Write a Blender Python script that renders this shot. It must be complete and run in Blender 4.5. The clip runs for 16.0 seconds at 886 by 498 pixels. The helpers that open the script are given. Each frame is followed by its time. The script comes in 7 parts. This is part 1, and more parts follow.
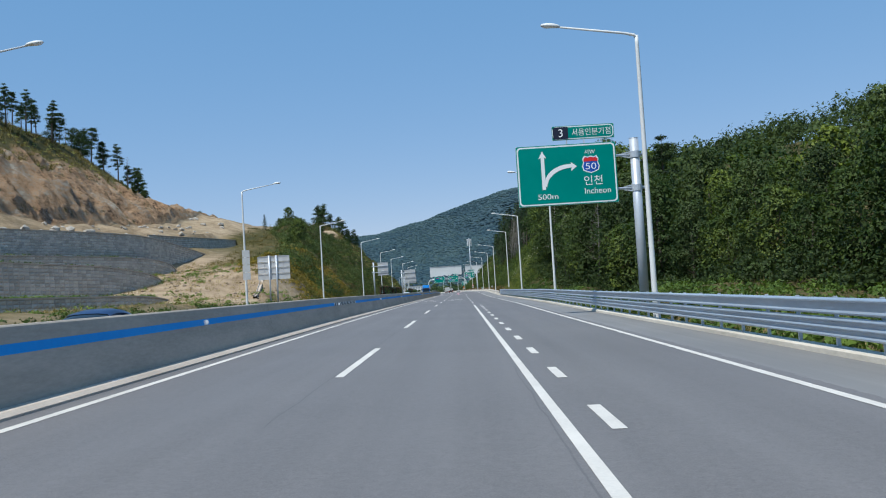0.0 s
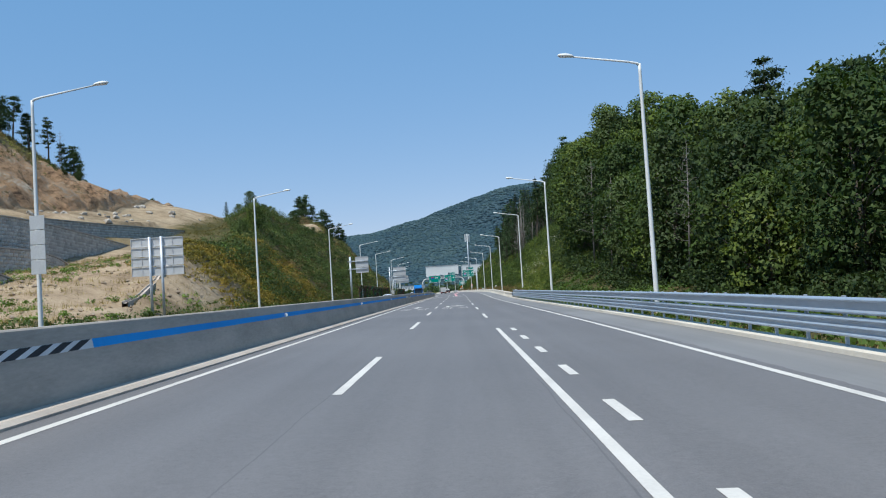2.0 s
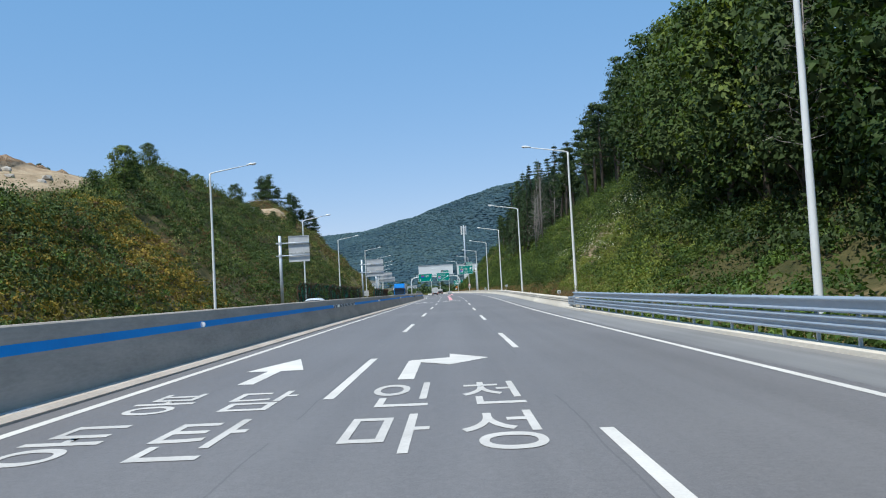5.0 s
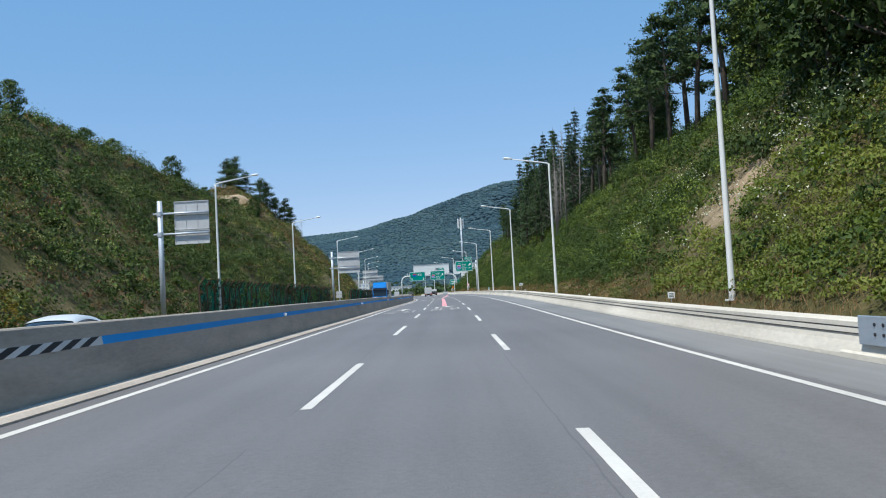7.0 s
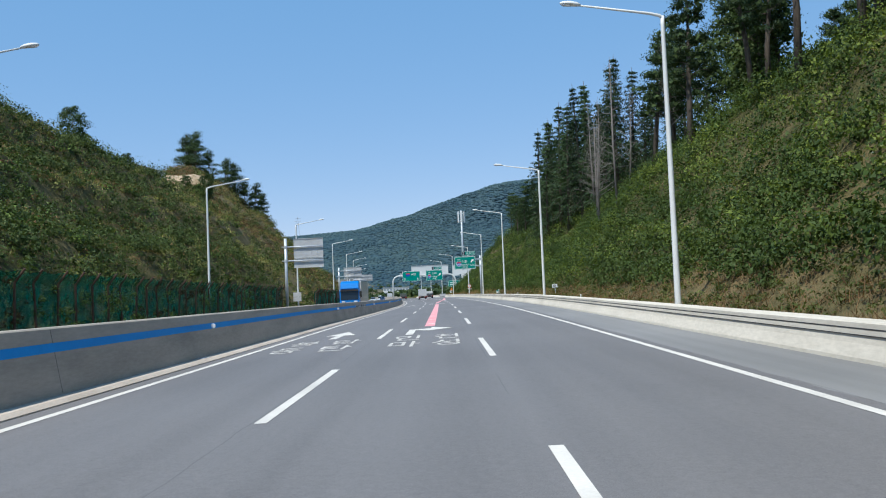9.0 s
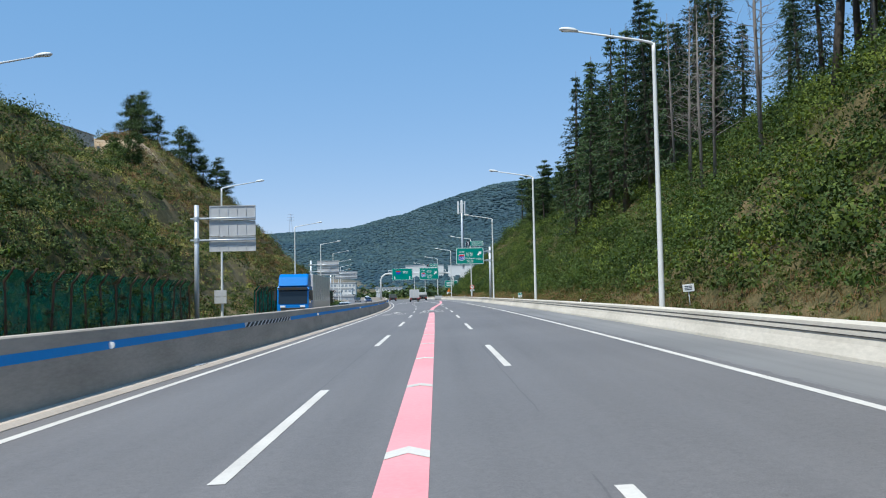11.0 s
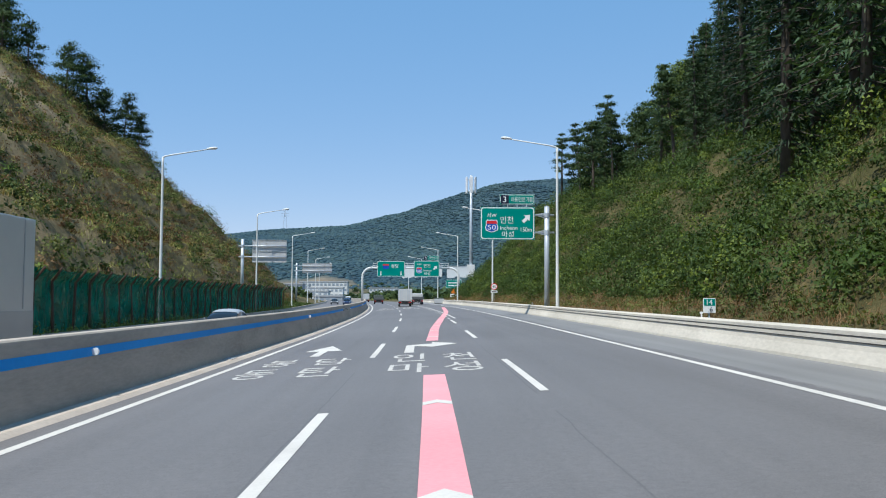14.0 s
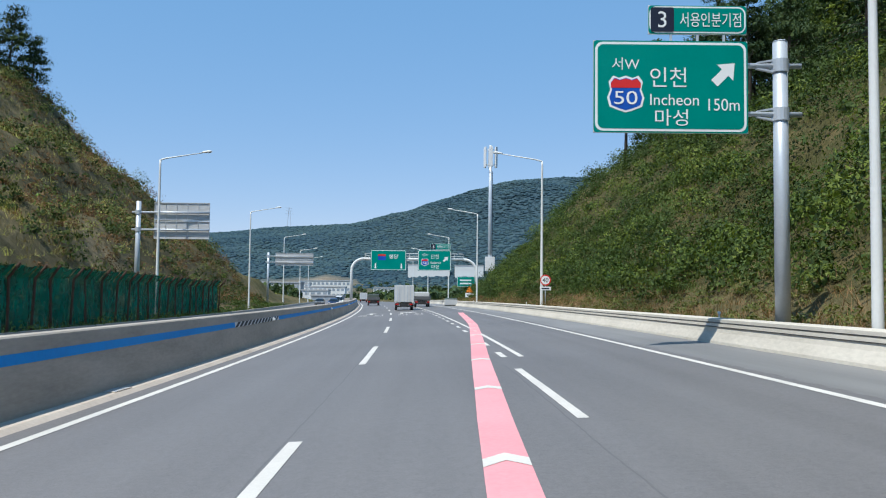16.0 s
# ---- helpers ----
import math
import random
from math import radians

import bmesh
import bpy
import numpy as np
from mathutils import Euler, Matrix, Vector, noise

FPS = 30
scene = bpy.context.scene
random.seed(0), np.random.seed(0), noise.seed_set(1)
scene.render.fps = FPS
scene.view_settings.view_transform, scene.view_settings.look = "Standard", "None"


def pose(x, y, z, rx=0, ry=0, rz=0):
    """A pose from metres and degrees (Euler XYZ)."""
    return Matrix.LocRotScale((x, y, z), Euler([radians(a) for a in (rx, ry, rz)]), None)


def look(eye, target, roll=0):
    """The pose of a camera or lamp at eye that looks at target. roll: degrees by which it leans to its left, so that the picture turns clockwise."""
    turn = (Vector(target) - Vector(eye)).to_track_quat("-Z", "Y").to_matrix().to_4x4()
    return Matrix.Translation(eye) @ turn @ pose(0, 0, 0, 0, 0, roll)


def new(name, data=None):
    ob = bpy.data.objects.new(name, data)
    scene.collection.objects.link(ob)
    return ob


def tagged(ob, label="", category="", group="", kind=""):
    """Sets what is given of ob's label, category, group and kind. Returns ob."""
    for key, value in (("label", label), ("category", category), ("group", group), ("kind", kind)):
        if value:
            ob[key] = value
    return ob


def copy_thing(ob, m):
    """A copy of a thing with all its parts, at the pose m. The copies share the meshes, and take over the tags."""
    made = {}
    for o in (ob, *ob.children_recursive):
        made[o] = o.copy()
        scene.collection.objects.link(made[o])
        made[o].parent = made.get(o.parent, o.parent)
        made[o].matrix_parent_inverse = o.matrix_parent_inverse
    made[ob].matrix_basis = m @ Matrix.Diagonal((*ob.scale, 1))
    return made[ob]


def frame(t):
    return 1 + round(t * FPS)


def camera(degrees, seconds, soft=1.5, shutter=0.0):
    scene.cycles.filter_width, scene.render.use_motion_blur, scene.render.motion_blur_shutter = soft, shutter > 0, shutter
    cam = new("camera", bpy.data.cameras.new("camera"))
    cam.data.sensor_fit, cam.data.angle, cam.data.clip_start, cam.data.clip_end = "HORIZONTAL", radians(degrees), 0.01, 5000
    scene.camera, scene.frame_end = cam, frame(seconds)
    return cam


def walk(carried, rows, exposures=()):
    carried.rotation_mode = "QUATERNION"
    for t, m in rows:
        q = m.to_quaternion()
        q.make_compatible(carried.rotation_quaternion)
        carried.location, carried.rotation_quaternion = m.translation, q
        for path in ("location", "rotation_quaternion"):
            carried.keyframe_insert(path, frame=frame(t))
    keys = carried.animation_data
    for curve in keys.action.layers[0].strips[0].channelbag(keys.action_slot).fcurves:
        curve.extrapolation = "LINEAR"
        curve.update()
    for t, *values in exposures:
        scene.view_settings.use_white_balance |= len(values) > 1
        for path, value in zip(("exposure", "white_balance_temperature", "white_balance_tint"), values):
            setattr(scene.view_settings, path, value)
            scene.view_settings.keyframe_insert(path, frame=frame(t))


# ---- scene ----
cam = camera(53.3, 16.0, 1.1)
METRES, EYE, TILT, LEAN, TURN = 340.0, 1.65, 0.0, 0.0, 1.0
ROWS = [
    (0.0, 0.0000, 0.0000, 0.0000, 0.17, 2.92, 3.42),
    (0.5, 0.0001, 0.0322, 0.0002, -0.02, 3.0, 3.45),
    (1.0, 0.0003, 0.0643, 0.0004, -0.17, 3.02, 3.49),
    (1.5, 0.0007, 0.0965, 0.0007, -0.09, 2.94, 3.51),
    (2.0, 0.0012, 0.1287, 0.0010, -0.05, 2.9, 3.58),
    (2.5, 0.0018, 0.1611, 0.0013, -0.03, 2.91, 3.58),
    (3.0, 0.0020, 0.1940, 0.0015, 0.01, 2.95, 3.25),
    (3.5, 0.0025, 0.2270, 0.0015, 0.08, 3.0, 3.11),
    (6.0, 0.0056, 0.3887, 0.0020, -0.69, 2.88, 3.13),
    (6.5, 0.0064, 0.4203, 0.0022, -0.66, 2.93, 3.12),
    (7.0, 0.0071, 0.4518, 0.0023, -0.68, 2.92, 3.14),
    (7.5, 0.0080, 0.4830, 0.0024, -0.64, 2.97, 3.1),
    (8.0, 0.0088, 0.5139, 0.0026, -0.64, 3.08, 2.91),
    (8.5, 0.0099, 0.5447, 0.0029, -0.67, 3.04, 2.62),
    (9.0, 0.0107, 0.5753, 0.0030, -0.73, 3.04, 2.43),
    (11.5, 0.0113, 0.7278, 0.0040, -1.22, 3.14, 0.75),
    (12.0, 0.0114, 0.7586, 0.0040, -1.34, 3.2, 0.37),
    (12.5, 0.0114, 0.7892, 0.0042, -1.36, 3.25, 0.07),
    (13.0, 0.0117, 0.8203, 0.0043, -1.39, 3.23, -0.12),
    (13.5, 0.0118, 0.8513, 0.0045, -1.4, 3.2, -0.21),
    (14.0, 0.0119, 0.8828, 0.0045, -1.28, 3.25, -0.26),
    (14.5, 0.0120, 0.9145, 0.0045, -1.18, 3.27, -0.36),
    (15.0, 0.0120, 0.9459, 0.0045, -1.06, 3.24, -0.52),
    (15.5, 0.0119, 0.9772, 0.0047, -0.98, 3.27, -0.45),
    (16.0, 0.0119, 1.0088, 0.0046, -0.85, 3.27, -0.61),
]
walk(cam, [
    (t, pose(0, 0, EYE, TILT, LEAN, TURN) @ pose(METRES * x, METRES * y, METRES * z, 90 + pitch, roll, yaw)) for t, x, y, z, yaw, pitch, roll in ROWS],
    [(0.0, -0.1, 5650.0, 5.5), (1.5, -0.06, 5650.0, 5.5), (3.5, 0.04, 5650.0, 5.5), (7.0, 0.1, 5650.0, 5.5), (16.0, 0.1, 5650.0, 5.5)])

# ---- world, sun, exposure ----
SUN_TO = Vector((-0.34, -0.42, 1.0)).normalized()
world = bpy.data.worlds.new("sky")
scene.world = world
world.use_nodes = True
wn = world.node_tree
sky = wn.nodes.new("ShaderNodeTexSky")
sky.sky_type = "NISHITA"
sky.sun_disc = False
sky.sun_elevation = math.asin(SUN_TO.z)
sky.sun_rotation = math.atan2(SUN_TO.x, SUN_TO.y)
sky.altitude = 100.0
sky.air_density = 0.9
sky.dust_density = 0.0
sky.ozone_density = 0.0
# the clear sky, evened out by a thin haze
haze = wn.nodes.new("ShaderNodeVectorMath")
haze.operation = "MULTIPLY_ADD"
haze.inputs[1].default_value = (0.64, 0.42, 0.31)
haze.inputs[2].default_value = (0.62, 1.88, 3.45)
wn.links.new(sky.outputs[0], haze.inputs[0])
wn.links.new(haze.outputs[0], wn.nodes["Background"].inputs[0])
wn.nodes["Background"].inputs[1].default_value = 0.128
sun_data = bpy.data.lights.new("sun", "SUN")
sun_data.energy = 4.9
sun_data.angle = radians(0.53)
sun_data.color = (1.0, 0.885, 0.73)
sun = new("sun", sun_data)
sun.matrix_world = look(SUN_TO * 100, (0, 0, 0))
scene.view_settings.exposure = 0.0

# ---- road geometry ----
XK = [(-400, 0), (150, 0), (190, 0.08), (210, 0.15), (228, 0.1), (240, 0.06), (257, -0.05), (275, -0.15), (294, -0.32), (313, -0.43), (335, -0.85), (353, -1.2), (373, -1.8), (395, -2.75), (425, -4.45), (457, -6.75), (511, -11.45), (570, -17.6), (627, -24.5), (700, -35), (900, -70), (1400, -190)]
BK = [(-400, -1.0), (22, -1.09), (50, -1.18), (66, -0.9), (80, -0.72), (150, -0.74), (164, -0.7), (175, -0.5), (196, 0.0), (247, 1.65), (268, 2.3), (279, 2.5), (300, 2.66), (343, 2.95), (420, 3.0), (520, 2.0), (640, 0.0), (1500, 0.0)]
ZK = [(-400, -1.0), (0, 0.0), (33, 0.24), (77, 0.51), (143, 0.75), (175, 0.88), (196, 1.02), (247, 1.36), (268, 1.43), (311, 1.53), (343, 1.57), (500, 2.1), (1500, 2.1)]
GY = np.arange(-400.0, 1401.0, 2.0)


def smooth_table(knots, width):
    v = np.interp(GY, [k[0] for k in knots], [k[1] for k in knots])
    k = np.hanning(width + 2)[1:-1]
    return np.convolve(np.pad(v, width // 2, mode="edge"), k / k.sum(), mode="valid")[: len(GY)]


TX, TB, TZ = smooth_table(XK, 21), smooth_table(BK, 15), smooth_table(ZK, 21)


def xd(y):
    """x of the dashed line between the two left lanes, from which u counts to the right."""
    return -2.45 + np.interp(y, GY, TX)


def zroad(u, y):
    u = np.where(np.asarray(u) < -5.5, -5.5 + (np.asarray(u) + 5.5) * 0.3, u)
    return np.interp(y, GY, TZ) + np.tan(np.radians(np.interp(y, GY, TB))) * (u - 2.0)


def on_road(u, y, dz=0.0):
    return Vector((float(xd(y)) + u, y, float(zroad(u, y)) + dz))


def sstep(a, b, v):
    t = np.clip((v - a) / (b - a), 0, 1)
    return t * t * (3 - 2 * t)


# ---- materials ----
def material(name, rough=0.8, metal=0.0, spec=0.3):
    m = bpy.data.materials.new(name)
    m.use_nodes = True
    b = m.node_tree.nodes["Principled BSDF"]
    b.inputs["Roughness"].default_value = rough
    b.inputs["Metallic"].default_value = metal
    b.inputs["Specular IOR Level"].default_value = spec
    return m, m.node_tree, b


def node(nt, kind, **values):
    n = nt.nodes.new(kind)
    for key, v in values.items():
        if key in n.inputs:
            n.inputs[key].default_value = v
        else:
            setattr(n, key, v)
    return n


def coords(nt, which="Object", scale=(1, 1, 1)):
    c = nt.nodes.new("ShaderNodeTexCoord")
    m = node(nt, "ShaderNodeMapping")
    m.inputs["Scale"].default_value = scale
    nt.links.new(c.outputs[which], m.inputs["Vector"])
    return m.outputs[0]


def noise_tex(nt, vec, scale, detail=4.0, rough=0.55):
    n = node(nt, "ShaderNodeTexNoise", Scale=scale, Detail=detail, Roughness=rough)
    nt.links.new(vec, n.inputs["Vector"])
    return n.outputs["Fac"]


def ramp(nt, fac, stops):
    r = nt.nodes.new("ShaderNodeValToRGB")
    els = r.color_ramp.elements
    while len(els) < len(stops):
        els.new(0.5)
    for e, (p, c) in zip(els, stops):
        e.position, e.color = p, (*c, 1) if len(c) == 3 else (c[0], c[0], c[0], 1)
    nt.links.new(fac, r.inputs[0])
    return r.outputs[0]


def mix(nt, fac, a, b, mode="MIX"):
    n = nt.nodes.new("ShaderNodeMix")
    n.data_type, n.blend_type = "RGBA", mode
    for s, v in ((n.inputs[0], fac), (n.inputs[6], a), (n.inputs[7], b)):
        if hasattr(v, "is_linked"):
            nt.links.new(v, s)
        else:
            s.default_value = v if not isinstance(v, tuple) else (*v, 1)
    return n.outputs[2]


def math_node(nt, op, a, b=0.0, c=0.0):
    n = nt.nodes.new("ShaderNodeMath")
    n.operation = op
    for s, v in zip(n.inputs, (a, b, c)):
        if hasattr(v, "is_linked"):
            nt.links.new(v, s)
        else:
            s.default_value = v
    return n.outputs[0]


def bump(nt, b, height, strength=0.3, dist=0.02):
    n = node(nt, "ShaderNodeBump", Strength=strength, Distance=dist)
    nt.links.new(height, n.inputs["Height"])
    nt.links.new(n.outputs[0], b.inputs["Normal"])


def two_scale(name, dark, light, s1, s2, rough=0.8, metal=0.0, spec=0.3, bstr=0.2, bdist=0.01, which="Object", scale=(1, 1, 1)):
    """A surface with a broad mottling and a fine grain."""
    m, nt, b = material(name, rough, metal, spec)
    v = coords(nt, which, scale)
    broad, fine = noise_tex(nt, v, s1, 3), noise_tex(nt, v, s2, 5, 0.65)
    both = math_node(nt, "ADD", math_node(nt, "MULTIPLY", broad, 0.6), math_node(nt, "MULTIPLY", fine, 0.4))
    nt.links.new(ramp(nt, both, [(0.3, dark), (0.7, light)]), b.inputs["Base Color"])
    bump(nt, b, fine, bstr, bdist)
    return m


def asphalt_material():
    m, nt, b = material("asphalt", 0.62, 0, 0.5)
    uv = coords(nt, "UV")
    obj = coords(nt, "Object")
    sep = nt.nodes.new("ShaderNodeSeparateXYZ")
    nt.links.new(uv, sep.inputs[0])
    u = sep.outputs[0]
    stretched = coords(nt, "UV", (1.0, 0.02, 1))
    patches = noise_tex(nt, obj, 0.09, 3)
    streak = noise_tex(nt, stretched, 1.6, 4)
    grain = noise_tex(nt, obj, 55, 3, 0.8)
    mottle = noise_tex(nt, obj, 11.0, 5, 0.8)
    f = math_node(nt, "ADD", math_node(nt, "MULTIPLY", patches, 0.2), math_node(nt, "MULTIPLY", streak, 0.16))
    f = math_node(nt, "ADD", f, math_node(nt, "MULTIPLY", mottle, 0.29))
    f = math_node(nt, "ADD", f, math_node(nt, "MULTIPLY", grain, 0.5))
    f = math_node(nt, "SUBTRACT", f, 0.075)
    col = ramp(nt, f, [(0.32, (0.09, 0.083, 0.08)), (0.68, (0.226, 0.211, 0.205))])
    # wheel tracks, a little paler
    w = math_node(nt, "SINE", math_node(nt, "MULTIPLY", math_node(nt, "ADD", u, 0.44), 2 * math.pi / 1.8))
    w = math_node(nt, "MULTIPLY", math_node(nt, "MULTIPLY_ADD", w, 0.5, 0.5), noise_tex(nt, stretched, 0.9, 2))
    col = mix(nt, math_node(nt, "MULTIPLY", w, 0.18), col, (0.222, 0.212, 0.215))
    # shoulder beyond the edge line: browner, older surface
    edge = math_node(nt, "ADD", u, math_node(nt, "MULTIPLY", noise_tex(nt, obj, 1.5, 4), 0.25))
    sh = math_node(nt, "GREATER_THAN", edge, 7.95)
    old = ramp(nt, math_node(nt, "ADD", math_node(nt, "MULTIPLY", patches, 0.5), math_node(nt, "MULTIPLY", streak, 0.5)), [(0.35, (0.17, 0.163, 0.155)), (0.65, (0.26, 0.25, 0.24))])
    col = mix(nt, sh, col, old)
    # joint seams that run along the lane lines
    wob = math_node(nt, "MULTIPLY", noise_tex(nt, coords(nt, "UV", (0.0, 0.35, 1)), 1.0, 4), 0.16)
    for at in (-0.12, 3.42, 7.86):
        d = math_node(nt, "ABSOLUTE", math_node(nt, "SUBTRACT", math_node(nt, "SUBTRACT", u, wob), at - 0.08))
        seam = math_node(nt, "LESS_THAN", d, 0.012)
        gaps = math_node(nt, "GREATER_THAN", noise_tex(nt, coords(nt, "UV", (0.3, 0.06, 1)), 1.0, 2), 0.47)
        col = mix(nt, math_node(nt, "MULTIPLY", math_node(nt, "MULTIPLY", seam, gaps), 0.28), col, (0.035, 0.035, 0.035))
    nt.links.new(col, b.inputs["Base Color"])
    bump(nt, b, grain, 0.35, 0.006)
    return m


def leaf_material(name, colours, rough=0.6):
    m, nt, b = material(name, rough, 0, 0.25)
    g = nt.nodes.new("ShaderNodeNewGeometry")
    o = nt.nodes.new("ShaderNodeObjectInfo")
    v = coords(nt, "Object")
    r = math_node(nt, "ADD", math_node(nt, "MULTIPLY", noise_tex(nt, v, 0.16, 2), 1.5), math_node(nt, "MULTIPLY", noise_tex(nt, v, 0.9, 2), 0.8))
    r = math_node(nt, "ADD", r, math_node(nt, "MULTIPLY_ADD", g.outputs["Random Per Island"], 0.22, -0.76))
    r = math_node(nt, "ADD", r, math_node(nt, "MULTIPLY_ADD", o.outputs["Random"], 0.8, -0.4))
    colours = sorted(colours, key=sum)
    span = max(1, len(colours) - 1)
    colours = [tuple(v * (0.76 + 0.5 * i / span) for v in c) for i, c in enumerate(colours)]
    col = ramp(nt, r, [(0.15 + 0.7 * i / max(1, len(colours) - 1), c) for i, c in enumerate(colours)])
    nt.links.new(col, b.inputs["Base Color"])
    t = nt.nodes.new("ShaderNodeBsdfTranslucent")
    nt.links.new(mix(nt, 1.0, col, (1.0, 1.0, 0.5), "MULTIPLY"), t.inputs["Color"])
    mx = node(nt, "ShaderNodeMixShader")
    mx.inputs[0].default_value = 0.3
    nt.links.new(b.outputs[0], mx.inputs[1])
    nt.links.new(t.outputs[0], mx.inputs[2])
    nt.links.new(mx.outputs[0], nt.nodes["Material Output"].inputs["Surface"])
    return m


ASPHALT = asphalt_material()
PAINT = two_scale("road_paint_white", (0.53, 0.5, 0.455), (0.76, 0.72, 0.655), 0.6, 22, 0.6, bstr=0.2, bdist=0.004)
PAINT_WORN = two_scale("road_paint_worn", (0.41, 0.39, 0.36), (0.67, 0.635, 0.585), 0.9, 26, 0.65, bstr=0.2, bdist=0.004)
PINK = two_scale("road_paint_pink", (0.72, 0.29, 0.31), (0.86, 0.4, 0.42), 0.25, 14, 0.65, bstr=0.2, bdist=0.004)
CONCRETE_PALE = two_scale("concrete_pale", (0.46, 0.42, 0.35), (0.76, 0.7, 0.6), 0.35, 9, 0.9, bstr=0.3, bdist=0.01, scale=(1, 0.4, 1.5))
CONCRETE = two_scale("concrete_grey", (0.33, 0.29, 0.245), (0.54, 0.475, 0.405), 0.8, 9, 0.9, bstr=0.3, bdist=0.008, scale=(1, 0.35, 2.0))
KERB = two_scale("kerb_concrete", (0.4, 0.34, 0.28), (0.6, 0.52, 0.44), 0.5, 10, 0.9, bstr=0.3)
BLUE = two_scale("barrier_blue_paint", (0.02, 0.26, 0.72), (0.03, 0.35, 0.88), 0.3, 8, 0.55)
BLACK = two_scale("black_paint", (0.015, 0.015, 0.02), (0.04, 0.04, 0.045), 1, 15, 0.6)
WHITE = two_scale("white_paint", (0.62, 0.62, 0.62), (0.8, 0.8, 0.8), 1, 15, 0.55)
STEEL = two_scale("galvanised_steel", (0.46, 0.5, 0.55), (0.62, 0.66, 0.71), 1.2, 18, 0.42, 0.3, 0.5, 0.05, 0.004)
RAIL = two_scale("guardrail_steel", (0.4, 0.46, 0.53), (0.58, 0.64, 0.71), 0.8, 12, 0.4, 0.5, 0.5, 0.05, 0.004, scale=(1, 0.2, 1))
LAMP_PAINT = two_scale("lamp_post_paint", (0.66, 0.67, 0.66), (0.78, 0.79, 0.78), 0.7, 9, 0.45)
GREEN_SIGN = two_scale("sign_green", (0.0, 0.2, 0.165), (0.005, 0.26, 0.21), 0.6, 30, 0.5, bstr=0.02)
SIGN_WHITE = two_scale("sign_white", (0.78, 0.8, 0.8), (0.86, 0.87, 0.87), 1, 20, 0.5, bstr=0.02)
SIGN_NAVY = two_scale("sign_navy", (0.01, 0.015, 0.035), (0.02, 0.025, 0.05), 1, 20, 0.5, bstr=0.02)
SIGN_BLUE = two_scale("sign_blue", (0.01, 0.07, 0.4), (0.015, 0.1, 0.5), 1, 20, 0.5, bstr=0.02)
SIGN_RED = two_scale("sign_red", (0.55, 0.02, 0.02), (0.7, 0.03, 0.03), 1, 20, 0.5, bstr=0.02)
ALU = two_scale("sign_back_aluminium", (0.5, 0.5, 0.5), (0.68, 0.68, 0.68), 0.9, 14, 0.5, 0.35, 0.5, 0.05, 0.004)
LENS, _, _ = material("lamp_lens", 0.15, 0, 0.5)


# ---- mesh helpers ----
def mesh_object(name, verts, faces, mats, parent=None, label="", smooth=False, uvs=None, mat_ids=None):
    me = bpy.data.meshes.new(name)
    me.from_pydata([tuple(v) for v in verts], [], faces)
    for m in mats if isinstance(mats, (list, tuple)) else [mats]:
        me.materials.append(m)
    if uvs is not None:
        layer = me.uv_layers.new(name="UVMap")
        li = np.empty(len(me.loops), dtype=np.int32)
        me.loops.foreach_get("vertex_index", li)
        layer.data.foreach_set("uv", np.asarray(uvs, dtype=np.float32)[li].ravel())
    if mat_ids is not None:
        me.polygons.foreach_set("material_index", np.asarray(mat_ids, dtype=np.int32))
    if smooth:
        me.polygons.foreach_set("use_smooth", np.ones(len(me.polygons), dtype=bool))
    me.update()
    ob = new(name, me)
    if parent is not None:
        ob.parent = parent
    return tagged(ob, label)


def part(name, bm, mat, parent=None, label="", smooth=False):
    me = bpy.data.meshes.new(name)
    bm.normal_update()
    bm.to_mesh(me)
    bm.free()
    me.materials.append(mat)
    if smooth:
        me.polygons.foreach_set("use_smooth", np.ones(len(me.polygons), dtype=bool))
    ob = new(name, me)
    if parent is not None:
        ob.parent = parent
    return tagged(ob, label)


def box(bm, x0, x1, y0, y1, z0, z1, bevel=0.0):
    made = bmesh.ops.create_cube(bm, size=1.0)["verts"]
    for v in made:
        v.co = Vector((x0 + (v.co.x + 0.5) * (x1 - x0), y0 + (v.co.y + 0.5) * (y1 - y0), z0 + (v.co.z + 0.5) * (z1 - z0)))
    if bevel:
        edges = list({e for v in made for e in v.link_edges})
        bmesh.ops.bevel(bm, geom=edges, offset=bevel, segments=2, affect="EDGES", profile=0.6)
    return bm


def tube(bm, points, radii, seg=10, caps=True):
    """A round tube through the points."""
    pts = [Vector(p) for p in points]
    radii = radii if isinstance(radii, (list, tuple)) else [radii] * len(pts)
    rings = []
    side = None
    for i, p in enumerate(pts):
        d = (pts[min(i + 1, len(pts) - 1)] - pts[max(i - 1, 0)]).normalized()
        if side is None:
            side = d.orthogonal().normalized()
        side = (side - d * side.dot(d)).normalized()
        other = d.cross(side)
        rings.append([bm.verts.new(p + radii[i] * (math.cos(a) * side + math.sin(a) * other)) for a in (2 * math.pi * k / seg for k in range(seg))])
    for r0, r1 in zip(rings, rings[1:]):
        for k in range(seg):
            bm.faces.new((r0[k], r0[(k + 1) % seg], r1[(k + 1) % seg], r1[k]))
    if caps:
        bm.faces.new(rings[0][::-1])
        bm.faces.new(rings[-1])
    return bm


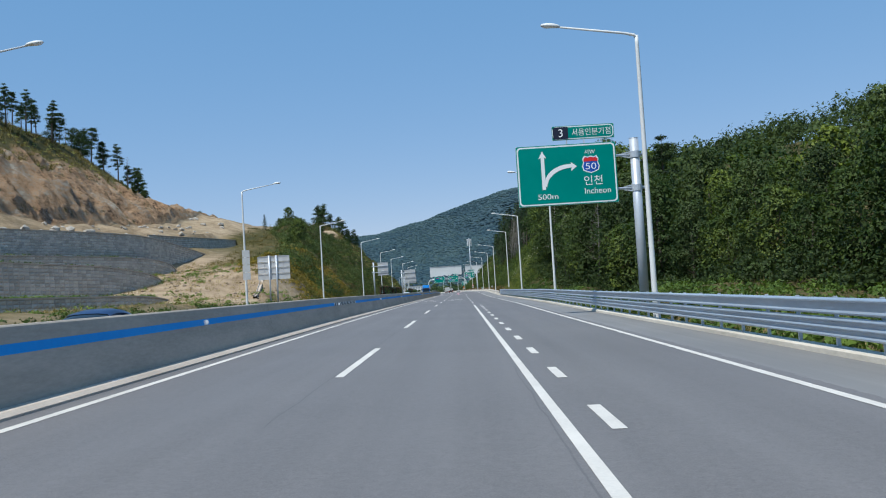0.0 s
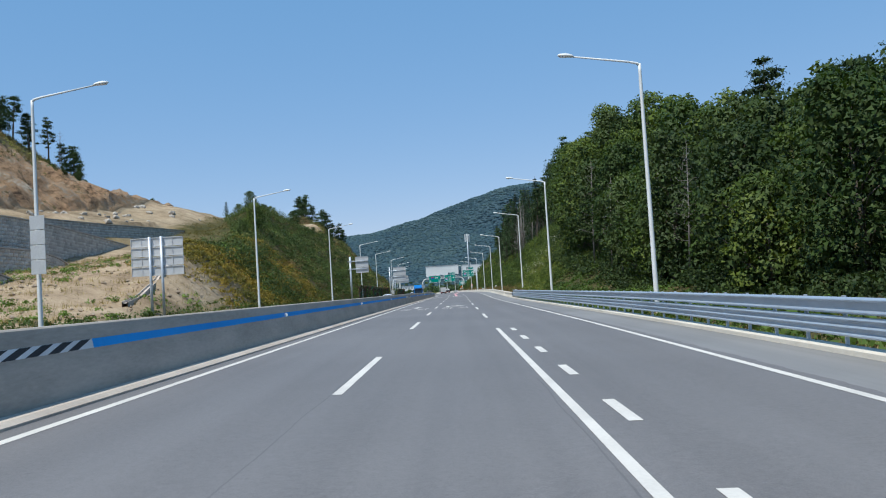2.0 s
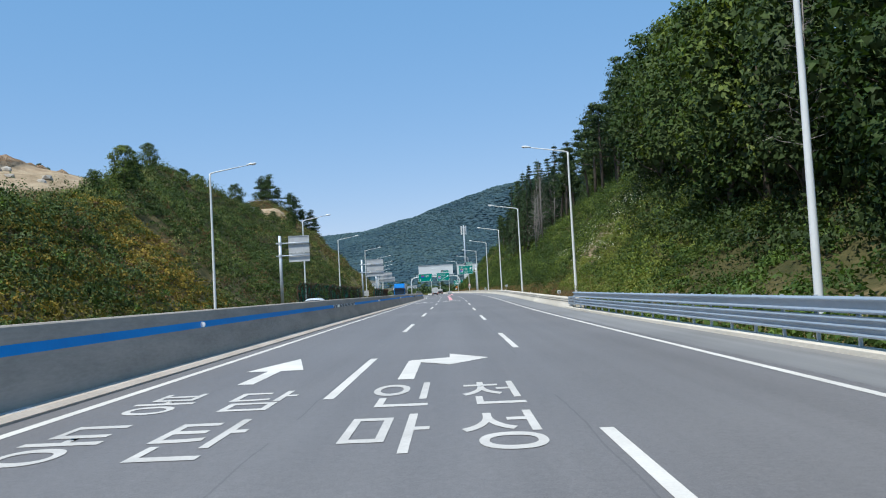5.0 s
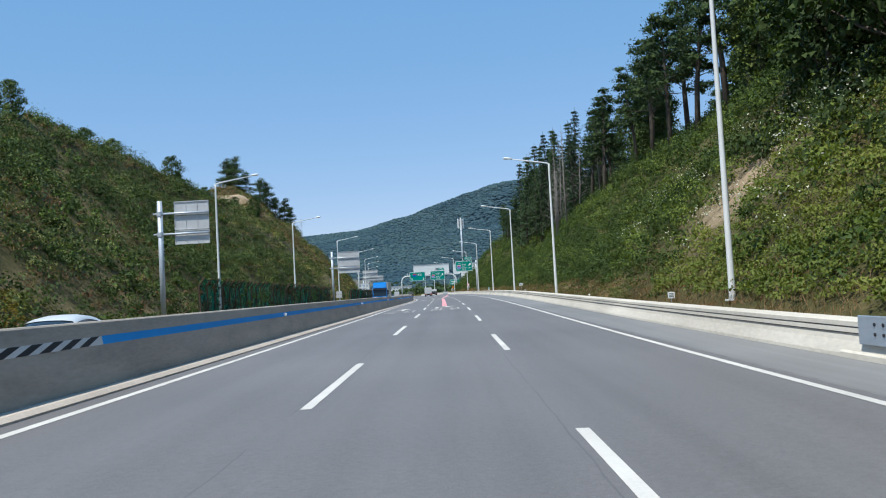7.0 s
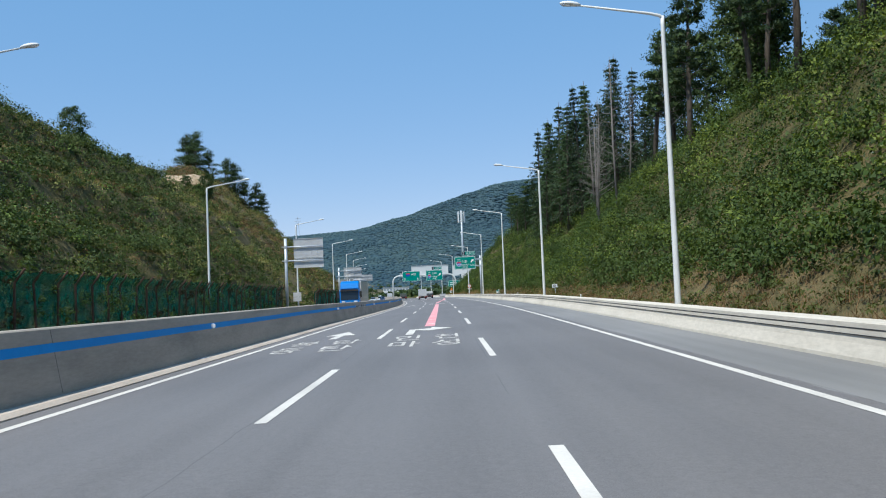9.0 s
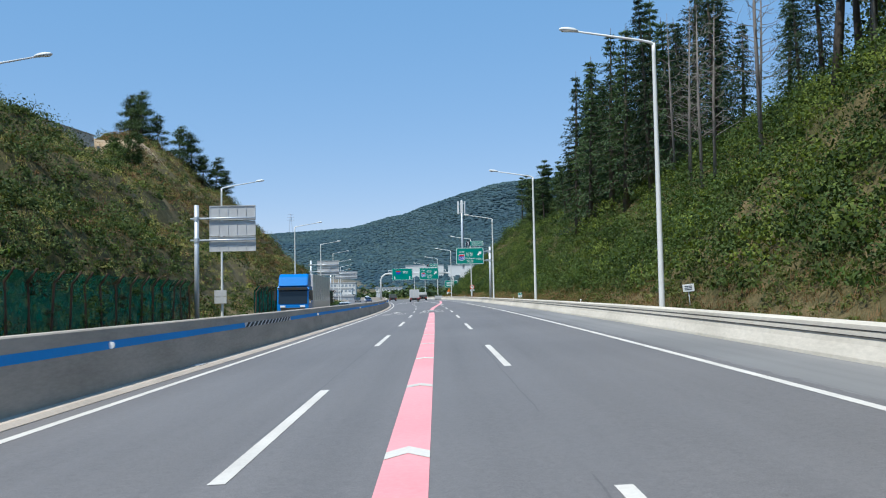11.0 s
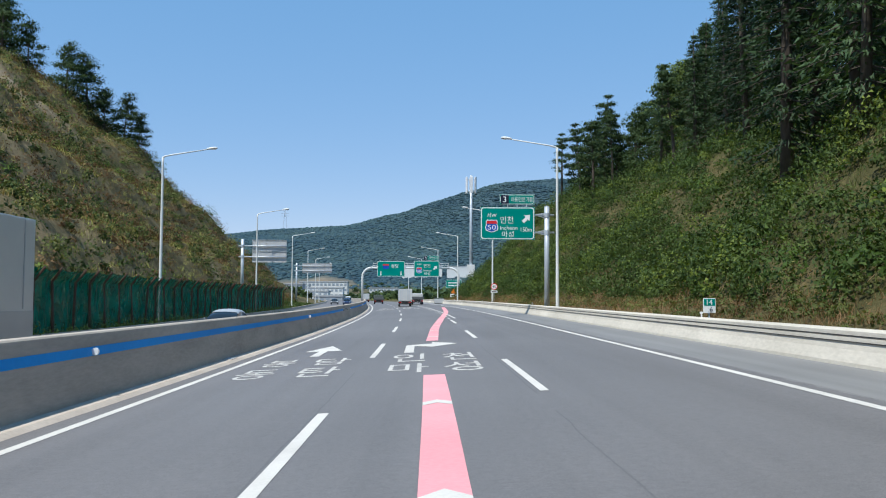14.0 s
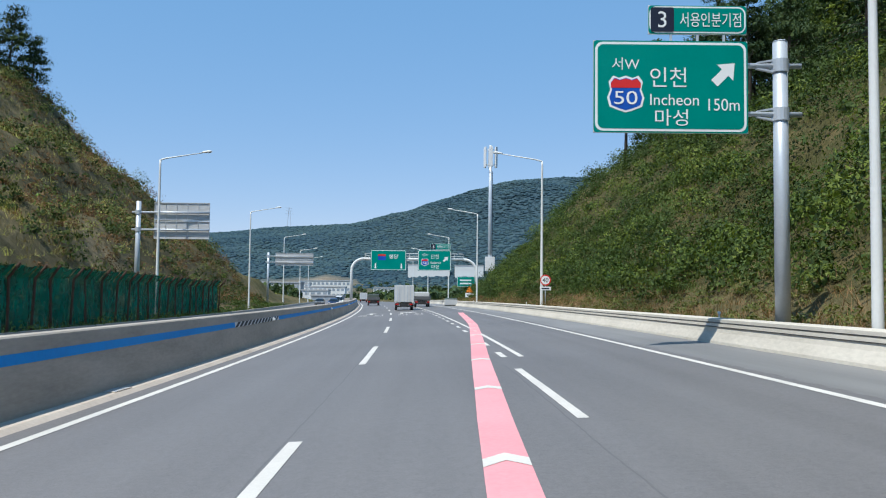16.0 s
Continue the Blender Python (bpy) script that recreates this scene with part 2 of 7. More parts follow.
def prism(bm, outline, depth, axis="y", at=0.0):
    """An outline in (x, z) pushed along y from at to at + depth (axis y), or in (y, z) along x (axis x)."""
    def place(a, b, c):
        return (a, c, b) if axis == "y" else (c, a, b)
    lo = [bm.verts.new(place(a, b, at)) for a, b in outline]
    hi = [bm.verts.new(place(a, b, at + depth)) for a, b in outline]
    n = len(outline)
    bm.faces.new(lo[::-1])
    bm.faces.new(hi)
    for i in range(n):
        bm.faces.new((lo[i], lo[(i + 1) % n], hi[(i + 1) % n], hi[i]))
    bmesh.ops.recalc_face_normals(bm, faces=bm.faces)
    return bm


def thing(name, label, category, at=(0, 0, 0), rz=0.0, group="", kind=""):
    ob = new(name)
    ob.empty_display_size = 0.3
    ob.matrix_world = pose(*at, 0, 0, rz)
    return tagged(ob, label, category, group, kind)


def sweep(name, profile, y0, y1, mat, step=3.0, parent=None, label="", closed=True, smooth=False, dz=0.0):
    """A (u, z) profile drawn along the road from y0 to y1."""
    ys = np.linspace(y0, y1, max(2, int(round((y1 - y0) / step)) + 1))
    n = len(profile)
    verts, faces, uvs = [], [], []
    for y in ys:
        for u, z in profile:
            x = float(xd(y)) + u
            verts.append((x, y, float(zroad(profile[0][0], y)) + z + dz))
            uvs.append((u + z, y))
    m = n if closed else n - 1
    for i in range(len(ys) - 1):
        for k in range(m):
            a, b = i * n + k, i * n + (k + 1) % n
            faces.append((a, b, b + n, a + n))
    if closed:
        faces.append(tuple(range(n))[::-1])
        faces.append(tuple((len(ys) - 1) * n + k for k in range(n)))
    return mesh_object(name, verts, faces, mat, parent, label, smooth, uvs)


def road_sheet(name, u0, u1, y0, y1, mat, dz, step=4.0, cols=1, shift=None, parent=None, label=""):
    ys = np.linspace(y0, y1, max(2, int(round((y1 - y0) / step)) + 1))
    us = np.linspace(0, 1, cols + 1)
    verts, faces, uvs = [], [], []
    for y in ys:
        s = shift(y) if shift else 0.0
        for k in us:
            u = u0 + (u1 - u0) * k + s
            verts.append(on_road(u, y, dz))
            uvs.append((u, y))
    n = cols + 1
    for i in range(len(ys) - 1):
        for k in range(cols):
            a = i * n + k
            faces.append((a, a + 1, a + 1 + n, a + n))
    return mesh_object(name, verts, faces, mat, parent, label, False, uvs)


# ---- ground ----
HASH = np.random.RandomState(7).rand(256, 256)


def vnoise(x, y):
    xi, yi = np.floor(x).astype(int), np.floor(y).astype(int)
    fx, fy = x - xi, y - yi
    fx, fy = fx * fx * (3 - 2 * fx), fy * fy * (3 - 2 * fy)
    h = lambda a, b: HASH[a % 256, b % 256]
    return (h(xi, yi) * (1 - fx) + h(xi + 1, yi) * fx) * (1 - fy) + (h(xi, yi + 1) * (1 - fx) + h(xi + 1, yi + 1) * fx) * fy


def fbm(x, y, scale, octaves=4):
    v, a, t = 0.0, 1.0, 0.0
    for o in range(octaves):
        v, t = v + a * vnoise(x / scale + 17.3 * o, y / scale + 5.1 * o), t + a
        a, scale = a * 0.5, scale * 0.5
    return v / t


def table(y, *knots):
    return np.interp(y, [k[0] for k in knots], [k[1] for k in knots])


def crest(y):
    return table(y, (-200, 0.6), (100, 1.2), (114, 2.2), (122, 3.6), (138, 6.5), (150, 8.5), (168, 9), (190, 10.5), (211, 13.5), (228, 18), (240, 22), (256, 24.8), (280, 25), (308, 24.8), (330, 21.5), (350, 19), (366, 20.5), (385, 26), (400, 32), (425, 38.0), (438, 38), (446, 34), (452, 28), (460, 19), (468, 11.5), (482, 6), (530, 5), (560, 1.5), (900, 1.0))


def rock_base(y):
    return table(y, (-200, 6), (40, 14), (100, 18), (160, 20.5), (238, 24.5), (265, 28.0), (283, 31.5), (330, 32.5), (375, 33.0), (400, 34), (440, 36), (466, 16), (486, 7), (900, 4))


def rock_top(y):
    return table(y, (-200, 10), (40, 29), (100, 34), (178, 38.5), (237, 39.5), (265, 36.5), (285, 32.5), (375, 33.5), (410, 35), (440, 37), (466, 16), (486, 7), (900, 4))


# plan of the four terrace walls, the bank wall above them and the wall on the hilltop: x, y, top
WALLS = [
    [(-50, 60, 3.5), (-42, 82, 3.5), (-36.5, 100, 3.4), (-35.5, 106, 3.0), (-35.8, 110, 2.4)],
    [(-62, 75, 8.3), (-53, 99, 8.2), (-46.5, 116, 7.8), (-44.2, 124, 7.0), (-43.8, 129, 6.2), (-44.5, 132, 5.6)],
    [(-72, 100, 10.6), (-63.5, 122, 10.6), (-54.5, 142, 10.6), (-51.5, 150, 10.3), (-51, 156, 9.6), (-51.8, 161, 8.6)],
    [(-76, 100, 14.8), (-66.5, 125, 14.8), (-58, 142, 14.8), (-55.3, 150, 14.8), (-54.6, 158, 14.6), (-54.8, 175, 14.0), (-55.5, 193, 13.3)],
    [(-60.5, 172, 16.6), (-61, 195, 17.6), (-61, 220, 18.8), (-61.5, 243, 19.9)],
    [(-66.5, 335, 31.5), (-65.2, 358, 32.4), (-64.2, 380, 33.0), (-63.2, 397, 33.6)],
]


def wall_at(i, y):
    """x and top of a retaining wall's face."""
    w = WALLS[i]
    ys = [p[1] for p in w]
    return np.interp(y, ys, [p[0] for p in w]), np.interp(y, ys, [p[2] for p in w])


def height_rows(xs, ys):
    H = np.zeros((len(ys), len(xs)))
    for j, y in enumerate(ys):
        c = float(xd(y))
        zl, zr0 = float(zroad(-19.0, y)), float(zroad(10.0, y))
        xf = c - float(table(y, (300, 20.9), (335, 18.2), (470, 18.2), (500, 20.9)))
        cr = float(crest(y))
        k1 = xf - cr / 0.98
        km = min(-53.0, k1 - 4)
        k2 = min(-82.0, km - 8)
        zm = float(table(y, (-200, 1.0), (60, 2.0), (100, 2.8), (128, 5.7), (158, 8.5), (192, 13.4), (242, 19.0), (283, 23.0), (310, zl + cr + 0.5), (900, zl + cr + 0.5)))
        rb, rt = float(rock_base(y)), float(rock_top(y))
        grass = float(table(y, (-200, 3), (150, 10), (230, 9.5), (272, 8), (300, 1), (900, 1)))
        lift = float(sstep(150, 178, y))
        foot_r = zr0 + 0.12 + 0.45 * lift
        f = c + 12.6
        wood = np.array([foot_r, foot_r - 0.2, foot_r + 0.3, foot_r + 4.5, foot_r + 11, foot_r + 25, foot_r + 38])
        rise = float(table(y, (185, 1.4), (230, 1.4), (290, 1.28), (340, 1.22), (378, 1.3), (410, 1.45), (440, 1.55), (520, 1.4)))
        cut = foot_r + rise * np.array([0.0, 3.4, 9.0, 13.2, 17.0, 24.0, 30.0])
        w = float(sstep(105, 200, y))
        fade = float(1 - sstep(462, 520, y))
        right = foot_r + ((1 - w) * wood + w * cut - foot_r) * fade
        knots_x = [-4000, -400, k2 - 75, k2 - 24, k2 - 14, k2, km, k1, xf, c - 16.6, c - 15.2, c + 10.6, c + 11.6, f, f + 5, f + 12, f + 22, f + 45, f + 90, f + 200, 4000]
        knots_z = [4, 6, rt + grass - 4 if y < 430 else rt, rt + grass, rt, rb, zm, zl + cr, zl + 0.2, zl, zl - 0.4, zr0 - 0.4, foot_r, *right, right[-1] * 0.5 + 2]
        row = np.interp(xs, knots_x, knots_z)
        # shallow benches cut into the tall slope of the far side
        up = np.clip((xf - xs) * 0.98, 0, cr)
        row = row - float(sstep(225, 290, y)) * np.where((xs < xf) & (xs > k1), 1.0 * np.sin(up * 2 * math.pi / 8.5) * sstep(0, 3, up) * sstep(0, 3, cr - up), 0)
        # terraces held by the retaining walls
        for w in range(6):
            if WALLS[w][0][1] - (40 if w < 5 else 4) < y < WALLS[w][-1][1]:
                wx, wt = wall_at(w, y)
                wx = wx - max(0.0, WALLS[w][0][1] - y) * 0.38
                back = np.clip((wx - 3.4 - xs) / 3.0, 0, 30)
                row = np.where((xs < wx - 3.4) & (xs > -84), np.maximum(row, np.minimum(wt - 0.15 + 0.25 * back, rb + 1)), row)
                front = (xs > wx - 3.4) & (xs < wx + 8)
                low = WALLS[w - 1][1][2] if 0 < w < 4 else (zl + 0.5, 0, 0, 0, 15.0, 26.0)[w]
                row = np.where(front, np.minimum(row, max(low, float(zm) if w < 4 else 0)), row)
        H[j] = row
    X, Y = np.meshgrid(xs, ys)
    U = X - xd(Y)
    off = sstep(0, 6, np.maximum(-20.6 - U, U - 12.8))
    flat_zone = ((Y < 195) & (X < -33) & (X > -72))
    H += off * np.where(flat_zone, 0.15, 1.0) * ((fbm(X, Y, 16) - 0.5) * 2.8 + (fbm(X + 90, Y, 5.5, 3) - 0.5) * 2.0)
    # broken rock in the face of the cut: ledges, gullies and blocky outcrops
    rk = rock_mask(X, Y)
    gully = np.abs(fbm(X * 0.6, Y, 11) - 0.5) * -12 + 1.6
    blocky = np.floor(fbm(X * 1.2, Y * 1.3, 6.5, 3) * 9) / 9
    H += rk * (0.55 * gully + (blocky - 0.5) * 4.2 + (vnoise(X / 1.7, Y / 1.5) - 0.5) * 1.5 + (fbm(X * 0.5, Y, 3.2, 2) - 0.5) * 3.0)
    # dark outcrops stand out of the lower face
    t = (np.minimum(-82.0, xd(Y) - 20.9 - crest(Y) - 12) - X) / 14.0
    crop = sstep(0.46, 0.52, fbm(Y * 0.8, X * 0.1, 26, 2)) * sstep(0.06, 0.14, t) * (1 - sstep(0.3, 0.75, t))
    H += rk * crop * (1.6 + 1.8 * (vnoise(Y / 1.9, X / 30) - 0.5))
    # far country and the wooded mountain
    D = Y
    ridge = np.interp(X, [-3500, -2000, -950, -464, -222, -77, 56, 190, 323, 650, 1500, 3500], [60, 80, 100, 132, 152, 178, 226, 262, 282, 325, 300, 250])
    ridge = ridge * (0.93 + 0.14 * fbm(X, Y, 420, 4))
    far = sstep(1120, 2250, D) * ridge * (0.72 + 0.56 * fbm(X + 300, Y, 300, 4) * (1 - sstep(1900, 2250, D)) + 0.28 * sstep(1900, 2250, D)) * (1 - 0.5 * sstep(2300, 3800, D))
    roll = sstep(520, 900, D) * (fbm(X, Y, 160, 3) - 0.42) * 14 * (np.abs(U + 4) > 40)
    H = H * (1 - sstep(900, 1200, D)) + far + np.maximum(roll, -1)
    return H


def rock_mask(X, Y):
    k2 = np.minimum(-82.0, xd(Y) - 20.9 - crest(Y) - 12)
    t = (k2 - X) / 14.0 + 0.22 * (fbm(X + 40, Y, 13, 3) - 0.5)
    return sstep(-0.05, 0.12, t) * (1 - sstep(0.92, 1.06, t)) * sstep(20, 60, Y) * (1 - sstep(285, 325, Y))


FX = np.concatenate([np.arange(-130.0, -100, 2.0), np.arange(-100.0, -78, 1.0), np.arange(-78.0, 100.1, 2.0)])
FY = np.concatenate([np.arange(-60.0, 120, 2.0), np.arange(120.0, 300, 1.0), np.arange(300.0, 580.1, 2.0)])
XS = np.concatenate([[-4000, -2800, -2000, -1500, -1200], np.arange(-1000, -299, 70), [-250, -200, -165, -145], FX, [115, 140, 180, 240], np.arange(300, 1001, 70), [1200, 1500, 2000, 2800, 4000]])
YS = np.concatenate([[-2500, -1200, -600, -300, -150, -100], FY, np.arange(590, 1100, 25), np.arange(1100, 2500, 32), np.arange(2500, 3001, 100), [3300, 3800, 4600]])
GH = height_rows(XS, YS)


def ground(x, y):
    """The ground's height at places inside the sheet."""
    x, y = np.asarray(x, float), np.asarray(y, float)
    i = np.clip(np.searchsorted(XS, x) - 1, 0, len(XS) - 2)
    j = np.clip(np.searchsorted(YS, y) - 1, 0, len(YS) - 2)
    fx, fy = (x - XS[i]) / (XS[i + 1] - XS[i]), (y - YS[j]) / (YS[j + 1] - YS[j])
    return (GH[j, i] * (1 - fx) + GH[j, i + 1] * fx) * (1 - fy) + (GH[j + 1, i] * (1 - fx) + GH[j + 1, i + 1] * fx) * fy


def sand_mask(X, Y):
    U = X - xd(Y)
    mound = sstep(-66, -60, X) * (1 - sstep(-27, -23.5, X)) * sstep(70, 100, Y) * (1 - sstep(132, 150, Y + 0.25 * (X + 30)))
    ramp_way = np.exp(-((X + 47 + 0.16 * (Y - 150)) / 7.0) ** 2) * sstep(100, 118, Y) * (1 - sstep(170, 215, Y))
    bench = sstep(0, 5, -62 - X) * (1 - sstep(0, 5, -88 - X)) * sstep(40, 60, Y) * (1 - sstep(280, 330, Y)) * (0.55 + 0.5 * fbm(X, Y, 9))
    gravel = sstep(-100, -84, X) * (1 - sstep(-66, -58, X)) * sstep(262, 292, Y) * (1 - sstep(330, 380, Y)) * 0.7
    bench = np.maximum(bench, np.maximum(ramp_way, gravel))
    spots = 1.4 * np.exp(-((X - 16.6) ** 2 + 0.6 * (Y - 199.5) ** 2) / 11.0) + 1.1 * np.exp(-((X + 61.5) ** 2 + (Y - 400) ** 2) / 30.0) + 0.7 * np.exp(-((X + 52) ** 2 + (Y - 404) ** 2) / 40.0)
    dry = 0.14 * (U < -20) * sstep(295, 345, Y) * (1 - sstep(470, 500, Y)) * (0.5 + fbm(X, Y, 14, 2))
    quarry = np.exp(-((X + 165) ** 2 / 3500 + (Y - 1330) ** 2 / 6000))
    verge = (U < -18.5) * (U > -24) * (0.35 - 0.25 * sstep(140, 165, Y))
    return np.clip(mound * 0.9 + bench + spots + quarry * 1.3 + verge + dry + 0.12 * (U > 10.9) * (1 - sstep(12.0, 13.0, U)) * sstep(196, 215, Y) + 0.9 * np.exp(-((X + 120) ** 2 / 500 + (Y - 1080) ** 2 / 2500)), 0, 1)


def ground_material():
    m, nt, b = material("ground", 0.95, 0, 0.1)
    v = coords(nt, "Object")
    big, mid, fine = noise_tex(nt, v, 0.06, 4), noise_tex(nt, v, 0.45, 4), noise_tex(nt, v, 3.5, 5, 0.7)
    f = math_node(nt, "ADD", math_node(nt, "MULTIPLY", big, 0.4), math_node(nt, "ADD", math_node(nt, "MULTIPLY", mid, 0.35), math_node(nt, "MULTIPLY", fine, 0.25)))
    grass = ramp(nt, f, [(0.36, (0.035, 0.04, 0.015)), (0.5, (0.085, 0.078, 0.032)), (0.64, (0.2, 0.15, 0.075))])
    sand = ramp(nt, f, [(0.37, (0.19, 0.135, 0.085)), (0.5, (0.38, 0.285, 0.185)), (0.64, (0.56, 0.45, 0.31))])
    vr = coords(nt, "Object", (0.8, 0.8, 1.3))
    tan_rock = ramp(nt, math_node(nt, "ADD", math_node(nt, "MULTIPLY", noise_tex(nt, vr, 0.12, 5, 0.65), 0.5), math_node(nt, "MULTIPLY", noise_tex(nt, vr, 0.7, 8, 0.8), 0.5)),
                    [(0.4, (0.2, 0.135, 0.09)), (0.45, (0.58, 0.37, 0.22)), (0.5, (0.76, 0.5, 0.3)), (0.55, (0.66, 0.5, 0.35)), (0.61, (0.82, 0.72, 0.58))])
    grey_rock = ramp(nt, noise_tex(nt, vr, 0.9, 6, 0.75), [(0.4, (0.15, 0.13, 0.11)), (0.5, (0.38, 0.33, 0.275)), (0.6, (0.7, 0.64, 0.56))])
    gn = nt.nodes.new("ShaderNodeNewGeometry")
    gs = nt.nodes.new("ShaderNodeSeparateXYZ")
    nt.links.new(gn.outputs["Normal"], gs.inputs[0])
    steep = math_node(nt, "SUBTRACT", math_node(nt, "MULTIPLY", noise_tex(nt, v, 0.2, 4, 0.7), 0.55), gs.outputs[2])
    rock = mix(nt, ramp(nt, math_node(nt, "ADD", steep, 0.5), [(0.4, (0.0,)), (0.58, (0.85,))]), tan_rock, grey_rock)
    # thin grass hangs on ledges
    rock = mix(nt, ramp(nt, noise_tex(nt, v, 0.28, 4, 0.7), [(0.6, (0.0,)), (0.68, (0.75,))]), rock, (0.13, 0.135, 0.05))
    # far wood: the blue of distance haze is mixed into its base colour
    hazed_forest = ramp(nt, math_node(nt, "ADD", math_node(nt, "MULTIPLY", noise_tex(nt, v, 0.012, 4), 0.5), math_node(nt, "MULTIPLY", noise_tex(nt, v, 0.11, 4, 0.8), 0.5)), [(0.36, (0.04, 0.068, 0.09)), (0.5, (0.055, 0.09, 0.108)), (0.64, (0.075, 0.115, 0.125))])
    def attr(name):
        a = nt.nodes.new("ShaderNodeAttribute")
        a.attribute_name = name
        return a.outputs["Fac"]
    col = mix(nt, attr("sand"), grass, sand)
    col = mix(nt, attr("rock"), col, rock)
    col = mix(nt, attr("hazed_forest"), col, hazed_forest)
    nt.links.new(col, b.inputs["Base Color"])
    n = node(nt, "ShaderNodeBump", Strength=0.6, Distance=0.25)
    nt.links.new(fine, n.inputs["Height"])
    n2 = node(nt, "ShaderNodeBump", Strength=0.8, Distance=9.0)
    nt.links.new(math_node(nt, "MULTIPLY", noise_tex(nt, v, 0.085, 3, 0.8), attr("hazed_forest")), n2.inputs["Height"])
    nt.links.new(n.outputs[0], n2.inputs["Normal"])
    n3 = node(nt, "ShaderNodeBump", Strength=1.0, Distance=4.0)
    nt.links.new(math_node(nt, "MULTIPLY", noise_tex(nt, vr, 0.5, 8, 0.8), attr("rock")), n3.inputs["Height"])
    nt.links.new(n2.outputs[0], n3.inputs["Normal"])
    nt.links.new(n3.outputs[0], b.inputs["Normal"])
    return m


def build_ground():
    X, Y = np.meshgrid(XS, YS)
    verts = np.stack([X, Y, GH], -1).reshape(-1, 3)
    nx = len(XS)
    a = (np.arange(len(YS) - 1)[:, None] * nx + np.arange(nx - 1)[None]).ravel()
    faces = np.stack([a, a + 1, a + 1 + nx, a + nx], 1)
    me = bpy.data.meshes.new("ground")
    me.from_pydata(verts.tolist(), [], faces.tolist())
    me.materials.append(ground_material())
    rk, sd = rock_mask(X, Y), sand_mask(X, Y)
    me.polygons.foreach_set("use_smooth", rk[:-1, :-1].ravel() < 0.3)
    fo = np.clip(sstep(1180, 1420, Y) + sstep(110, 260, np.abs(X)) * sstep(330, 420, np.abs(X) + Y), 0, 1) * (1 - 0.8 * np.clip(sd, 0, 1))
    for name, v in (("rock", rk), ("sand", sd * (1 - rk)), ("hazed_forest", fo)):
        at = me.attributes.new(name, "FLOAT", "POINT")
        at.data.foreach_set("value", v.ravel().astype(np.float32))
    return tagged(new("ground", me), "hilly ground with green slopes, bare rock cut and sandy earth", "ground", kind="structure")


build_ground()

# ---- road, kerbs, barriers ----
road = road_sheet("road", -15.4, 10.8, -60, 1100, ASPHALT, 0.0, 4.0, 14)
tagged(road, "grey worn asphalt highway with two carriageways", "road", kind="structure")


def marking(name, u0, u1, y0, y1, label, mat=PAINT, dz=0.006, shift=None):
    ob = road_sheet(name, u0, u1, y0, y1, mat, dz, 4.0, 1, shift)
    return tagged(ob, label, "road marking", kind="structure")


marking("edge_line", -3.78, -3.6, -60, 1000, "solid white edge line beside the median barrier")
marking("edge_line", 7.4, 7.57, -60, 1000, "solid white edge line beside the paved shoulder")
marking("solid_lane_line", 3.5, 3.65, -60, 79.0, "solid white lane line on asphalt")
FAR_D = [5.0, 25.1, 45.7, 66.4, 90.1, 110.4, 132, 153.8, 174.5, 195.3, 215.4, 236.1, 253.3, 275.2, 294.3, 313.7, 334.2, 353.6, 373.5, 393, 413, 433, 453, 473, 493, 513, 533, 553, 573, 593]
for yf in FAR_D:
    tagged(marking("lane_dash", -0.085, 0.085, yf - 8.0, yf, "white painted lane dash on asphalt"), group="lane dashes")
NEAR_S = [91.9, 112.5, 134, 156.0, 176.7, 197, 217, 236.7, 256.4, 276.3, 295.6, 315.5, 335.5, 354.6]
for yn in NEAR_S:
    tagged(marking("lane_dash", 3.52, 3.68, yn, yn + 7.8, "white painted lane dash on asphalt"), group="lane dashes")
for k in range(-8, 9):
    y0 = 32.2 + 5.56 * k
    tagged(marking("merge_dash", 4.04, 4.22, y0, y0 + 2.0, "short white merge dash on asphalt"), group="merge dashes")
for k in range(24):
    y0 = 366.05 + 5.33 * k
    tagged(marking("merge_dash", 3.58, 3.74, y0, y0 + 2.0, "short white exit dash on asphalt"), group="exit dashes")
marking("solid_lane_line", 4.03, 4.17, 366, 520, "solid white lane line before the exit")


def pink_shift(y):
    return float(table(y, (230, 0), (325, 0.0), (335, 0.12), (347, 0.4), (354, 0.69), (365, 1.24), (376, 1.91), (391, 2.89), (415, 4.05), (440, 5.5), (480, 8.0), (520, 12)))


PINK_RUNS = [(237, 319.6), (334.8, 422)]
for y0, y1 in PINK_RUNS:
    tagged(marking("pink_guide_line", 1.5, 1.97, y0, y1, "pink painted guide line leading to the exit", PINK, 0.006, pink_shift))
    yc, step = (239.3, 6.8) if y0 < 300 else (337.9, 6.83)
    while y0 < yc < y1:
        verts = []
        for du, dy in ((0, 0), (0.235, 0.32), (0.47, 0), (0.47, 0.42), (0.235, 0.74), (0, 0.42)):
            verts.append(on_road(1.5 + du + pink_shift(yc + dy), yc + dy, 0.011))
        mk = mesh_object("guide_chevron", verts, [(0, 1, 4, 5), (1, 2, 3, 4)], PAINT)
        tagged(mk, "white chevron painted on the pink guide line", "road marking", "guide chevrons", "structure")
        yc += step

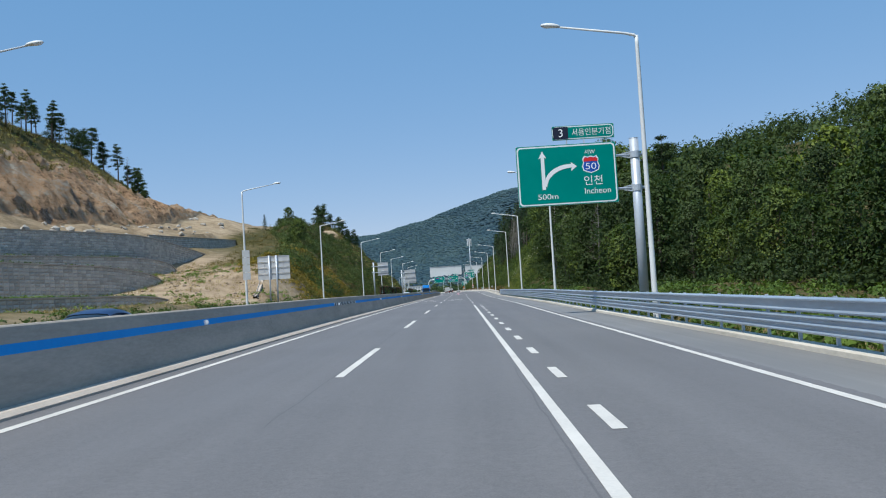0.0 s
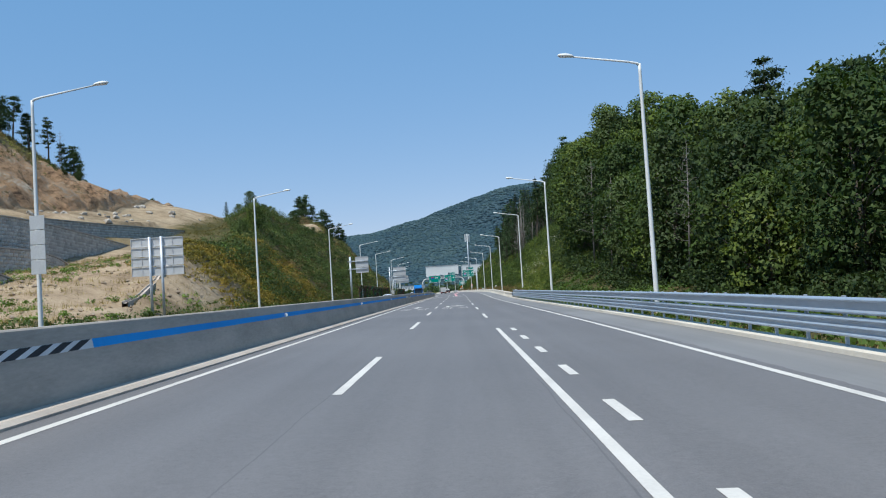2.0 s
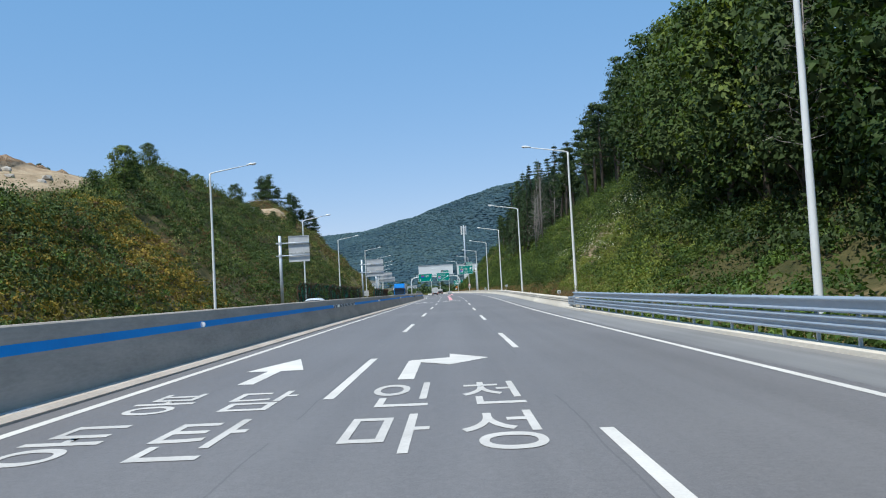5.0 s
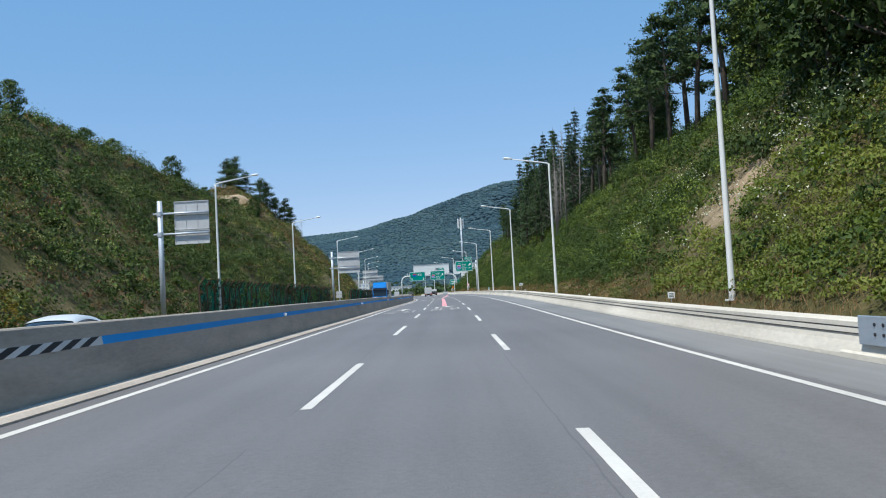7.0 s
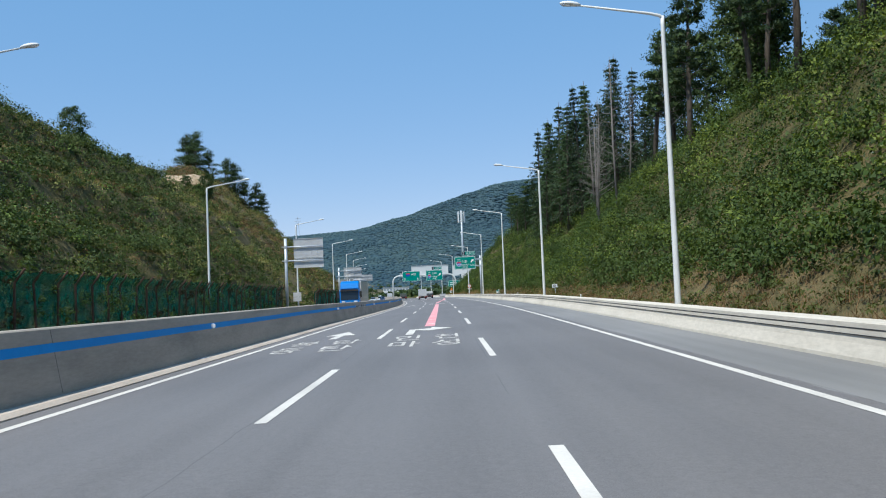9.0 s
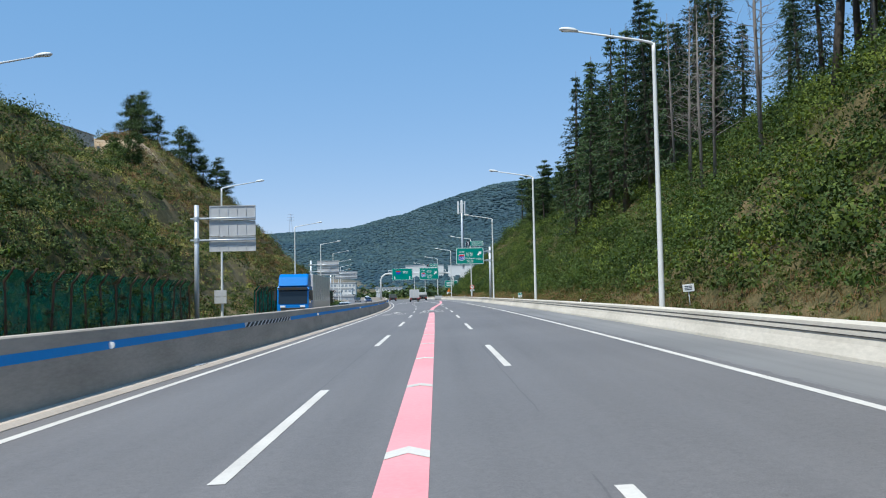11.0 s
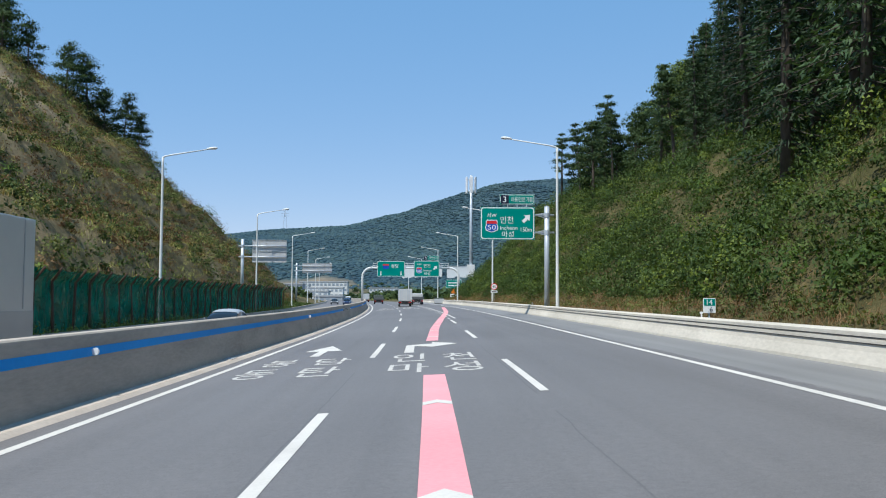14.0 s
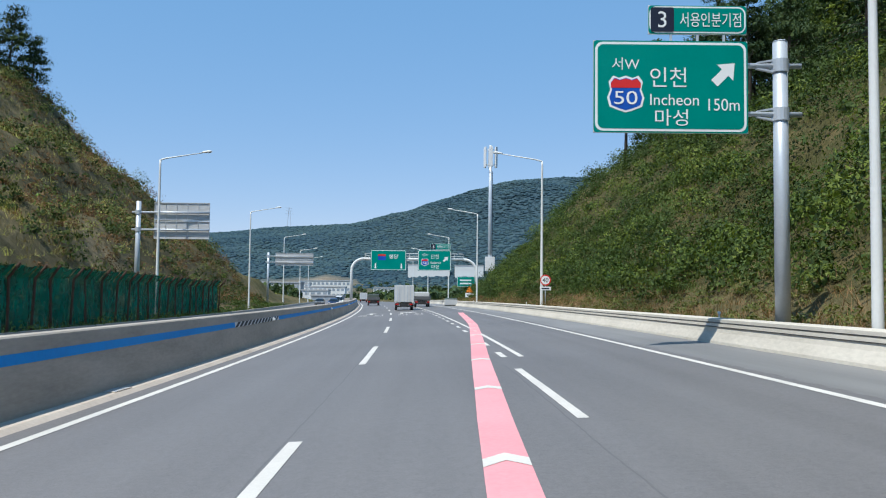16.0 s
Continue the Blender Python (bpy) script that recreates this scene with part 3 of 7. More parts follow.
# median: kerb strip, wall, blue band
sweep("kerb", [(-4.75, -0.1), (-4.75, 0.09), (-4.3, 0.09), (-4.18, 0.03), (-4.18, -0.1)], -60, 700, KERB, 3.0)
tagged(bpy.data.objects["kerb"], "pale concrete kerb strip at the foot of the median wall", "kerb", kind="structure")
median = sweep("median_barrier", [(-5.18, 0.0), (-5.16, 1.3), (-5.13, 1.33), (-4.86, 1.33), (-4.83, 1.3), (-4.61, 0.1), (-4.61, 0.0)], -60, 700, CONCRETE, 3.0)
tagged(median, "grey weathered concrete median barrier with a blue painted band", "barrier", kind="structure")


def band_profile(z0, z1, out=0.004):
    face = lambda z: -4.83 + 0.22 * (1.3 - z) / 1.2
    return [(face(z0) + out, z0), (face(z1) + out, z1), (face(z1) - 0.02, z1), (face(z0) - 0.02, z0)]


HATCH = [(50.0, 60.2), (160.4, 171.2), (268.6, 278.5), (373, 383)]
edges = [-60] + [v for h in HATCH for v in h] + [700]
for a, b in zip(edges[::2], edges[1::2]):
    sweep("blue_band", band_profile(0.87, 1.04), a, b, BLUE, 3.0, median, "blue painted band")
for a, b in HATCH:
    sweep("hatch_panel", band_profile(0.87, 1.04), a, b, WHITE, 3.0, median, "black and white hatched band")
    n = 13
    for k in range(n):
        y0 = a + (b - a - 0.35) * k / n
        f = lambda z: -4.83 + 0.22 * (1.3 - z) / 1.2 + 0.008
        vs = []
        for z, dy in ((0.872, 0.0), (0.872, 0.42), (1.038, 1.05), (1.038, 0.63)):
            p = on_road(f(z), y0 + dy)
            p.z = float(zroad(-4.83 + 0.22 * (1.3 - 0.87) / 1.2 + 0.004, y0 + dy)) + z
            vs.append(p)
        back = [v - Vector((0.01, 0, 0)) for v in vs]
        mesh_object("hatch_stripe", vs + back, [(0, 1, 2, 3), (7, 6, 5, 4), (0, 4, 5, 1), (1, 5, 6, 2), (2, 6, 7, 3), (3, 7, 4, 0)], BLACK, median, "black stripe")

# pour joints of the median wall
JOINT = two_scale("joint_filler", (0.1, 0.098, 0.095), (0.2, 0.195, 0.19), 2, 20, 0.9)
for y in (33.0, 104.0, 143.0, 212.0, 289.2, 352.0, 415.0):
    p = on_road(-4.78, y, 0.0)
    bm = bmesh.new()
    prism(bm, [(0.155, 0.13), (0.166, 0.13), (-0.046, 1.29), (-0.055, 1.29)], 0.016, "y", -0.008)
    j = part("pour_joint", bm, JOINT, median, "dark vertical pour joint")
    j.location = p
REFL = two_scale("reflector_white", (0.75, 0.75, 0.75), (0.85, 0.85, 0.85), 3, 30, 0.3)
REFLECTORS = [24.6, 51.5, 78.5, 106, 134, 162, 190.4, 223, 255.5, 287.8, 317, 349, 381, 413, 445, 477, 509]
for k in range(17):
    y = REFLECTORS[k]
    p = on_road(-4.74, y, 0.95)
    r = thing("barrier_reflector", "small white round reflector on the median barrier band", "reflector", p, group="barrier reflectors")
    bm = bmesh.new()
    tube(bm, [(0.03, -0.03, 0.0), (0.03, 0.03, 0.0)], 0.072, 12)
    part("disc", bm, REFL, r)
    bm = bmesh.new()
    box(bm, -0.03, 0.012, -0.02, 0.13, -0.03, 0.03, 0.008)
    part("bracket", bm, REFL, r)

# outer barrier of the far carriageway
ob = sweep("outer_barrier", [(-15.6, -0.1), (-15.55, 0.5), (-15.35, 0.5), (-15.25, 0.2), (-15.1, -0.02)], -60, 700, CONCRETE, 3.0)
tagged(ob, "low grey concrete barrier beside the far carriageway", "barrier", kind="structure")

# right: kerb under the guardrail, then the concrete barrier
ob = sweep("kerb", [(9.7, -0.1), (9.72, 0.1), (9.76, 0.13), (10.12, 0.13), (10.14, -0.4)], -60, 171, CONCRETE_PALE, 3.0)
tagged(ob, "pale concrete kerb beneath the steel guardrail", "kerb", kind="structure")
barrier = sweep("roadside_barrier", [(9.74, -0.05), (9.76, 0.07), (9.88, 0.31), (9.92, 0.43), (9.94, 0.55), (9.955, 0.555), (9.965, 0.57), (9.975, 0.67), (10.0, 0.69), (10.5, 0.7), (10.55, 0.67), (10.55, -0.1)], 168.5, 600, CONCRETE_PALE, 3.0)
tagged(barrier, "pale cream concrete roadside barrier with grooved face", "barrier", kind="structure")
for z, u in ((0.45, 9.929), (0.565, 9.967)):
    sweep("groove", [(u - 0.03, z), (u - 0.03, z + 0.014), (u + 0.0, z + 0.014), (u + 0.0, z)], 169.5, 600, BLACK, 3.0, barrier, "thin dark groove")


def w_beam(name, z0, z1, u, y0, y1, folds, parent):
    """A corrugated steel beam: narrow rounded ridges with wide valleys between."""
    prof = [(u, z0)]
    for k in range(folds):
        c = z0 + 0.05 + (z1 - z0 - 0.1) * k / (folds - 1)
        for dz, depth in ((-0.045, 0.05), (-0.022, 0.85), (0.0, 1.0), (0.018, 0.9), (0.045, 0.05)):
            prof.append((u - 0.085 * depth, c + dz))
    prof.append((u, z1))
    back = [(a + 0.02, z) for a, z in prof[::-1]]
    return sweep(name, prof + back, y0, y1, RAIL, 4.0, parent, smooth=False)


rail = thing("guardrail", "two galvanised corrugated steel guardrail beams on posts", "guardrail", on_road(10.0, 50), kind="structure")
rail.matrix_world = Matrix.Identity(4)
w_beam("upper_beam", 0.8, 1.14, 9.85, -60, 168.0, 2, rail)
w_beam("lower_beam", 0.34, 0.75, 9.85, -60, 168.0, 3, rail)
bm = bmesh.new()
box(bm, -0.04, 0.04, -0.03, 0.03, -0.9, 1.16, 0.008)
post_me = bpy.data.meshes.new("post")
bm.to_mesh(post_me)
bm.free()
post_me.materials.append(STEEL)
for k in range(113):
    o = new("post", post_me)
    o.parent = rail
    o.location = on_road(9.98, -58 + 2.0 * k)
bm = bmesh.new()
box(bm, -0.05, 0.01, -1.6, 1.6, 0.3, 0.84, 0.02)
plate = part("end_plate", bm, RAIL, rail, "bolted flat steel transition plate")
plate.location = on_road(9.8, 168.6)
for k in range(16):
    bm = bmesh.new()
    tube(bm, [(-0.07, 0, 0), (-0.04, 0, 0)], 0.035, 8)
    bt = part("bolt", bm, BLACK, rail)
    bt.location = on_road(9.8, 167.3 + 0.32 * (k % 8), 0.5 + 0.18 * (k // 8))

# ---- street lamps ----
def build_lamp(name, label, side, tall):
    """side -1: the arm reaches towards -x, +1: towards +x. tall: added to the height."""
    lamp = thing(name, label, "street lamp", group="street lamps along the highway")
    bm = bmesh.new()
    tube(bm, [(0, 0, 0.0), (0, 0, 0.25), (0, 0, 6), (0, 0, 11.6 + tall), (0, 0, 12.0 + tall)], [0.14, 0.125, 0.1, 0.078, 0.075], 12)
    part("pole", bm, LAMP_PAINT, lamp, smooth=True)
    bm = bmesh.new()
    tube(bm, [(0, 0, 11.9 + tall), (side * 0.1, 0, 12.02 + tall), (side * 0.5, 0, 12.12 + tall), (side * 3.2, 0, 12.55 + tall)], [0.07, 0.065, 0.055, 0.04], 10)
    part("arm", bm, LAMP_PAINT, lamp, smooth=True)
    bm = bmesh.new()
    box(bm, -0.22, 0.22, -0.22, 0.22, -0.02, 0.05, 0.01)
    part("base_plate", bm, LAMP_PAINT, lamp)
    bm = bmesh.new()
    bmesh.ops.create_uvsphere(bm, u_segments=14, v_segments=8, radius=1.0)
    for v in bm.verts:
        v.co = Vector((side * (3.55 + v.co.x * side * 0.42), v.co.y * 0.16, 12.62 + tall + (max(v.co.z, -0.35)) * 0.12 + 0.05 * v.co.x * side))
    head = part("head", bm, LAMP_PAINT, lamp, smooth=True)
    bm = bmesh.new()
    bmesh.ops.create_uvsphere(bm, u_segments=12, v_segments=6, radius=1.0)
    for v in bm.verts:
        v.co = Vector((side * 3.62 + v.co.x * 0.28, v.co.y * 0.12, 12.585 + tall + v.co.z * 0.05))
    part("lens", bm, LENS, head, "glass lamp lens", smooth=True)
    return lamp


RIGHT_LAMPS = [(36.5, 10.4), (86.5, 11.65), (134, 11.7), (186.2, 12.55), (229.5, 11.4), (273.6, 11.4), (316.3, 11.1), (361.4, 10.95), (413, 11.9), (459, 11.6), (505, 12.0), (551, 12), (597, 12)]
LEFT_LAMPS = [(37.5, -18.95), (88, -18.95), (136.5, -18.8), (184.2, -17.9), (232.7, -18.3), (275.6, -18.65), (318, -17.4), (364, -17.3), (410, -17.8), (456, -17.9), (502, -18), (548, -18), (594, -18)]
lamp_r = build_lamp("street_lamp", "tall pale grey street lamp with one curved arm", -1, -0.3)
lamp_t = build_lamp("street_lamp", "tall pale grey street lamp behind the guardrail", -1, 0.25)
lamp_l = build_lamp("street_lamp", "tall pale grey street lamp beside the far carriageway", 1, 0.35)
for i, (y, u) in enumerate(RIGHT_LAMPS):
    x = float(xd(y)) + u
    z = float(ground(x, y)) - 0.02
    m = pose(x, y, z)
    if i == 0:
        lamp_t.matrix_basis = m
    elif i == 4:
        lamp_r.matrix_basis = m
    else:
        copy_thing(lamp_t if i < 4 else lamp_r, m)
for i, (y, u) in enumerate(LEFT_LAMPS):
    p = on_road(u, y, 0.0)
    p.z = float(ground(p.x, p.y)) - 0.02
    m = pose(*p)
    if i:
        copy_thing(lamp_l, m)
    else:
        lamp_l.matrix_basis = m


# ---- signs ----
def text_mesh(name, body, mat, parent, x, z, height, width=0.0, y=-0.035, label=""):
    """Lettering on an upright face that looks towards -y, centred on (x, z)."""
    c = bpy.data.curves.new(name, "FONT")
    c.body, c.size, c.align_x = body, 1.0, "LEFT"
    tmp = new(name, c)
    bpy.context.view_layer.update()
    me = bpy.data.meshes.new_from_object(tmp.evaluated_get(bpy.context.evaluated_depsgraph_get()))
    bpy.data.objects.remove(tmp)
    co = np.array([v.co[:] for v in me.vertices])
    lo, hi = co.min(0), co.max(0)
    s = height / (hi[1] - lo[1])
    sx = width / (hi[0] - lo[0]) if width else s
    for v in me.vertices:
        v.co = (x + (v.co.x - (lo[0] + hi[0]) / 2) * sx, y, z + (v.co.y - (lo[1] + hi[1]) / 2) * s)
    me.materials.clear()
    me.materials.append(mat)
    ob = new(name, me)
    ob.parent = parent
    return tagged(ob, label)


def flat(name, outline, mat, parent, y, label="", depth=0.006):
    bm = bmesh.new()
    prism(bm, outline, depth, "y", y)
    return part(name, bm, mat, parent, label)


def rounded(x0, x1, z0, z1, r, n=5):
    pts = []
    for cx, cz, a0 in ((x1 - r, z1 - r, 0), (x0 + r, z1 - r, 90), (x0 + r, z0 + r, 180), (x1 - r, z0 + r, 270)):
        for k in range(n + 1):
            a = radians(a0 + 90 * k / n)
            pts.append((cx + r * math.cos(a), cz + r * math.sin(a)))
    return pts


def sign_panel(parent, x0, x1, z0, z1, y=0.0, face=None, name="panel"):
    """A sign plate: aluminium back, white rim, coloured field."""
    w = x1 - x0
    rim = 0.018 * max(2.5, min(w, 4.5))
    bm = bmesh.new()
    box(bm, x0, x1, y, y + 0.06, z0, z1, 0.01)
    p = part(name, bm, ALU, parent)
    flat("green_border", rounded(x0 + 0.005, x1 - 0.005, z0 + 0.005, z1 - 0.005, 0.08), face or GREEN_SIGN, p, y - 0.008)
    flat("white_rim", rounded(x0 + rim * 0.6, x1 - rim * 0.6, z0 + rim * 0.6, z1 - rim * 0.6, 0.2), SIGN_WHITE, p, y - 0.014)
    flat("field", rounded(x0 + rim * 1.5, x1 - rim * 1.5, z0 + rim * 1.5, z1 - rim * 1.5, 0.16), face or GREEN_SIGN, p, y - 0.02)
    return p


def shield(parent, x, z, s, y, number):
    """Route shield: red cap, blue body, white edge."""
    half = [(0.0, 0.5), (0.18, 0.44), (0.34, 0.5), (0.46, 0.34), (0.42, 0.12), (0.5, -0.1), (0.44, -0.34), (0.2, -0.44), (0.0, -0.5)]
    outline = [(x + a * s, z + b * s) for a, b in half] + [(x - a * s, z + b * s) for a, b in half[-2:0:-1]]
    flat("shield_edge", outline, SIGN_WHITE, parent, y - 0.026, "route shield")
    flat("shield_body", [(x + (a - x) * 0.88, z + (b - z) * 0.88) for a, b in outline], SIGN_BLUE, parent, y - 0.031)
    cap = [(-0.4, 0.17), (0.4, 0.17), (0.4, 0.3), (0.3, 0.42), (0.17, 0.37), (0.0, 0.42), (-0.17, 0.37), (-0.3, 0.42), (-0.4, 0.3)]
    flat("shield_cap", [(x + a * s, z + b * s) for a, b in cap], SIGN_RED, parent, y - 0.036)
    text_mesh("numerals", number, SIGN_WHITE, parent, x, z - 0.1 * s, 0.36 * s, 0.62 * s, y - 0.044)


def exit_tab(parent, x0, x1, z0, z1):
    p = sign_panel(parent, x0, x1, z0, z1, name="exit_tab")
    w = x1 - x0
    flat("number_field", rounded(x0 + 0.06, x0 + 0.26 * w, z0 + 0.06, z1 - 0.06, 0.05), SIGN_NAVY, p, -0.027)
    text_mesh("numerals", "3", SIGN_WHITE, p, x0 + 0.14 * w, (z0 + z1) / 2, (z1 - z0) * 0.56, 0, -0.034)
    text_mesh("lettering", "서용인분기점", SIGN_WHITE, p, x0 + 0.63 * w, (z0 + z1) / 2, (z1 - z0) * 0.5, 0.62 * w, -0.034)
    return p


def mast_and_arms(parent, base, top, px, reach, zs, r=0.2):
    bm = bmesh.new()
    tube(bm, [(px, 0.2, base), (px, 0.2, top)], [r * 1.05, r], 16)
    part("mast", bm, STEEL, parent, smooth=True)
    bm = bmesh.new()
    tube(bm, [(px, 0.2, top - 0.002), (px, 0.2, top + 0.03), (px, 0.2, top + 0.06)], [r * 1.04, r * 0.9, 0.02], 16)
    part("cap", bm, STEEL, parent, smooth=True)
    lo, hi = min(px, reach), max(px, reach)
    ext = 0.55
    for z in zs:
        bm = bmesh.new()
        tube(bm, [(lo - (ext if reach > px else 0), 0.2, z), (hi + (ext if reach < px else 0), 0.2, z)], 0.075, 10)
        part("arm", bm, STEEL, parent, smooth=True)
        bm = bmesh.new()
        for dz in (-0.16, 0.16):
            s = -1 if reach < px else 1
            prism(bm, [(px + s * r * 0.8, z + dz - 0.03), (px + s * (r + 0.45), z + dz * 0.45 - 0.02), (px + s * (r + 0.45), z + dz * 0.45 + 0.02), (px + s * r * 0.8, z + dz + 0.03)], 0.1, "y", 0.15)
        tube(bm, [(px, 0.2, z - 0.17), (px, 0.2, z + 0.17)], r + 0.035, 16)
        part("bracket", bm, STEEL, parent, "bolted steel bracket")


ARROW_UP = [(-0.5, -2.2), (0.5, -2.2), (0.5, 1.0), (1.25, 0.65), (0.0, 2.4), (-1.25, 0.65), (-0.5, 1.0)]


EXIT_ARROW = [(-0.6, -1.9), (0.6, -1.9), (0.6, 0.1), (1.5, 0.1), (0.0, 1.9), (-1.5, 0.1), (-0.6, 0.1)]


def shape(outline, x, z, s, turn=0.0):
    c, d = math.cos(radians(turn)), math.sin(radians(turn))
    return [(x + s * (a * c - b * d), z + s * (a * d + b * c)) for a, b in outline]


def sign_500():
    y = 46.0
    s = thing("direction_sign", "green overhead direction sign with white lettering on a steel mast", "road sign", (0, y, 0))
    gz = float(ground(9.55, y))
    mast_and_arms(s, gz - 0.1, 9.2, 9.53, 3.4, (8.35, 6.6), 0.24)
    p = sign_panel(s, 3.3, 8.51, 5.9, 9.08)
    flat("straight_arrow", [(4.58, 6.75), (4.76, 6.75), (4.76, 8.45), (4.88, 8.38), (4.67, 8.78), (4.46, 8.38), (4.58, 8.45)], SIGN_WHITE, p, -0.027)
    bm = bmesh.new()
    pts = []
    for k in range(9):
        a = radians(90 * k / 8)
        pts.append((4.76 + 1.35 * (1 - math.cos(a)), 6.95 + 0.98 * math.sin(a)))
    out = [(a - 0.04, b + 0.1) for a, b in pts] + [(6.14, 8.02), (6.14, 8.12), (6.45, 7.9), (6.14, 7.66), (6.14, 7.78)] + [(a + 0.07, b - 0.09) for a, b in pts[::-1]]
    out[0] = (4.76, 6.95)
    prism(bm, out, 0.006, "y", -0.027)
    bmesh.ops.triangulate(bm, faces=bm.faces)
    part("curved_arrow", bm, SIGN_WHITE, p)
    text_mesh("lettering", "500m", SIGN_WHITE, p, 4.85, 6.38, 0.28, 1.05, -0.03)
    text_mesh("lettering", "서W", SIGN_WHITE, p, 7.15, 8.62, 0.26, 0.55, -0.03)
    shield(p, 7.17, 7.95, 0.92, 0.0, "50")
    text_mesh("lettering", "인천", SIGN_WHITE, p, 7.25, 7.12, 0.48, 0.95, -0.03)
    text_mesh("lettering", "Incheon", SIGN_WHITE, p, 7.45, 6.57, 0.3, 1.35, -0.03)
    exit_tab(s, 5.25, 8.5, 9.3, 10.05)
    for x in (6.0, 6.9, 7.8):
        bm = bmesh.new()
        box(bm, x - 0.03, x + 0.03, 0.0, 0.05, 9.05, 9.35)
        part("tab_post", bm, STEEL, s)


def sign_150():
    y = 366.0
    s = thing("direction_sign", "green overhead exit sign with white lettering on a steel mast", "road sign", (0.45, y, 0))
    mast_and_arms(s, float(ground(6.9, y)) - 0.1, 10.15, 6.45, 1.5, (9.5, 8.2), 0.19)
    p = sign_panel(s, 1.45, 5.52, 7.64, 10.1)
    text_mesh("lettering", "서W", SIGN_WHITE, p, 2.3, 9.47, 0.33, 0.72, -0.03)
    shield(p, 2.3, 8.66, 0.98, 0.0, "50")
    text_mesh("lettering", "인천", SIGN_WHITE, p, 3.42, 9.12, 0.52, 0.95, -0.03)
    text_mesh("lettering", "Incheon", SIGN_WHITE, p, 3.58, 8.52, 0.3, 1.28, -0.03)
    text_mesh("lettering", "마성", SIGN_WHITE, p, 3.5, 8.05, 0.44, 0.86, -0.03)
    text_mesh("lettering", "150m", SIGN_WHITE, p, 4.88, 8.4, 0.32, 0.82, -0.03)
    flat("exit_arrow", shape(EXIT_ARROW, 4.9, 9.24, 0.2, -45), SIGN_WHITE, p, -0.027)
    exit_tab(s, 2.9, 5.5, 10.28, 11.05)
    for x in (3.5, 4.2, 4.9):
        bm = bmesh.new()
        box(bm, x - 0.03, x + 0.03, 0.0, 0.05, 10.05, 10.3)
        part("tab_post", bm, STEEL, s)


sign_500()
sign_150()


def sign_back(name, label, y, px, x0, x1, z0, z1, rows, posts=None, top=None, base=None):
    """A road sign seen from behind: plates with ribs, on a mast with two arms or on two posts."""
    s = thing(name, label, "road sign", (0, y, 0))
    zb = float(ground(px, y)) if base is None else base
    edges = [z0 + (z1 - z0) * k / rows for k in range(rows + 1)]
    for a, b in zip(edges, edges[1:]):
        bm = bmesh.new()
        box(bm, x0, x1, 0, 0.04, a + 0.02, b - 0.02, 0.008)
        pl = part("plate", bm, ALU, s)
        n = max(2, int((x1 - x0) / 0.75))
        for k in range(n + 1):
            x = x0 + 0.03 + (x1 - x0 - 0.06) * k / n
            bm = bmesh.new()
            box(bm, x - 0.02, x + 0.02, -0.05, 0.0, a + 0.03, b - 0.03)
            part("rib", bm, ALU, pl)
        bm = bmesh.new()
        for z in (a + 0.05, b - 0.05):
            box(bm, x0 + 0.01, x1 - 0.01, -0.06, 0.0, z - 0.03, z + 0.03)
        part("flange", bm, ALU, pl)
    if posts:
        for x in posts:
            bm = bmesh.new()
            tube(bm, [(x, -0.16, zb - 0.3), (x, -0.16, z1 + 0.05)], 0.11, 12)
            part("post", bm, STEEL, s, smooth=True)
    else:
        mz = top or z1 + 0.05
        bm = bmesh.new()
        tube(bm, [(px, -0.15, zb - 0.2), (px, -0.15, mz)], [0.2, 0.19], 16)
        part("mast", bm, STEEL, s, smooth=True)
        far = x1 if abs(x1 - px) > abs(x0 - px) else x0
        for z in (z0 + (z1 - z0) * 0.25, z0 + (z1 - z0) * 0.72):
            bm = bmesh.new()
            tube(bm, [(px - math.copysign(0.5, far - px), -0.15, z), (far, -0.15, z)], 0.08, 10)
            part("arm", bm, STEEL, s, smooth=True)
            bm = bmesh.new()
            tube(bm, [(px, -0.15, z - 0.17), (px, -0.15, z + 0.17)], 0.235, 16)
            part("bracket", bm, STEEL, s)
    return s


sign_back("sign_board", "grey metal sign board seen from behind on two posts", 113, -23.9, -25.9, -21.75, 4.8, 7.85, 4, posts=(-24.36, -23.43))
sign_back("direction_sign", "overhead sign plates seen from behind on a steel mast", 219, -21.3, -20.28, -17.7, 7.15, 10.4, 3)
sign_back("direction_sign", "overhead sign plates seen from behind on a steel mast", 310, -20.45, -19.43, -15.6, 7.06, 10.9, 3)
sign_back("direction_sign", "overhead sign plates seen from behind on a steel mast", 412, -26.05, -24.85, -20.5, 7.7, 10.6, 2)
sign_back("direction_sign", "overhead sign plates seen from behind on a steel mast", 496, -32.7, -31.5, -24.9, 8.8, 11.0, 2)


# ---- retaining walls ----
def block_material():
    m, nt, b = material("wall_block", 0.95, 0, 0.15)
    v = coords(nt, "Object")
    o = nt.nodes.new("ShaderNodeNewGeometry")
    f = math_node(nt, "ADD", math_node(nt, "MULTIPLY", o.outputs["Random Per Island"], 0.45), math_node(nt, "MULTIPLY", noise_tex(nt, v, 0.5, 5, 0.7), 0.55))
    nt.links.new(ramp(nt, f, [(0.25, (0.38, 0.36, 0.325)), (0.75, (0.6, 0.565, 0.51))]), b.inputs["Base Color"])
    bump(nt, b, noise_tex(nt, v, 14, 4, 0.7), 0.5, 0.02)
    return m


BLOCK = block_material()


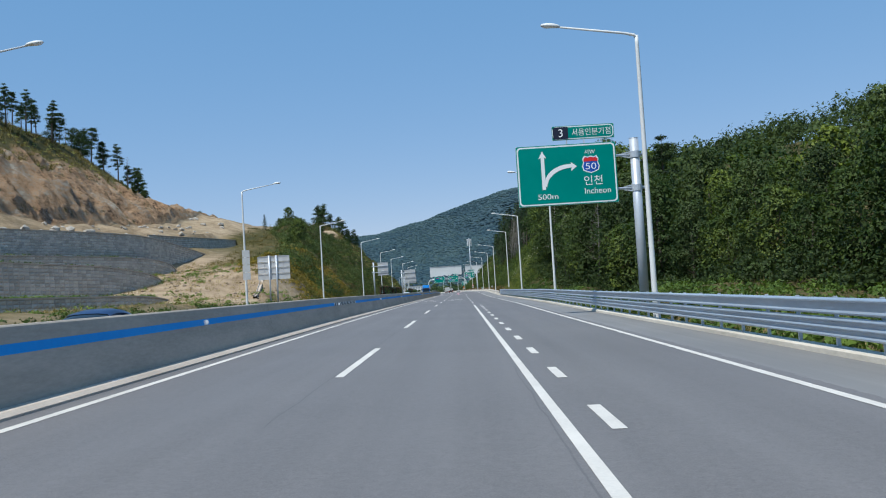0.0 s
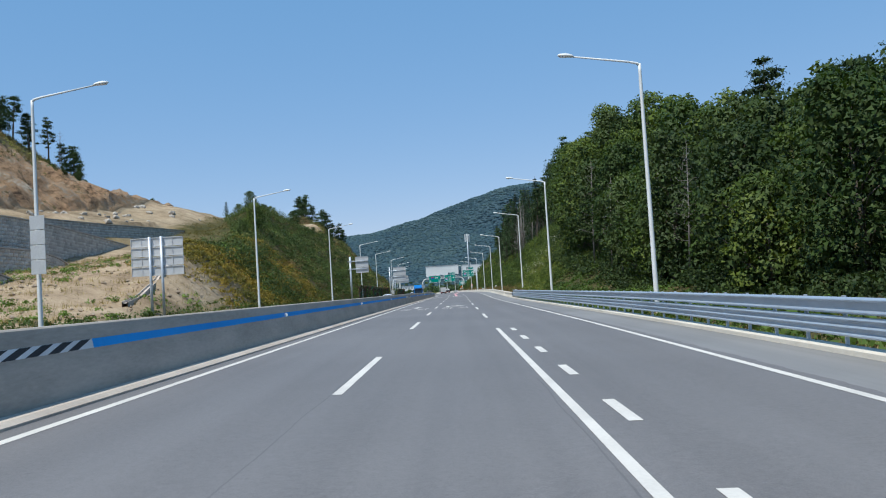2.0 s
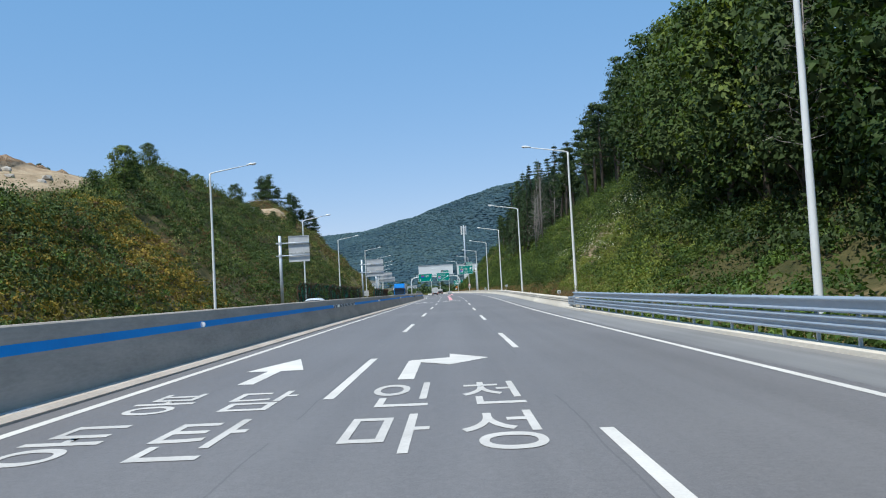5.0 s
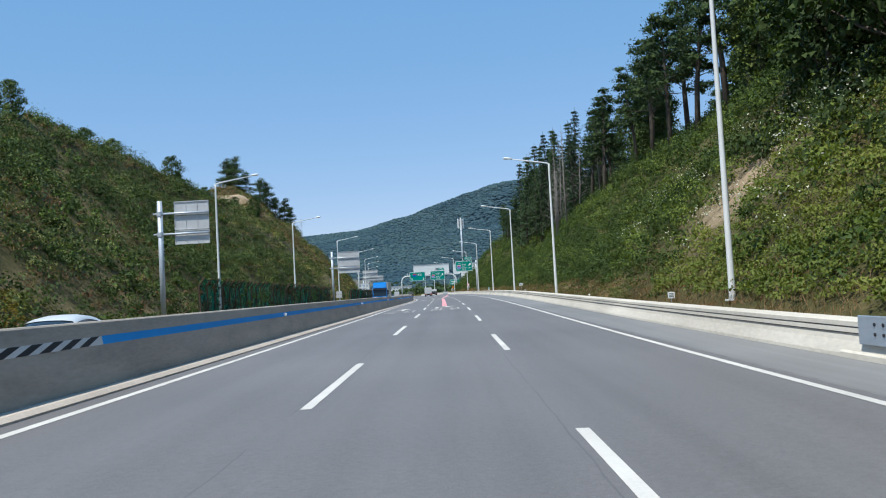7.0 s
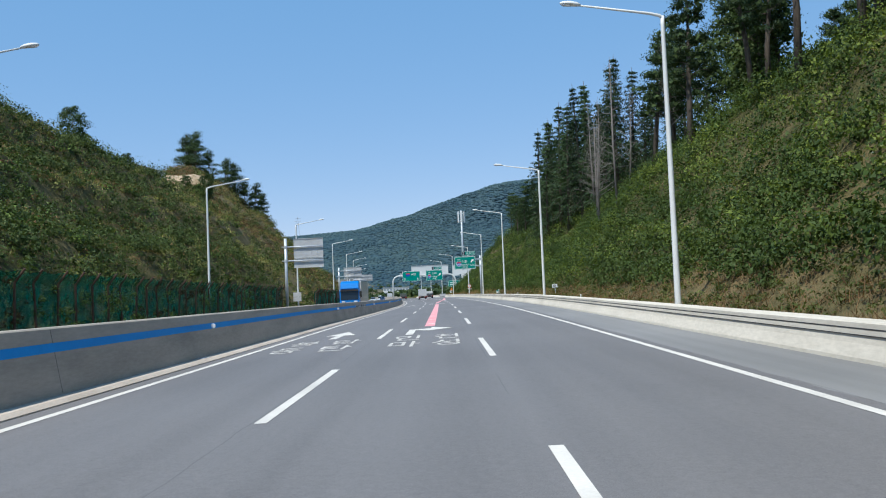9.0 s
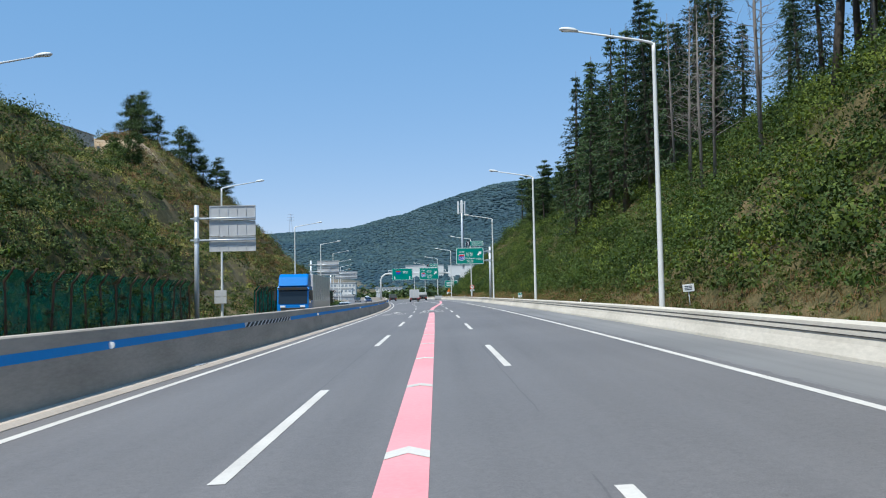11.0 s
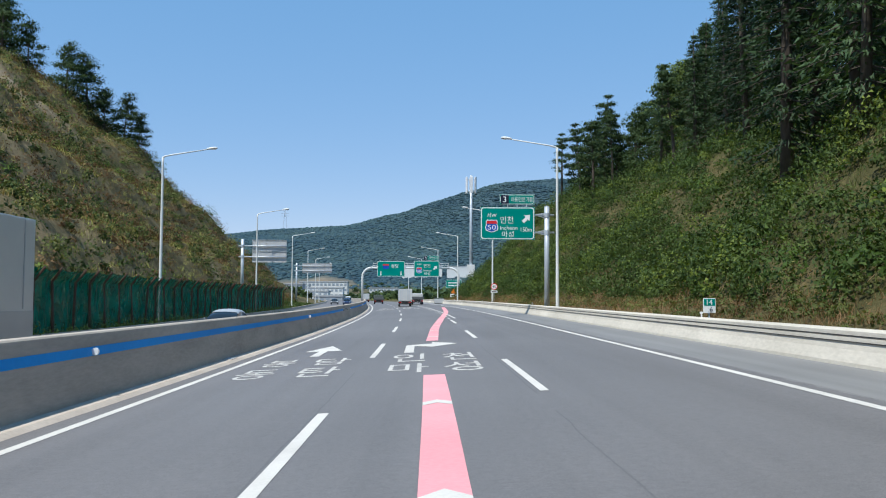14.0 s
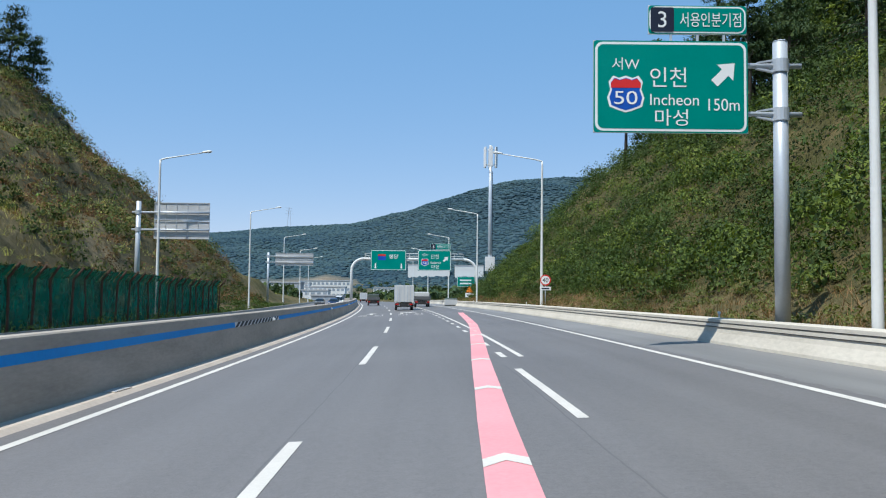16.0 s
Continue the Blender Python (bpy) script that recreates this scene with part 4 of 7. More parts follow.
# ---- plants ----
BARK = two_scale("bark", (0.05, 0.04, 0.032), (0.15, 0.125, 0.1), 1.5, 12, 0.95, bstr=0.6, bdist=0.03, scale=(1, 1, 0.25))
DEAD_WOOD = two_scale("dead_wood", (0.16, 0.14, 0.125), (0.3, 0.275, 0.25), 1.5, 12, 0.95, bstr=0.5, bdist=0.02, scale=(1, 1, 0.25))
LEAF_A = leaf_material("leaves_broad", [(0.036, 0.069, 0.012), (0.068, 0.106, 0.02), (0.118, 0.153, 0.027), (0.049, 0.087, 0.015)])
LEAF_B = leaf_material("leaves_light", [(0.068, 0.111, 0.015), (0.144, 0.183, 0.03), (0.096, 0.14, 0.021)])
LEAF_C = leaf_material("leaves_dark", [(0.038, 0.067, 0.018), (0.061, 0.093, 0.026), (0.091, 0.125, 0.035)])
NEEDLE = leaf_material("needles", [(0.03, 0.058, 0.026), (0.043, 0.078, 0.034), (0.06, 0.1, 0.042)])
SHRUB = leaf_material("shrub_leaves", [(0.063, 0.111, 0.018), (0.099, 0.158, 0.028), (0.135, 0.2, 0.038), (0.073, 0.126, 0.023)])
SHRUB_DARK = leaf_material("creeper_leaves", [(0.083, 0.13, 0.028), (0.133, 0.184, 0.042), (0.193, 0.243, 0.061)])
WEED_YELLOW = leaf_material("weeds_yellow_green", [(0.13, 0.17, 0.03), (0.18, 0.2, 0.04), (0.09, 0.14, 0.025)])
DRY = leaf_material("dry_grass", [(0.22, 0.18, 0.075), (0.32, 0.255, 0.115), (0.18, 0.16, 0.06), (0.27, 0.21, 0.09)], 0.8)
GOLD = leaf_material("golden_weeds", [(0.25, 0.19, 0.03), (0.17, 0.16, 0.035), (0.3, 0.22, 0.045), (0.12, 0.13, 0.03)], 0.8)
OLIVE = leaf_material("olive_scrub", [(0.101, 0.128, 0.033), (0.154, 0.177, 0.047), (0.202, 0.205, 0.069), (0.121, 0.15, 0.039)])
MEADOW = leaf_material("meadow_grass", [(0.169, 0.196, 0.042), (0.26, 0.28, 0.066), (0.351, 0.343, 0.102), (0.208, 0.238, 0.054)])
BROWN = leaf_material("brown_scrub", [(0.14, 0.083, 0.042), (0.195, 0.118, 0.06), (0.108, 0.07, 0.038), (0.235, 0.15, 0.076)], 0.85)
VALLEY = leaf_material("valley_leaves", [(0.06, 0.1, 0.05), (0.09, 0.14, 0.06), (0.13, 0.18, 0.08)])
BLOSSOM = leaf_material("pale_blossom", [(0.5, 0.52, 0.42), (0.62, 0.63, 0.52)], 0.8)
RNG = np.random.RandomState(11)


def unit(v):
    return v / np.maximum(np.linalg.norm(v, axis=-1, keepdims=True), 1e-6)


def leaf_cards(centres, normals, size, aspect=0.6, up=None):
    """Pointed leaves or leaf tufts, one triangle each."""
    n = len(centres)
    r = unit(RNG.normal(size=(n, 3))) if up is None else up
    t = unit(np.cross(normals, r))
    s = np.cross(unit(normals), t) if up is None else unit(r)
    size = np.broadcast_to(size, (n,))[:, None]
    a, b = s * size * 0.5, t * size * 0.5 * aspect
    return np.stack([centres - a - b, centres - a * 0.8 + b, centres + a], 1).reshape(-1, 3)


# darker leaf green that paints the shade inside crowns and bushes
INNER_SHADE = two_scale("inner_foliage_shade", (0.035, 0.055, 0.016), (0.075, 0.11, 0.032), 1.2, 7, 0.95)


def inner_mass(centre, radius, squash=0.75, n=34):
    """Leaves and twigs that close a clump's gaps, dark with painted inner shade."""
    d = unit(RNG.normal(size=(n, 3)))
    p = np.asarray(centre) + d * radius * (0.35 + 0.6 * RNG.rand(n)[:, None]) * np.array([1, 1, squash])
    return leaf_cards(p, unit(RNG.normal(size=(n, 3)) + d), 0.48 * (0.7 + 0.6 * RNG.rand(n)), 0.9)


def leaves_object(name, verts, mat, parent=None, label="", inner=None, shade=None):
    """Leaf triangles in one mesh; shade gives each leaf the rounded normal of the clump it grows on."""
    outer_n = len(verts) // 3
    tri = np.asarray(verts, dtype=np.float32).reshape(-1, 3, 3)
    if shade is not None:
        g = np.cross(tri[:, 1] - tri[:, 0], tri[:, 2] - tri[:, 0])
        back = (g * shade).sum(1) < 0
        tri[back] = tri[back][:, [0, 2, 1]]
        shade = np.asarray(shade, dtype=np.float32)
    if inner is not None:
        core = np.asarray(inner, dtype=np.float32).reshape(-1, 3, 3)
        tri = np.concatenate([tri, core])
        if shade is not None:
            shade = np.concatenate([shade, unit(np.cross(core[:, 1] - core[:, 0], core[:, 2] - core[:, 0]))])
    n = len(tri)
    me = bpy.data.meshes.new(name)
    me.vertices.add(3 * n)
    me.vertices.foreach_set("co", np.ascontiguousarray(tri, dtype=np.float32).ravel())
    me.loops.add(3 * n)
    me.loops.foreach_set("vertex_index", np.arange(3 * n, dtype=np.int32))
    me.polygons.add(n)
    me.polygons.foreach_set("loop_start", np.arange(0, 3 * n, 3, dtype=np.int32))
    me.polygons.foreach_set("loop_total", np.full(n, 3, dtype=np.int32))
    me.materials.append(mat)
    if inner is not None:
        me.materials.append(INNER_SHADE)
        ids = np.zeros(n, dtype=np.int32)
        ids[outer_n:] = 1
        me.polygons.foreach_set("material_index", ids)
    me.update(calc_edges=True)
    if shade is not None:
        me.polygons.foreach_set("use_smooth", np.ones(n, dtype=bool))
        me.normals_split_custom_set_from_vertices(np.repeat(shade, 3, 0).tolist())
    ob = new(name, me)
    if parent is not None:
        ob.parent = parent
    return tagged(ob, label)


def lump_points(centre, radius, n, squash=0.8, fill=0.35):
    d = unit(RNG.normal(size=(n, 3)))
    d[:, 2] = np.where(d[:, 2] < -0.35, -d[:, 2], d[:, 2])
    r = radius * (1 - fill * RNG.rand(n)[:, None] ** 1.5)
    r = r * (0.85 + 0.3 * RNG.rand(n)[:, None])
    p = np.asarray(centre) + d * r * np.array([1, 1, squash])
    return p, unit(d + 0.5 * RNG.normal(size=(n, 3)) + np.array([0, 0, 0.3])), d


def limb(bm, a, b, r0, r1, bend=0.3, seg=6):
    a, b = Vector(a), Vector(b)
    mid = (a + b) / 2 + Vector(RNG.normal(size=3)) * bend * (b - a).length * 0.2
    tube(bm, [a, mid, b], [r0, (r0 + r1) / 2, r1], min(seg, 4), False)


def broadleaf_tree(height, spread, mat, label, lumps=22, leaves=95, size=0.5, low=0.28):
    t = thing("tree", label, "tree", group="roadside trees")
    bm = bmesh.new()
    lean = RNG.normal(size=2) * 0.35
    top = Vector((lean[0], lean[1], height * 0.72))
    tube(bm, [(0, 0, -0.6), (0.05, 0, height * 0.15), (lean[0] * 0.4, lean[1] * 0.4, height * 0.4), top], [height * 0.018 + 0.05, height * 0.014 + 0.03, height * 0.009 + 0.02, 0.03], 8)
    vs, core, sh = [], [], []
    for k in range(lumps):
        f = (k + 0.5) / lumps
        z = height * (low + (0.93 - low) * f)
        prof = math.sin(math.pi * (0.18 + 0.72 * f)) ** 0.8
        a = 2.4 * k + RNG.rand() * 0.9
        rad = spread * prof * (0.45 + 0.5 * RNG.rand())
        c = np.array([lean[0] * f + rad * math.cos(a), lean[1] * f + rad * math.sin(a), z])
        lr = spread * (0.36 + 0.2 * RNG.rand()) * (0.75 + 0.4 * prof)
        p, nrm, d = lump_points(c, lr, leaves, 0.75)
        out = np.array([math.cos(a), math.sin(a), 0.5 + 0.6 * f])
        sh.append(unit(0.8 * d + 0.6 * out + 0.18 * RNG.normal(size=(leaves, 3))))
        vs.append(leaf_cards(p, nrm, size * (0.65 + 0.7 * RNG.rand(leaves)), 0.75))
        core.append(inner_mass(c, lr * 0.85))
        if k % 2 == 0:
            limb(bm, (lean[0] * f * 0.5, lean[1] * f * 0.5, z - lr * 0.9 - 0.3), tuple(c), 0.05 + 0.006 * height * (1 - f), 0.02)
    part("trunk", bm, BARK, t, smooth=True)
    leaves_object("crown", np.concatenate(vs), mat, t, "", np.concatenate(core), np.concatenate(sh))
    return t


def pine_tree(height, spread, label, bare=0.45, pads=18, leaves=80):
    t = thing("pine_tree", label, "tree", group="pine trees on the slopes")
    bm = bmesh.new()
    lean = RNG.normal(size=2) * 0.5
    tube(bm, [(0, 0, -0.6), (lean[0] * 0.2, lean[1] * 0.2, height * 0.35), (lean[0] * 0.7, lean[1] * 0.7, height * 0.7), (lean[0], lean[1], height)], [height * 0.016 + 0.05, height * 0.013 + 0.03, height * 0.008 + 0.02, 0.02], 8)
    vs, core, sh = [], [], []
    for k in range(pads):
        f = bare + (1 - bare) * (k + 0.5) / pads
        a = 2.4 * k + RNG.rand()
        rad = spread * (1.1 - 0.85 * (f - bare) / (1 - bare)) * (0.35 + 0.6 * RNG.rand())
        c = np.array([lean[0] * f + rad * math.cos(a), lean[1] * f + rad * math.sin(a), height * f + RNG.uniform(-0.4, 0.6)])
        lr = spread * (0.26 + 0.22 * RNG.rand())
        d = unit(RNG.normal(size=(leaves, 3)))
        p = c + d * lr * np.array([1.3, 1.3, 0.45]) * (0.3 + 0.7 * RNG.rand(leaves)[:, None]) + 0.12 * lr * RNG.normal(size=(leaves, 3))
        sh.append(unit(d + 0.35 * RNG.normal(size=(leaves, 3)) + np.array([0.3 * math.cos(a), 0.3 * math.sin(a), 0.25])))
        vs.append(leaf_cards(p, unit(RNG.normal(size=(leaves, 3)) + np.array([0, 0, 0.5])), 0.25 * (0.6 + 0.7 * RNG.rand(leaves)), 0.42))
        core.append(inner_mass(c, lr * 0.9, 0.35, 18))
        limb(bm, (lean[0] * f, lean[1] * f, height * f - 0.35), tuple(c - np.array([0, 0, 0.1])), 0.045 + 0.02 * (1 - f), 0.015, 0.4, 5)
    part("trunk", bm, BARK, t, smooth=True)
    leaves_object("crown", np.concatenate(vs), NEEDLE, t, "", np.concatenate(core), np.concatenate(sh))
    return t


def spire_tree(height, spread, label, whorls=17, leaves=15):
    """A tall conifer with drooping tiers."""
    t = thing("conifer_tree", label, "tree", group="conifers above the road")
    bm = bmesh.new()
    tube(bm, [(0, 0, -0.6), (0.05, 0.02, height * 0.5), (0.0, 0.05, height)], [height * 0.014 + 0.05, height * 0.009 + 0.02, 0.015], 8)
    vs, sh = [], []
    for k in range(whorls):
        f = 0.14 + 0.84 * k / whorls
        reach = spread * (1.0 - f) ** 0.75 * (0.8 + 0.35 * RNG.rand()) + 0.25
        arms = 6 if f < 0.75 else 4
        for j in range(arms):
            if RNG.rand() < 0.1:
                continue
            a = 2 * math.pi * (j + RNG.rand() * 0.7) / arms + k
            r = reach * (0.7 + 0.5 * RNG.rand())
            tip = np.array([math.cos(a) * r, math.sin(a) * r, height * f - (0.42 - 0.5 * f) * r])
            root = np.array([0, 0, height * f + 0.1])
            limb(bm, tuple(root), tuple(tip), 0.03, 0.01, 0.2, 4)
            s = 0.2 + 0.8 * RNG.rand(leaves)[:, None]
            p = root + (tip - root) * s + RNG.normal(size=(leaves, 3)) * np.array([0.2, 0.2, 0.13]) * (0.5 + 0.25 * r)
            out = np.broadcast_to(unit(tip - root), (leaves, 3)) + 0.5 * RNG.normal(size=(leaves, 3)) + np.array([0, 0, -0.25])
            sh.append(unit(np.array([math.cos(a), math.sin(a), 0.7]) + 0.5 * RNG.normal(size=(leaves, 3))))
            vs.append(leaf_cards(p, unit(RNG.normal(size=(leaves, 3)) + np.array([0, 0, 1.2])), 0.34 * (0.6 + 0.6 * RNG.rand(leaves)), 0.34, unit(out)))
    part("trunk", bm, BARK, t, smooth=True)
    leaves_object("crown", np.concatenate(vs), NEEDLE, t, shade=np.concatenate(sh))
    return t


def bare_tree(height, label):
    t = thing("dead_tree", label, "tree", group="dead trees on the slope")
    bm = bmesh.new()
    tube(bm, [(0, 0, -0.6), (0.1, 0, height * 0.5), (0.05, 0.1, height)], [0.12, 0.075, 0.012], 7)
    part("trunk", bm, DEAD_WOOD, t, smooth=True)
    bm = bmesh.new()
    for k in range(34):
        f = 0.3 + 0.66 * k / 34
        a = 2.4 * k
        r = (1.15 - f) * 2.6 * (0.5 + 0.6 * RNG.rand())
        e = (math.cos(a) * r, math.sin(a) * r, height * f + r * 0.35)
        limb(bm, (0.05, 0.02, height * f), e, 0.028, 0.006, 0.6, 4)
        for q in range(2):
            g = Vector(e) * (0.6 + 0.2 * q) + Vector((0.05, 0.02, height * f)) * (0.4 - 0.2 * q)
            limb(bm, tuple(g), tuple(g + Vector(RNG.normal(size=3)) * 0.35 + Vector((0, 0, 0.25))), 0.012, 0.004, 0.5, 3)
    part("branch_work", bm, DEAD_WOOD, t)
    return t


BROAD = [
    broadleaf_tree(15.5, 4.0, LEAF_A, "tall leafy broadleaf tree with a dense green crown", 40, 130, 0.32, 0.1),
    broadleaf_tree(13.0, 3.6, LEAF_B, "leafy broadleaf tree with a light green crown", 34, 130, 0.31, 0.12),
    broadleaf_tree(17.0, 3.6, LEAF_C, "tall slender broadleaf tree with dark foliage", 40, 120, 0.32, 0.12),
    broadleaf_tree(10.0, 3.2, LEAF_A, "low spreading broadleaf tree with green foliage", 26, 140, 0.29, 0.08),
    broadleaf_tree(14.0, 3.3, LEAF_C, "broadleaf tree with dark green ragged crown", 30, 120, 0.32, 0.2),
]
THIN = [
    broadleaf_tree(14.5, 4.0, LEAF_A, "leafy tree standing behind the edge of the wood", 16, 60, 0.6, 0.35),
    broadleaf_tree(13.0, 3.8, LEAF_B, "light green tree standing behind the edge of the wood", 16, 60, 0.6, 0.35),
    broadleaf_tree(15.0, 3.6, LEAF_C, "dark tree standing behind the edge of the wood", 16, 60, 0.6, 0.35),
]
PINES = [
    pine_tree(12.0, 2.8, "pine tree with bare trunk and dark layered crown", 0.45, 22, 200),
    pine_tree(14.5, 2.6, "tall pine tree with dark needle crown", 0.4, 26, 200),
    pine_tree(9.0, 2.6, "crooked pine tree with flat dark crown", 0.3, 22, 200),
    pine_tree(9.5, 3.7, "broad bushy pine tree on the crest", 0.12, 34, 210),
]
SPIRES = [
    spire_tree(15.0, 2.5, "tall dark green conifer with drooping branches", 24, 34),
    spire_tree(12.5, 2.2, "dark green conifer with pointed crown", 21, 34),
    spire_tree(17.0, 2.4, "very tall narrow conifer with dark needles", 27, 34),
]
BARE = [bare_tree(11.0, "leafless dead tree with grey branches"), bare_tree(13.5, "tall leafless dead tree with grey branches")]
PLACED = set()


def plant(proto, x, y, scale=1.0, sink=0.2):
    z = float(ground(x, y)) - sink
    m = pose(x, y, z, RNG.uniform(-3, 3), RNG.uniform(-3, 3), RNG.uniform(0, 360))
    if proto.name not in PLACED:
        PLACED.add(proto.name)
        proto.scale = (scale,) * 3
        proto.matrix_basis = m @ Matrix.Diagonal((scale, scale, scale, 1))
        return proto
    proto_scale = proto.scale.copy()
    ob = copy_thing(proto, m)
    s = scale * RNG.uniform(0.94, 1.06)
    ob.matrix_basis = m @ Matrix.Diagonal((s, s, s, 1))
    return ob


def wood_edge(y):
    return float(table(y, (-30, 25), (60, 23.5), (92, 20.5), (110, 19), (170, 18.0), (205, 21)))


for row in range(3):
    step = (5.8, 6.4, 8.0)[row]
    for y in np.arange(-24 if row < 2 else 20, 206, step):
        yy = y + RNG.uniform(-1.8, 1.8) + row * 2.3
        x = wood_edge(yy) + row * 6.2 + RNG.uniform(-1.3, 1.3)
        near = yy < 85
        pick = RNG.rand()
        if row > 0 and pick < 0.08 and yy > 90:
            plant(PINES[RNG.randint(2)], x, yy, RNG.uniform(0.95, 1.2))
        else:
            k = RNG.choice([0, 1, 2, 3, 4], p=[0.27, 0.24, 0.2, 0.12, 0.17])
            s = RNG.uniform(0.85, 1.05) * float(table(yy, (20, 0.56), (60, 0.6), (90, 0.78), (110, 0.92), (190, 0.95), (206, 0.85)))
            plant(BROAD[k] if row < 2 else THIN[k % 3], x, yy, s)
for x, y, s in [(16.6, 152, 1.0), (16.4, 133, 0.8), (17.2, 120, 0.9), (16.9, 142, 0.85), (17.5, 112, 0.8)]:
    plant(BARE[1], x, y, s)
for k in range(26):
    y = RNG.uniform(206, 300)
    x = float(xd(y)) + 12.6 + RNG.uniform(19, 48) - 4 * float(sstep(240, 285, y))
    plant(PINES[RNG.randint(3)] if RNG.rand() < 0.55 else BROAD[RNG.choice([3, 4, 2])], x, y, RNG.uniform(0.75, 1.0))
for y, x in [(262, 24.5), (268, 27), (276, 24), (284, 23.5), (290, 26), (272, 30)]:
    plant(PINES[RNG.randint(2)], x + RNG.uniform(-1, 1), y, RNG.uniform(0.85, 1.05))
for y, x, k in [(238, 24.5, 1), (242, 23, 0), (233, 26, 1), (246, 26, 1), (229, 28, 0), (236, 30, 1), (268, 20.8, 1), (286, 22, 1), (252, 23.5, 0), (222, 30, 1), (216, 28, 0)]:
    plant(PINES[k], x, y, RNG.uniform(1.0, 1.2))
for k in range(16):
    y = RNG.uniform(198, 236)
    plant(BROAD[RNG.choice([0, 2, 4])], 28 + RNG.uniform(0, 9), y, RNG.uniform(0.6, 0.8))
for y, x in [(288, 18.5), (294, 17.6), (300, 18.6), (306, 19.5), (298, 22), (310, 20.5), (316, 21), (283, 23)]:
    plant(BARE[RNG.randint(2)], x, y, RNG.uniform(1.05, 1.35))
for y, x, k, s in [(344.5, 16.4, 2, 1.32), (341, 18.4, 0, 1.4), (337, 16.8, 1, 1.3), (348, 19.5, 2, 1.25), (333, 18.5, 2, 1.3), (328, 19.0, 0, 1.35), (323, 20.5, 2, 1.25), (331, 22.5, 0, 1.35), (318, 21.5, 1, 1.3), (326, 25.5, 2, 1.3), (339, 23.5, 2, 1.3), (312, 23.5, 0, 1.2), (350, 23.0, 1, 1.3), (357, 21.5, 0, 1.15), (366, 22.0, 2, 1.0), (375, 23.5, 1, 1.0), (394, 22.6, 1, 0.95), (386, 24.0, 0, 0.95)]:
    plant(SPIRES[k], x, y, s)
for k in range(30):
    y = RNG.uniform(312, 398)
    x = float(xd(y)) + 12.6 + float(table(y, (312, 15), (350, 14), (398, 17))) + abs(RNG.normal()) * 8
    plant(SPIRES[RNG.randint(3)], x, y, RNG.uniform(0.95, 1.25))
for k in range(40):
    y = RNG.uniform(378, 450)
    x = float(xd(y)) + 12.6 + RNG.uniform(11, 36) + 3 * float(sstep(400, 440, y))
    plant(PINES[RNG.choice([0, 1, 2, 3])] if RNG.rand() < 0.85 else BROAD[RNG.choice([3, 1, 4])], x, y, RNG.uniform(0.65, 0.95))
# pines on the crest of the far cutting, and trees above the rock face
for x, y, k, s in [(-67.6, 428, 3, 0.95), (-64.4, 426, 3, 1.0), (-66.0, 430, 3, 0.85), (-61.5, 428, 3, 0.75), (-58.8, 435, 3, 0.85), (-57.0, 439, 3, 0.95), (-55.0, 441, 3, 0.75), (-53.0, 444, 3, 0.85), (-51.6, 447, 3, 0.6)]:
    plant(PINES[k], x, y, s)
plant(SPIRES[1], -61.6, 282, 0.5)
for k in range(40):
    y = 166 + 2.8 * k + RNG.uniform(-2, 2)
    x = -105 + RNG.uniform(-5, 2) + float(table(y, (170, -2), (230, 0), (276, 6)))
    kind = [PINES[0], PINES[3], BARE[0], PINES[1], PINES[2], PINES[3]][RNG.randint(6)]
    plant(kind, x, y, RNG.uniform(0.75, 1.05) * float(table(y, (180, 0.6), (235, 0.8), (270, 1.1))))
for k in range(16):
    y = RNG.uniform(244, 300)
    x = -82 - float(table(y, (244, 13), (280, 10), (300, 3))) + RNG.uniform(-2, 2)
    plant(BROAD[3], x, y, RNG.uniform(0.16, 0.3))
for y in np.arange(196, 400, 9.5):
    x = float(xd(y)) - 20.9 - float(crest(y)) - RNG.uniform(0, 4)
    if RNG.rand() < 0.75:
        plant(BROAD[3], x, y + RNG.uniform(-3, 3), RNG.uniform(0.34, 0.58))


# ---- ground cover on the slopes, too many to count ----

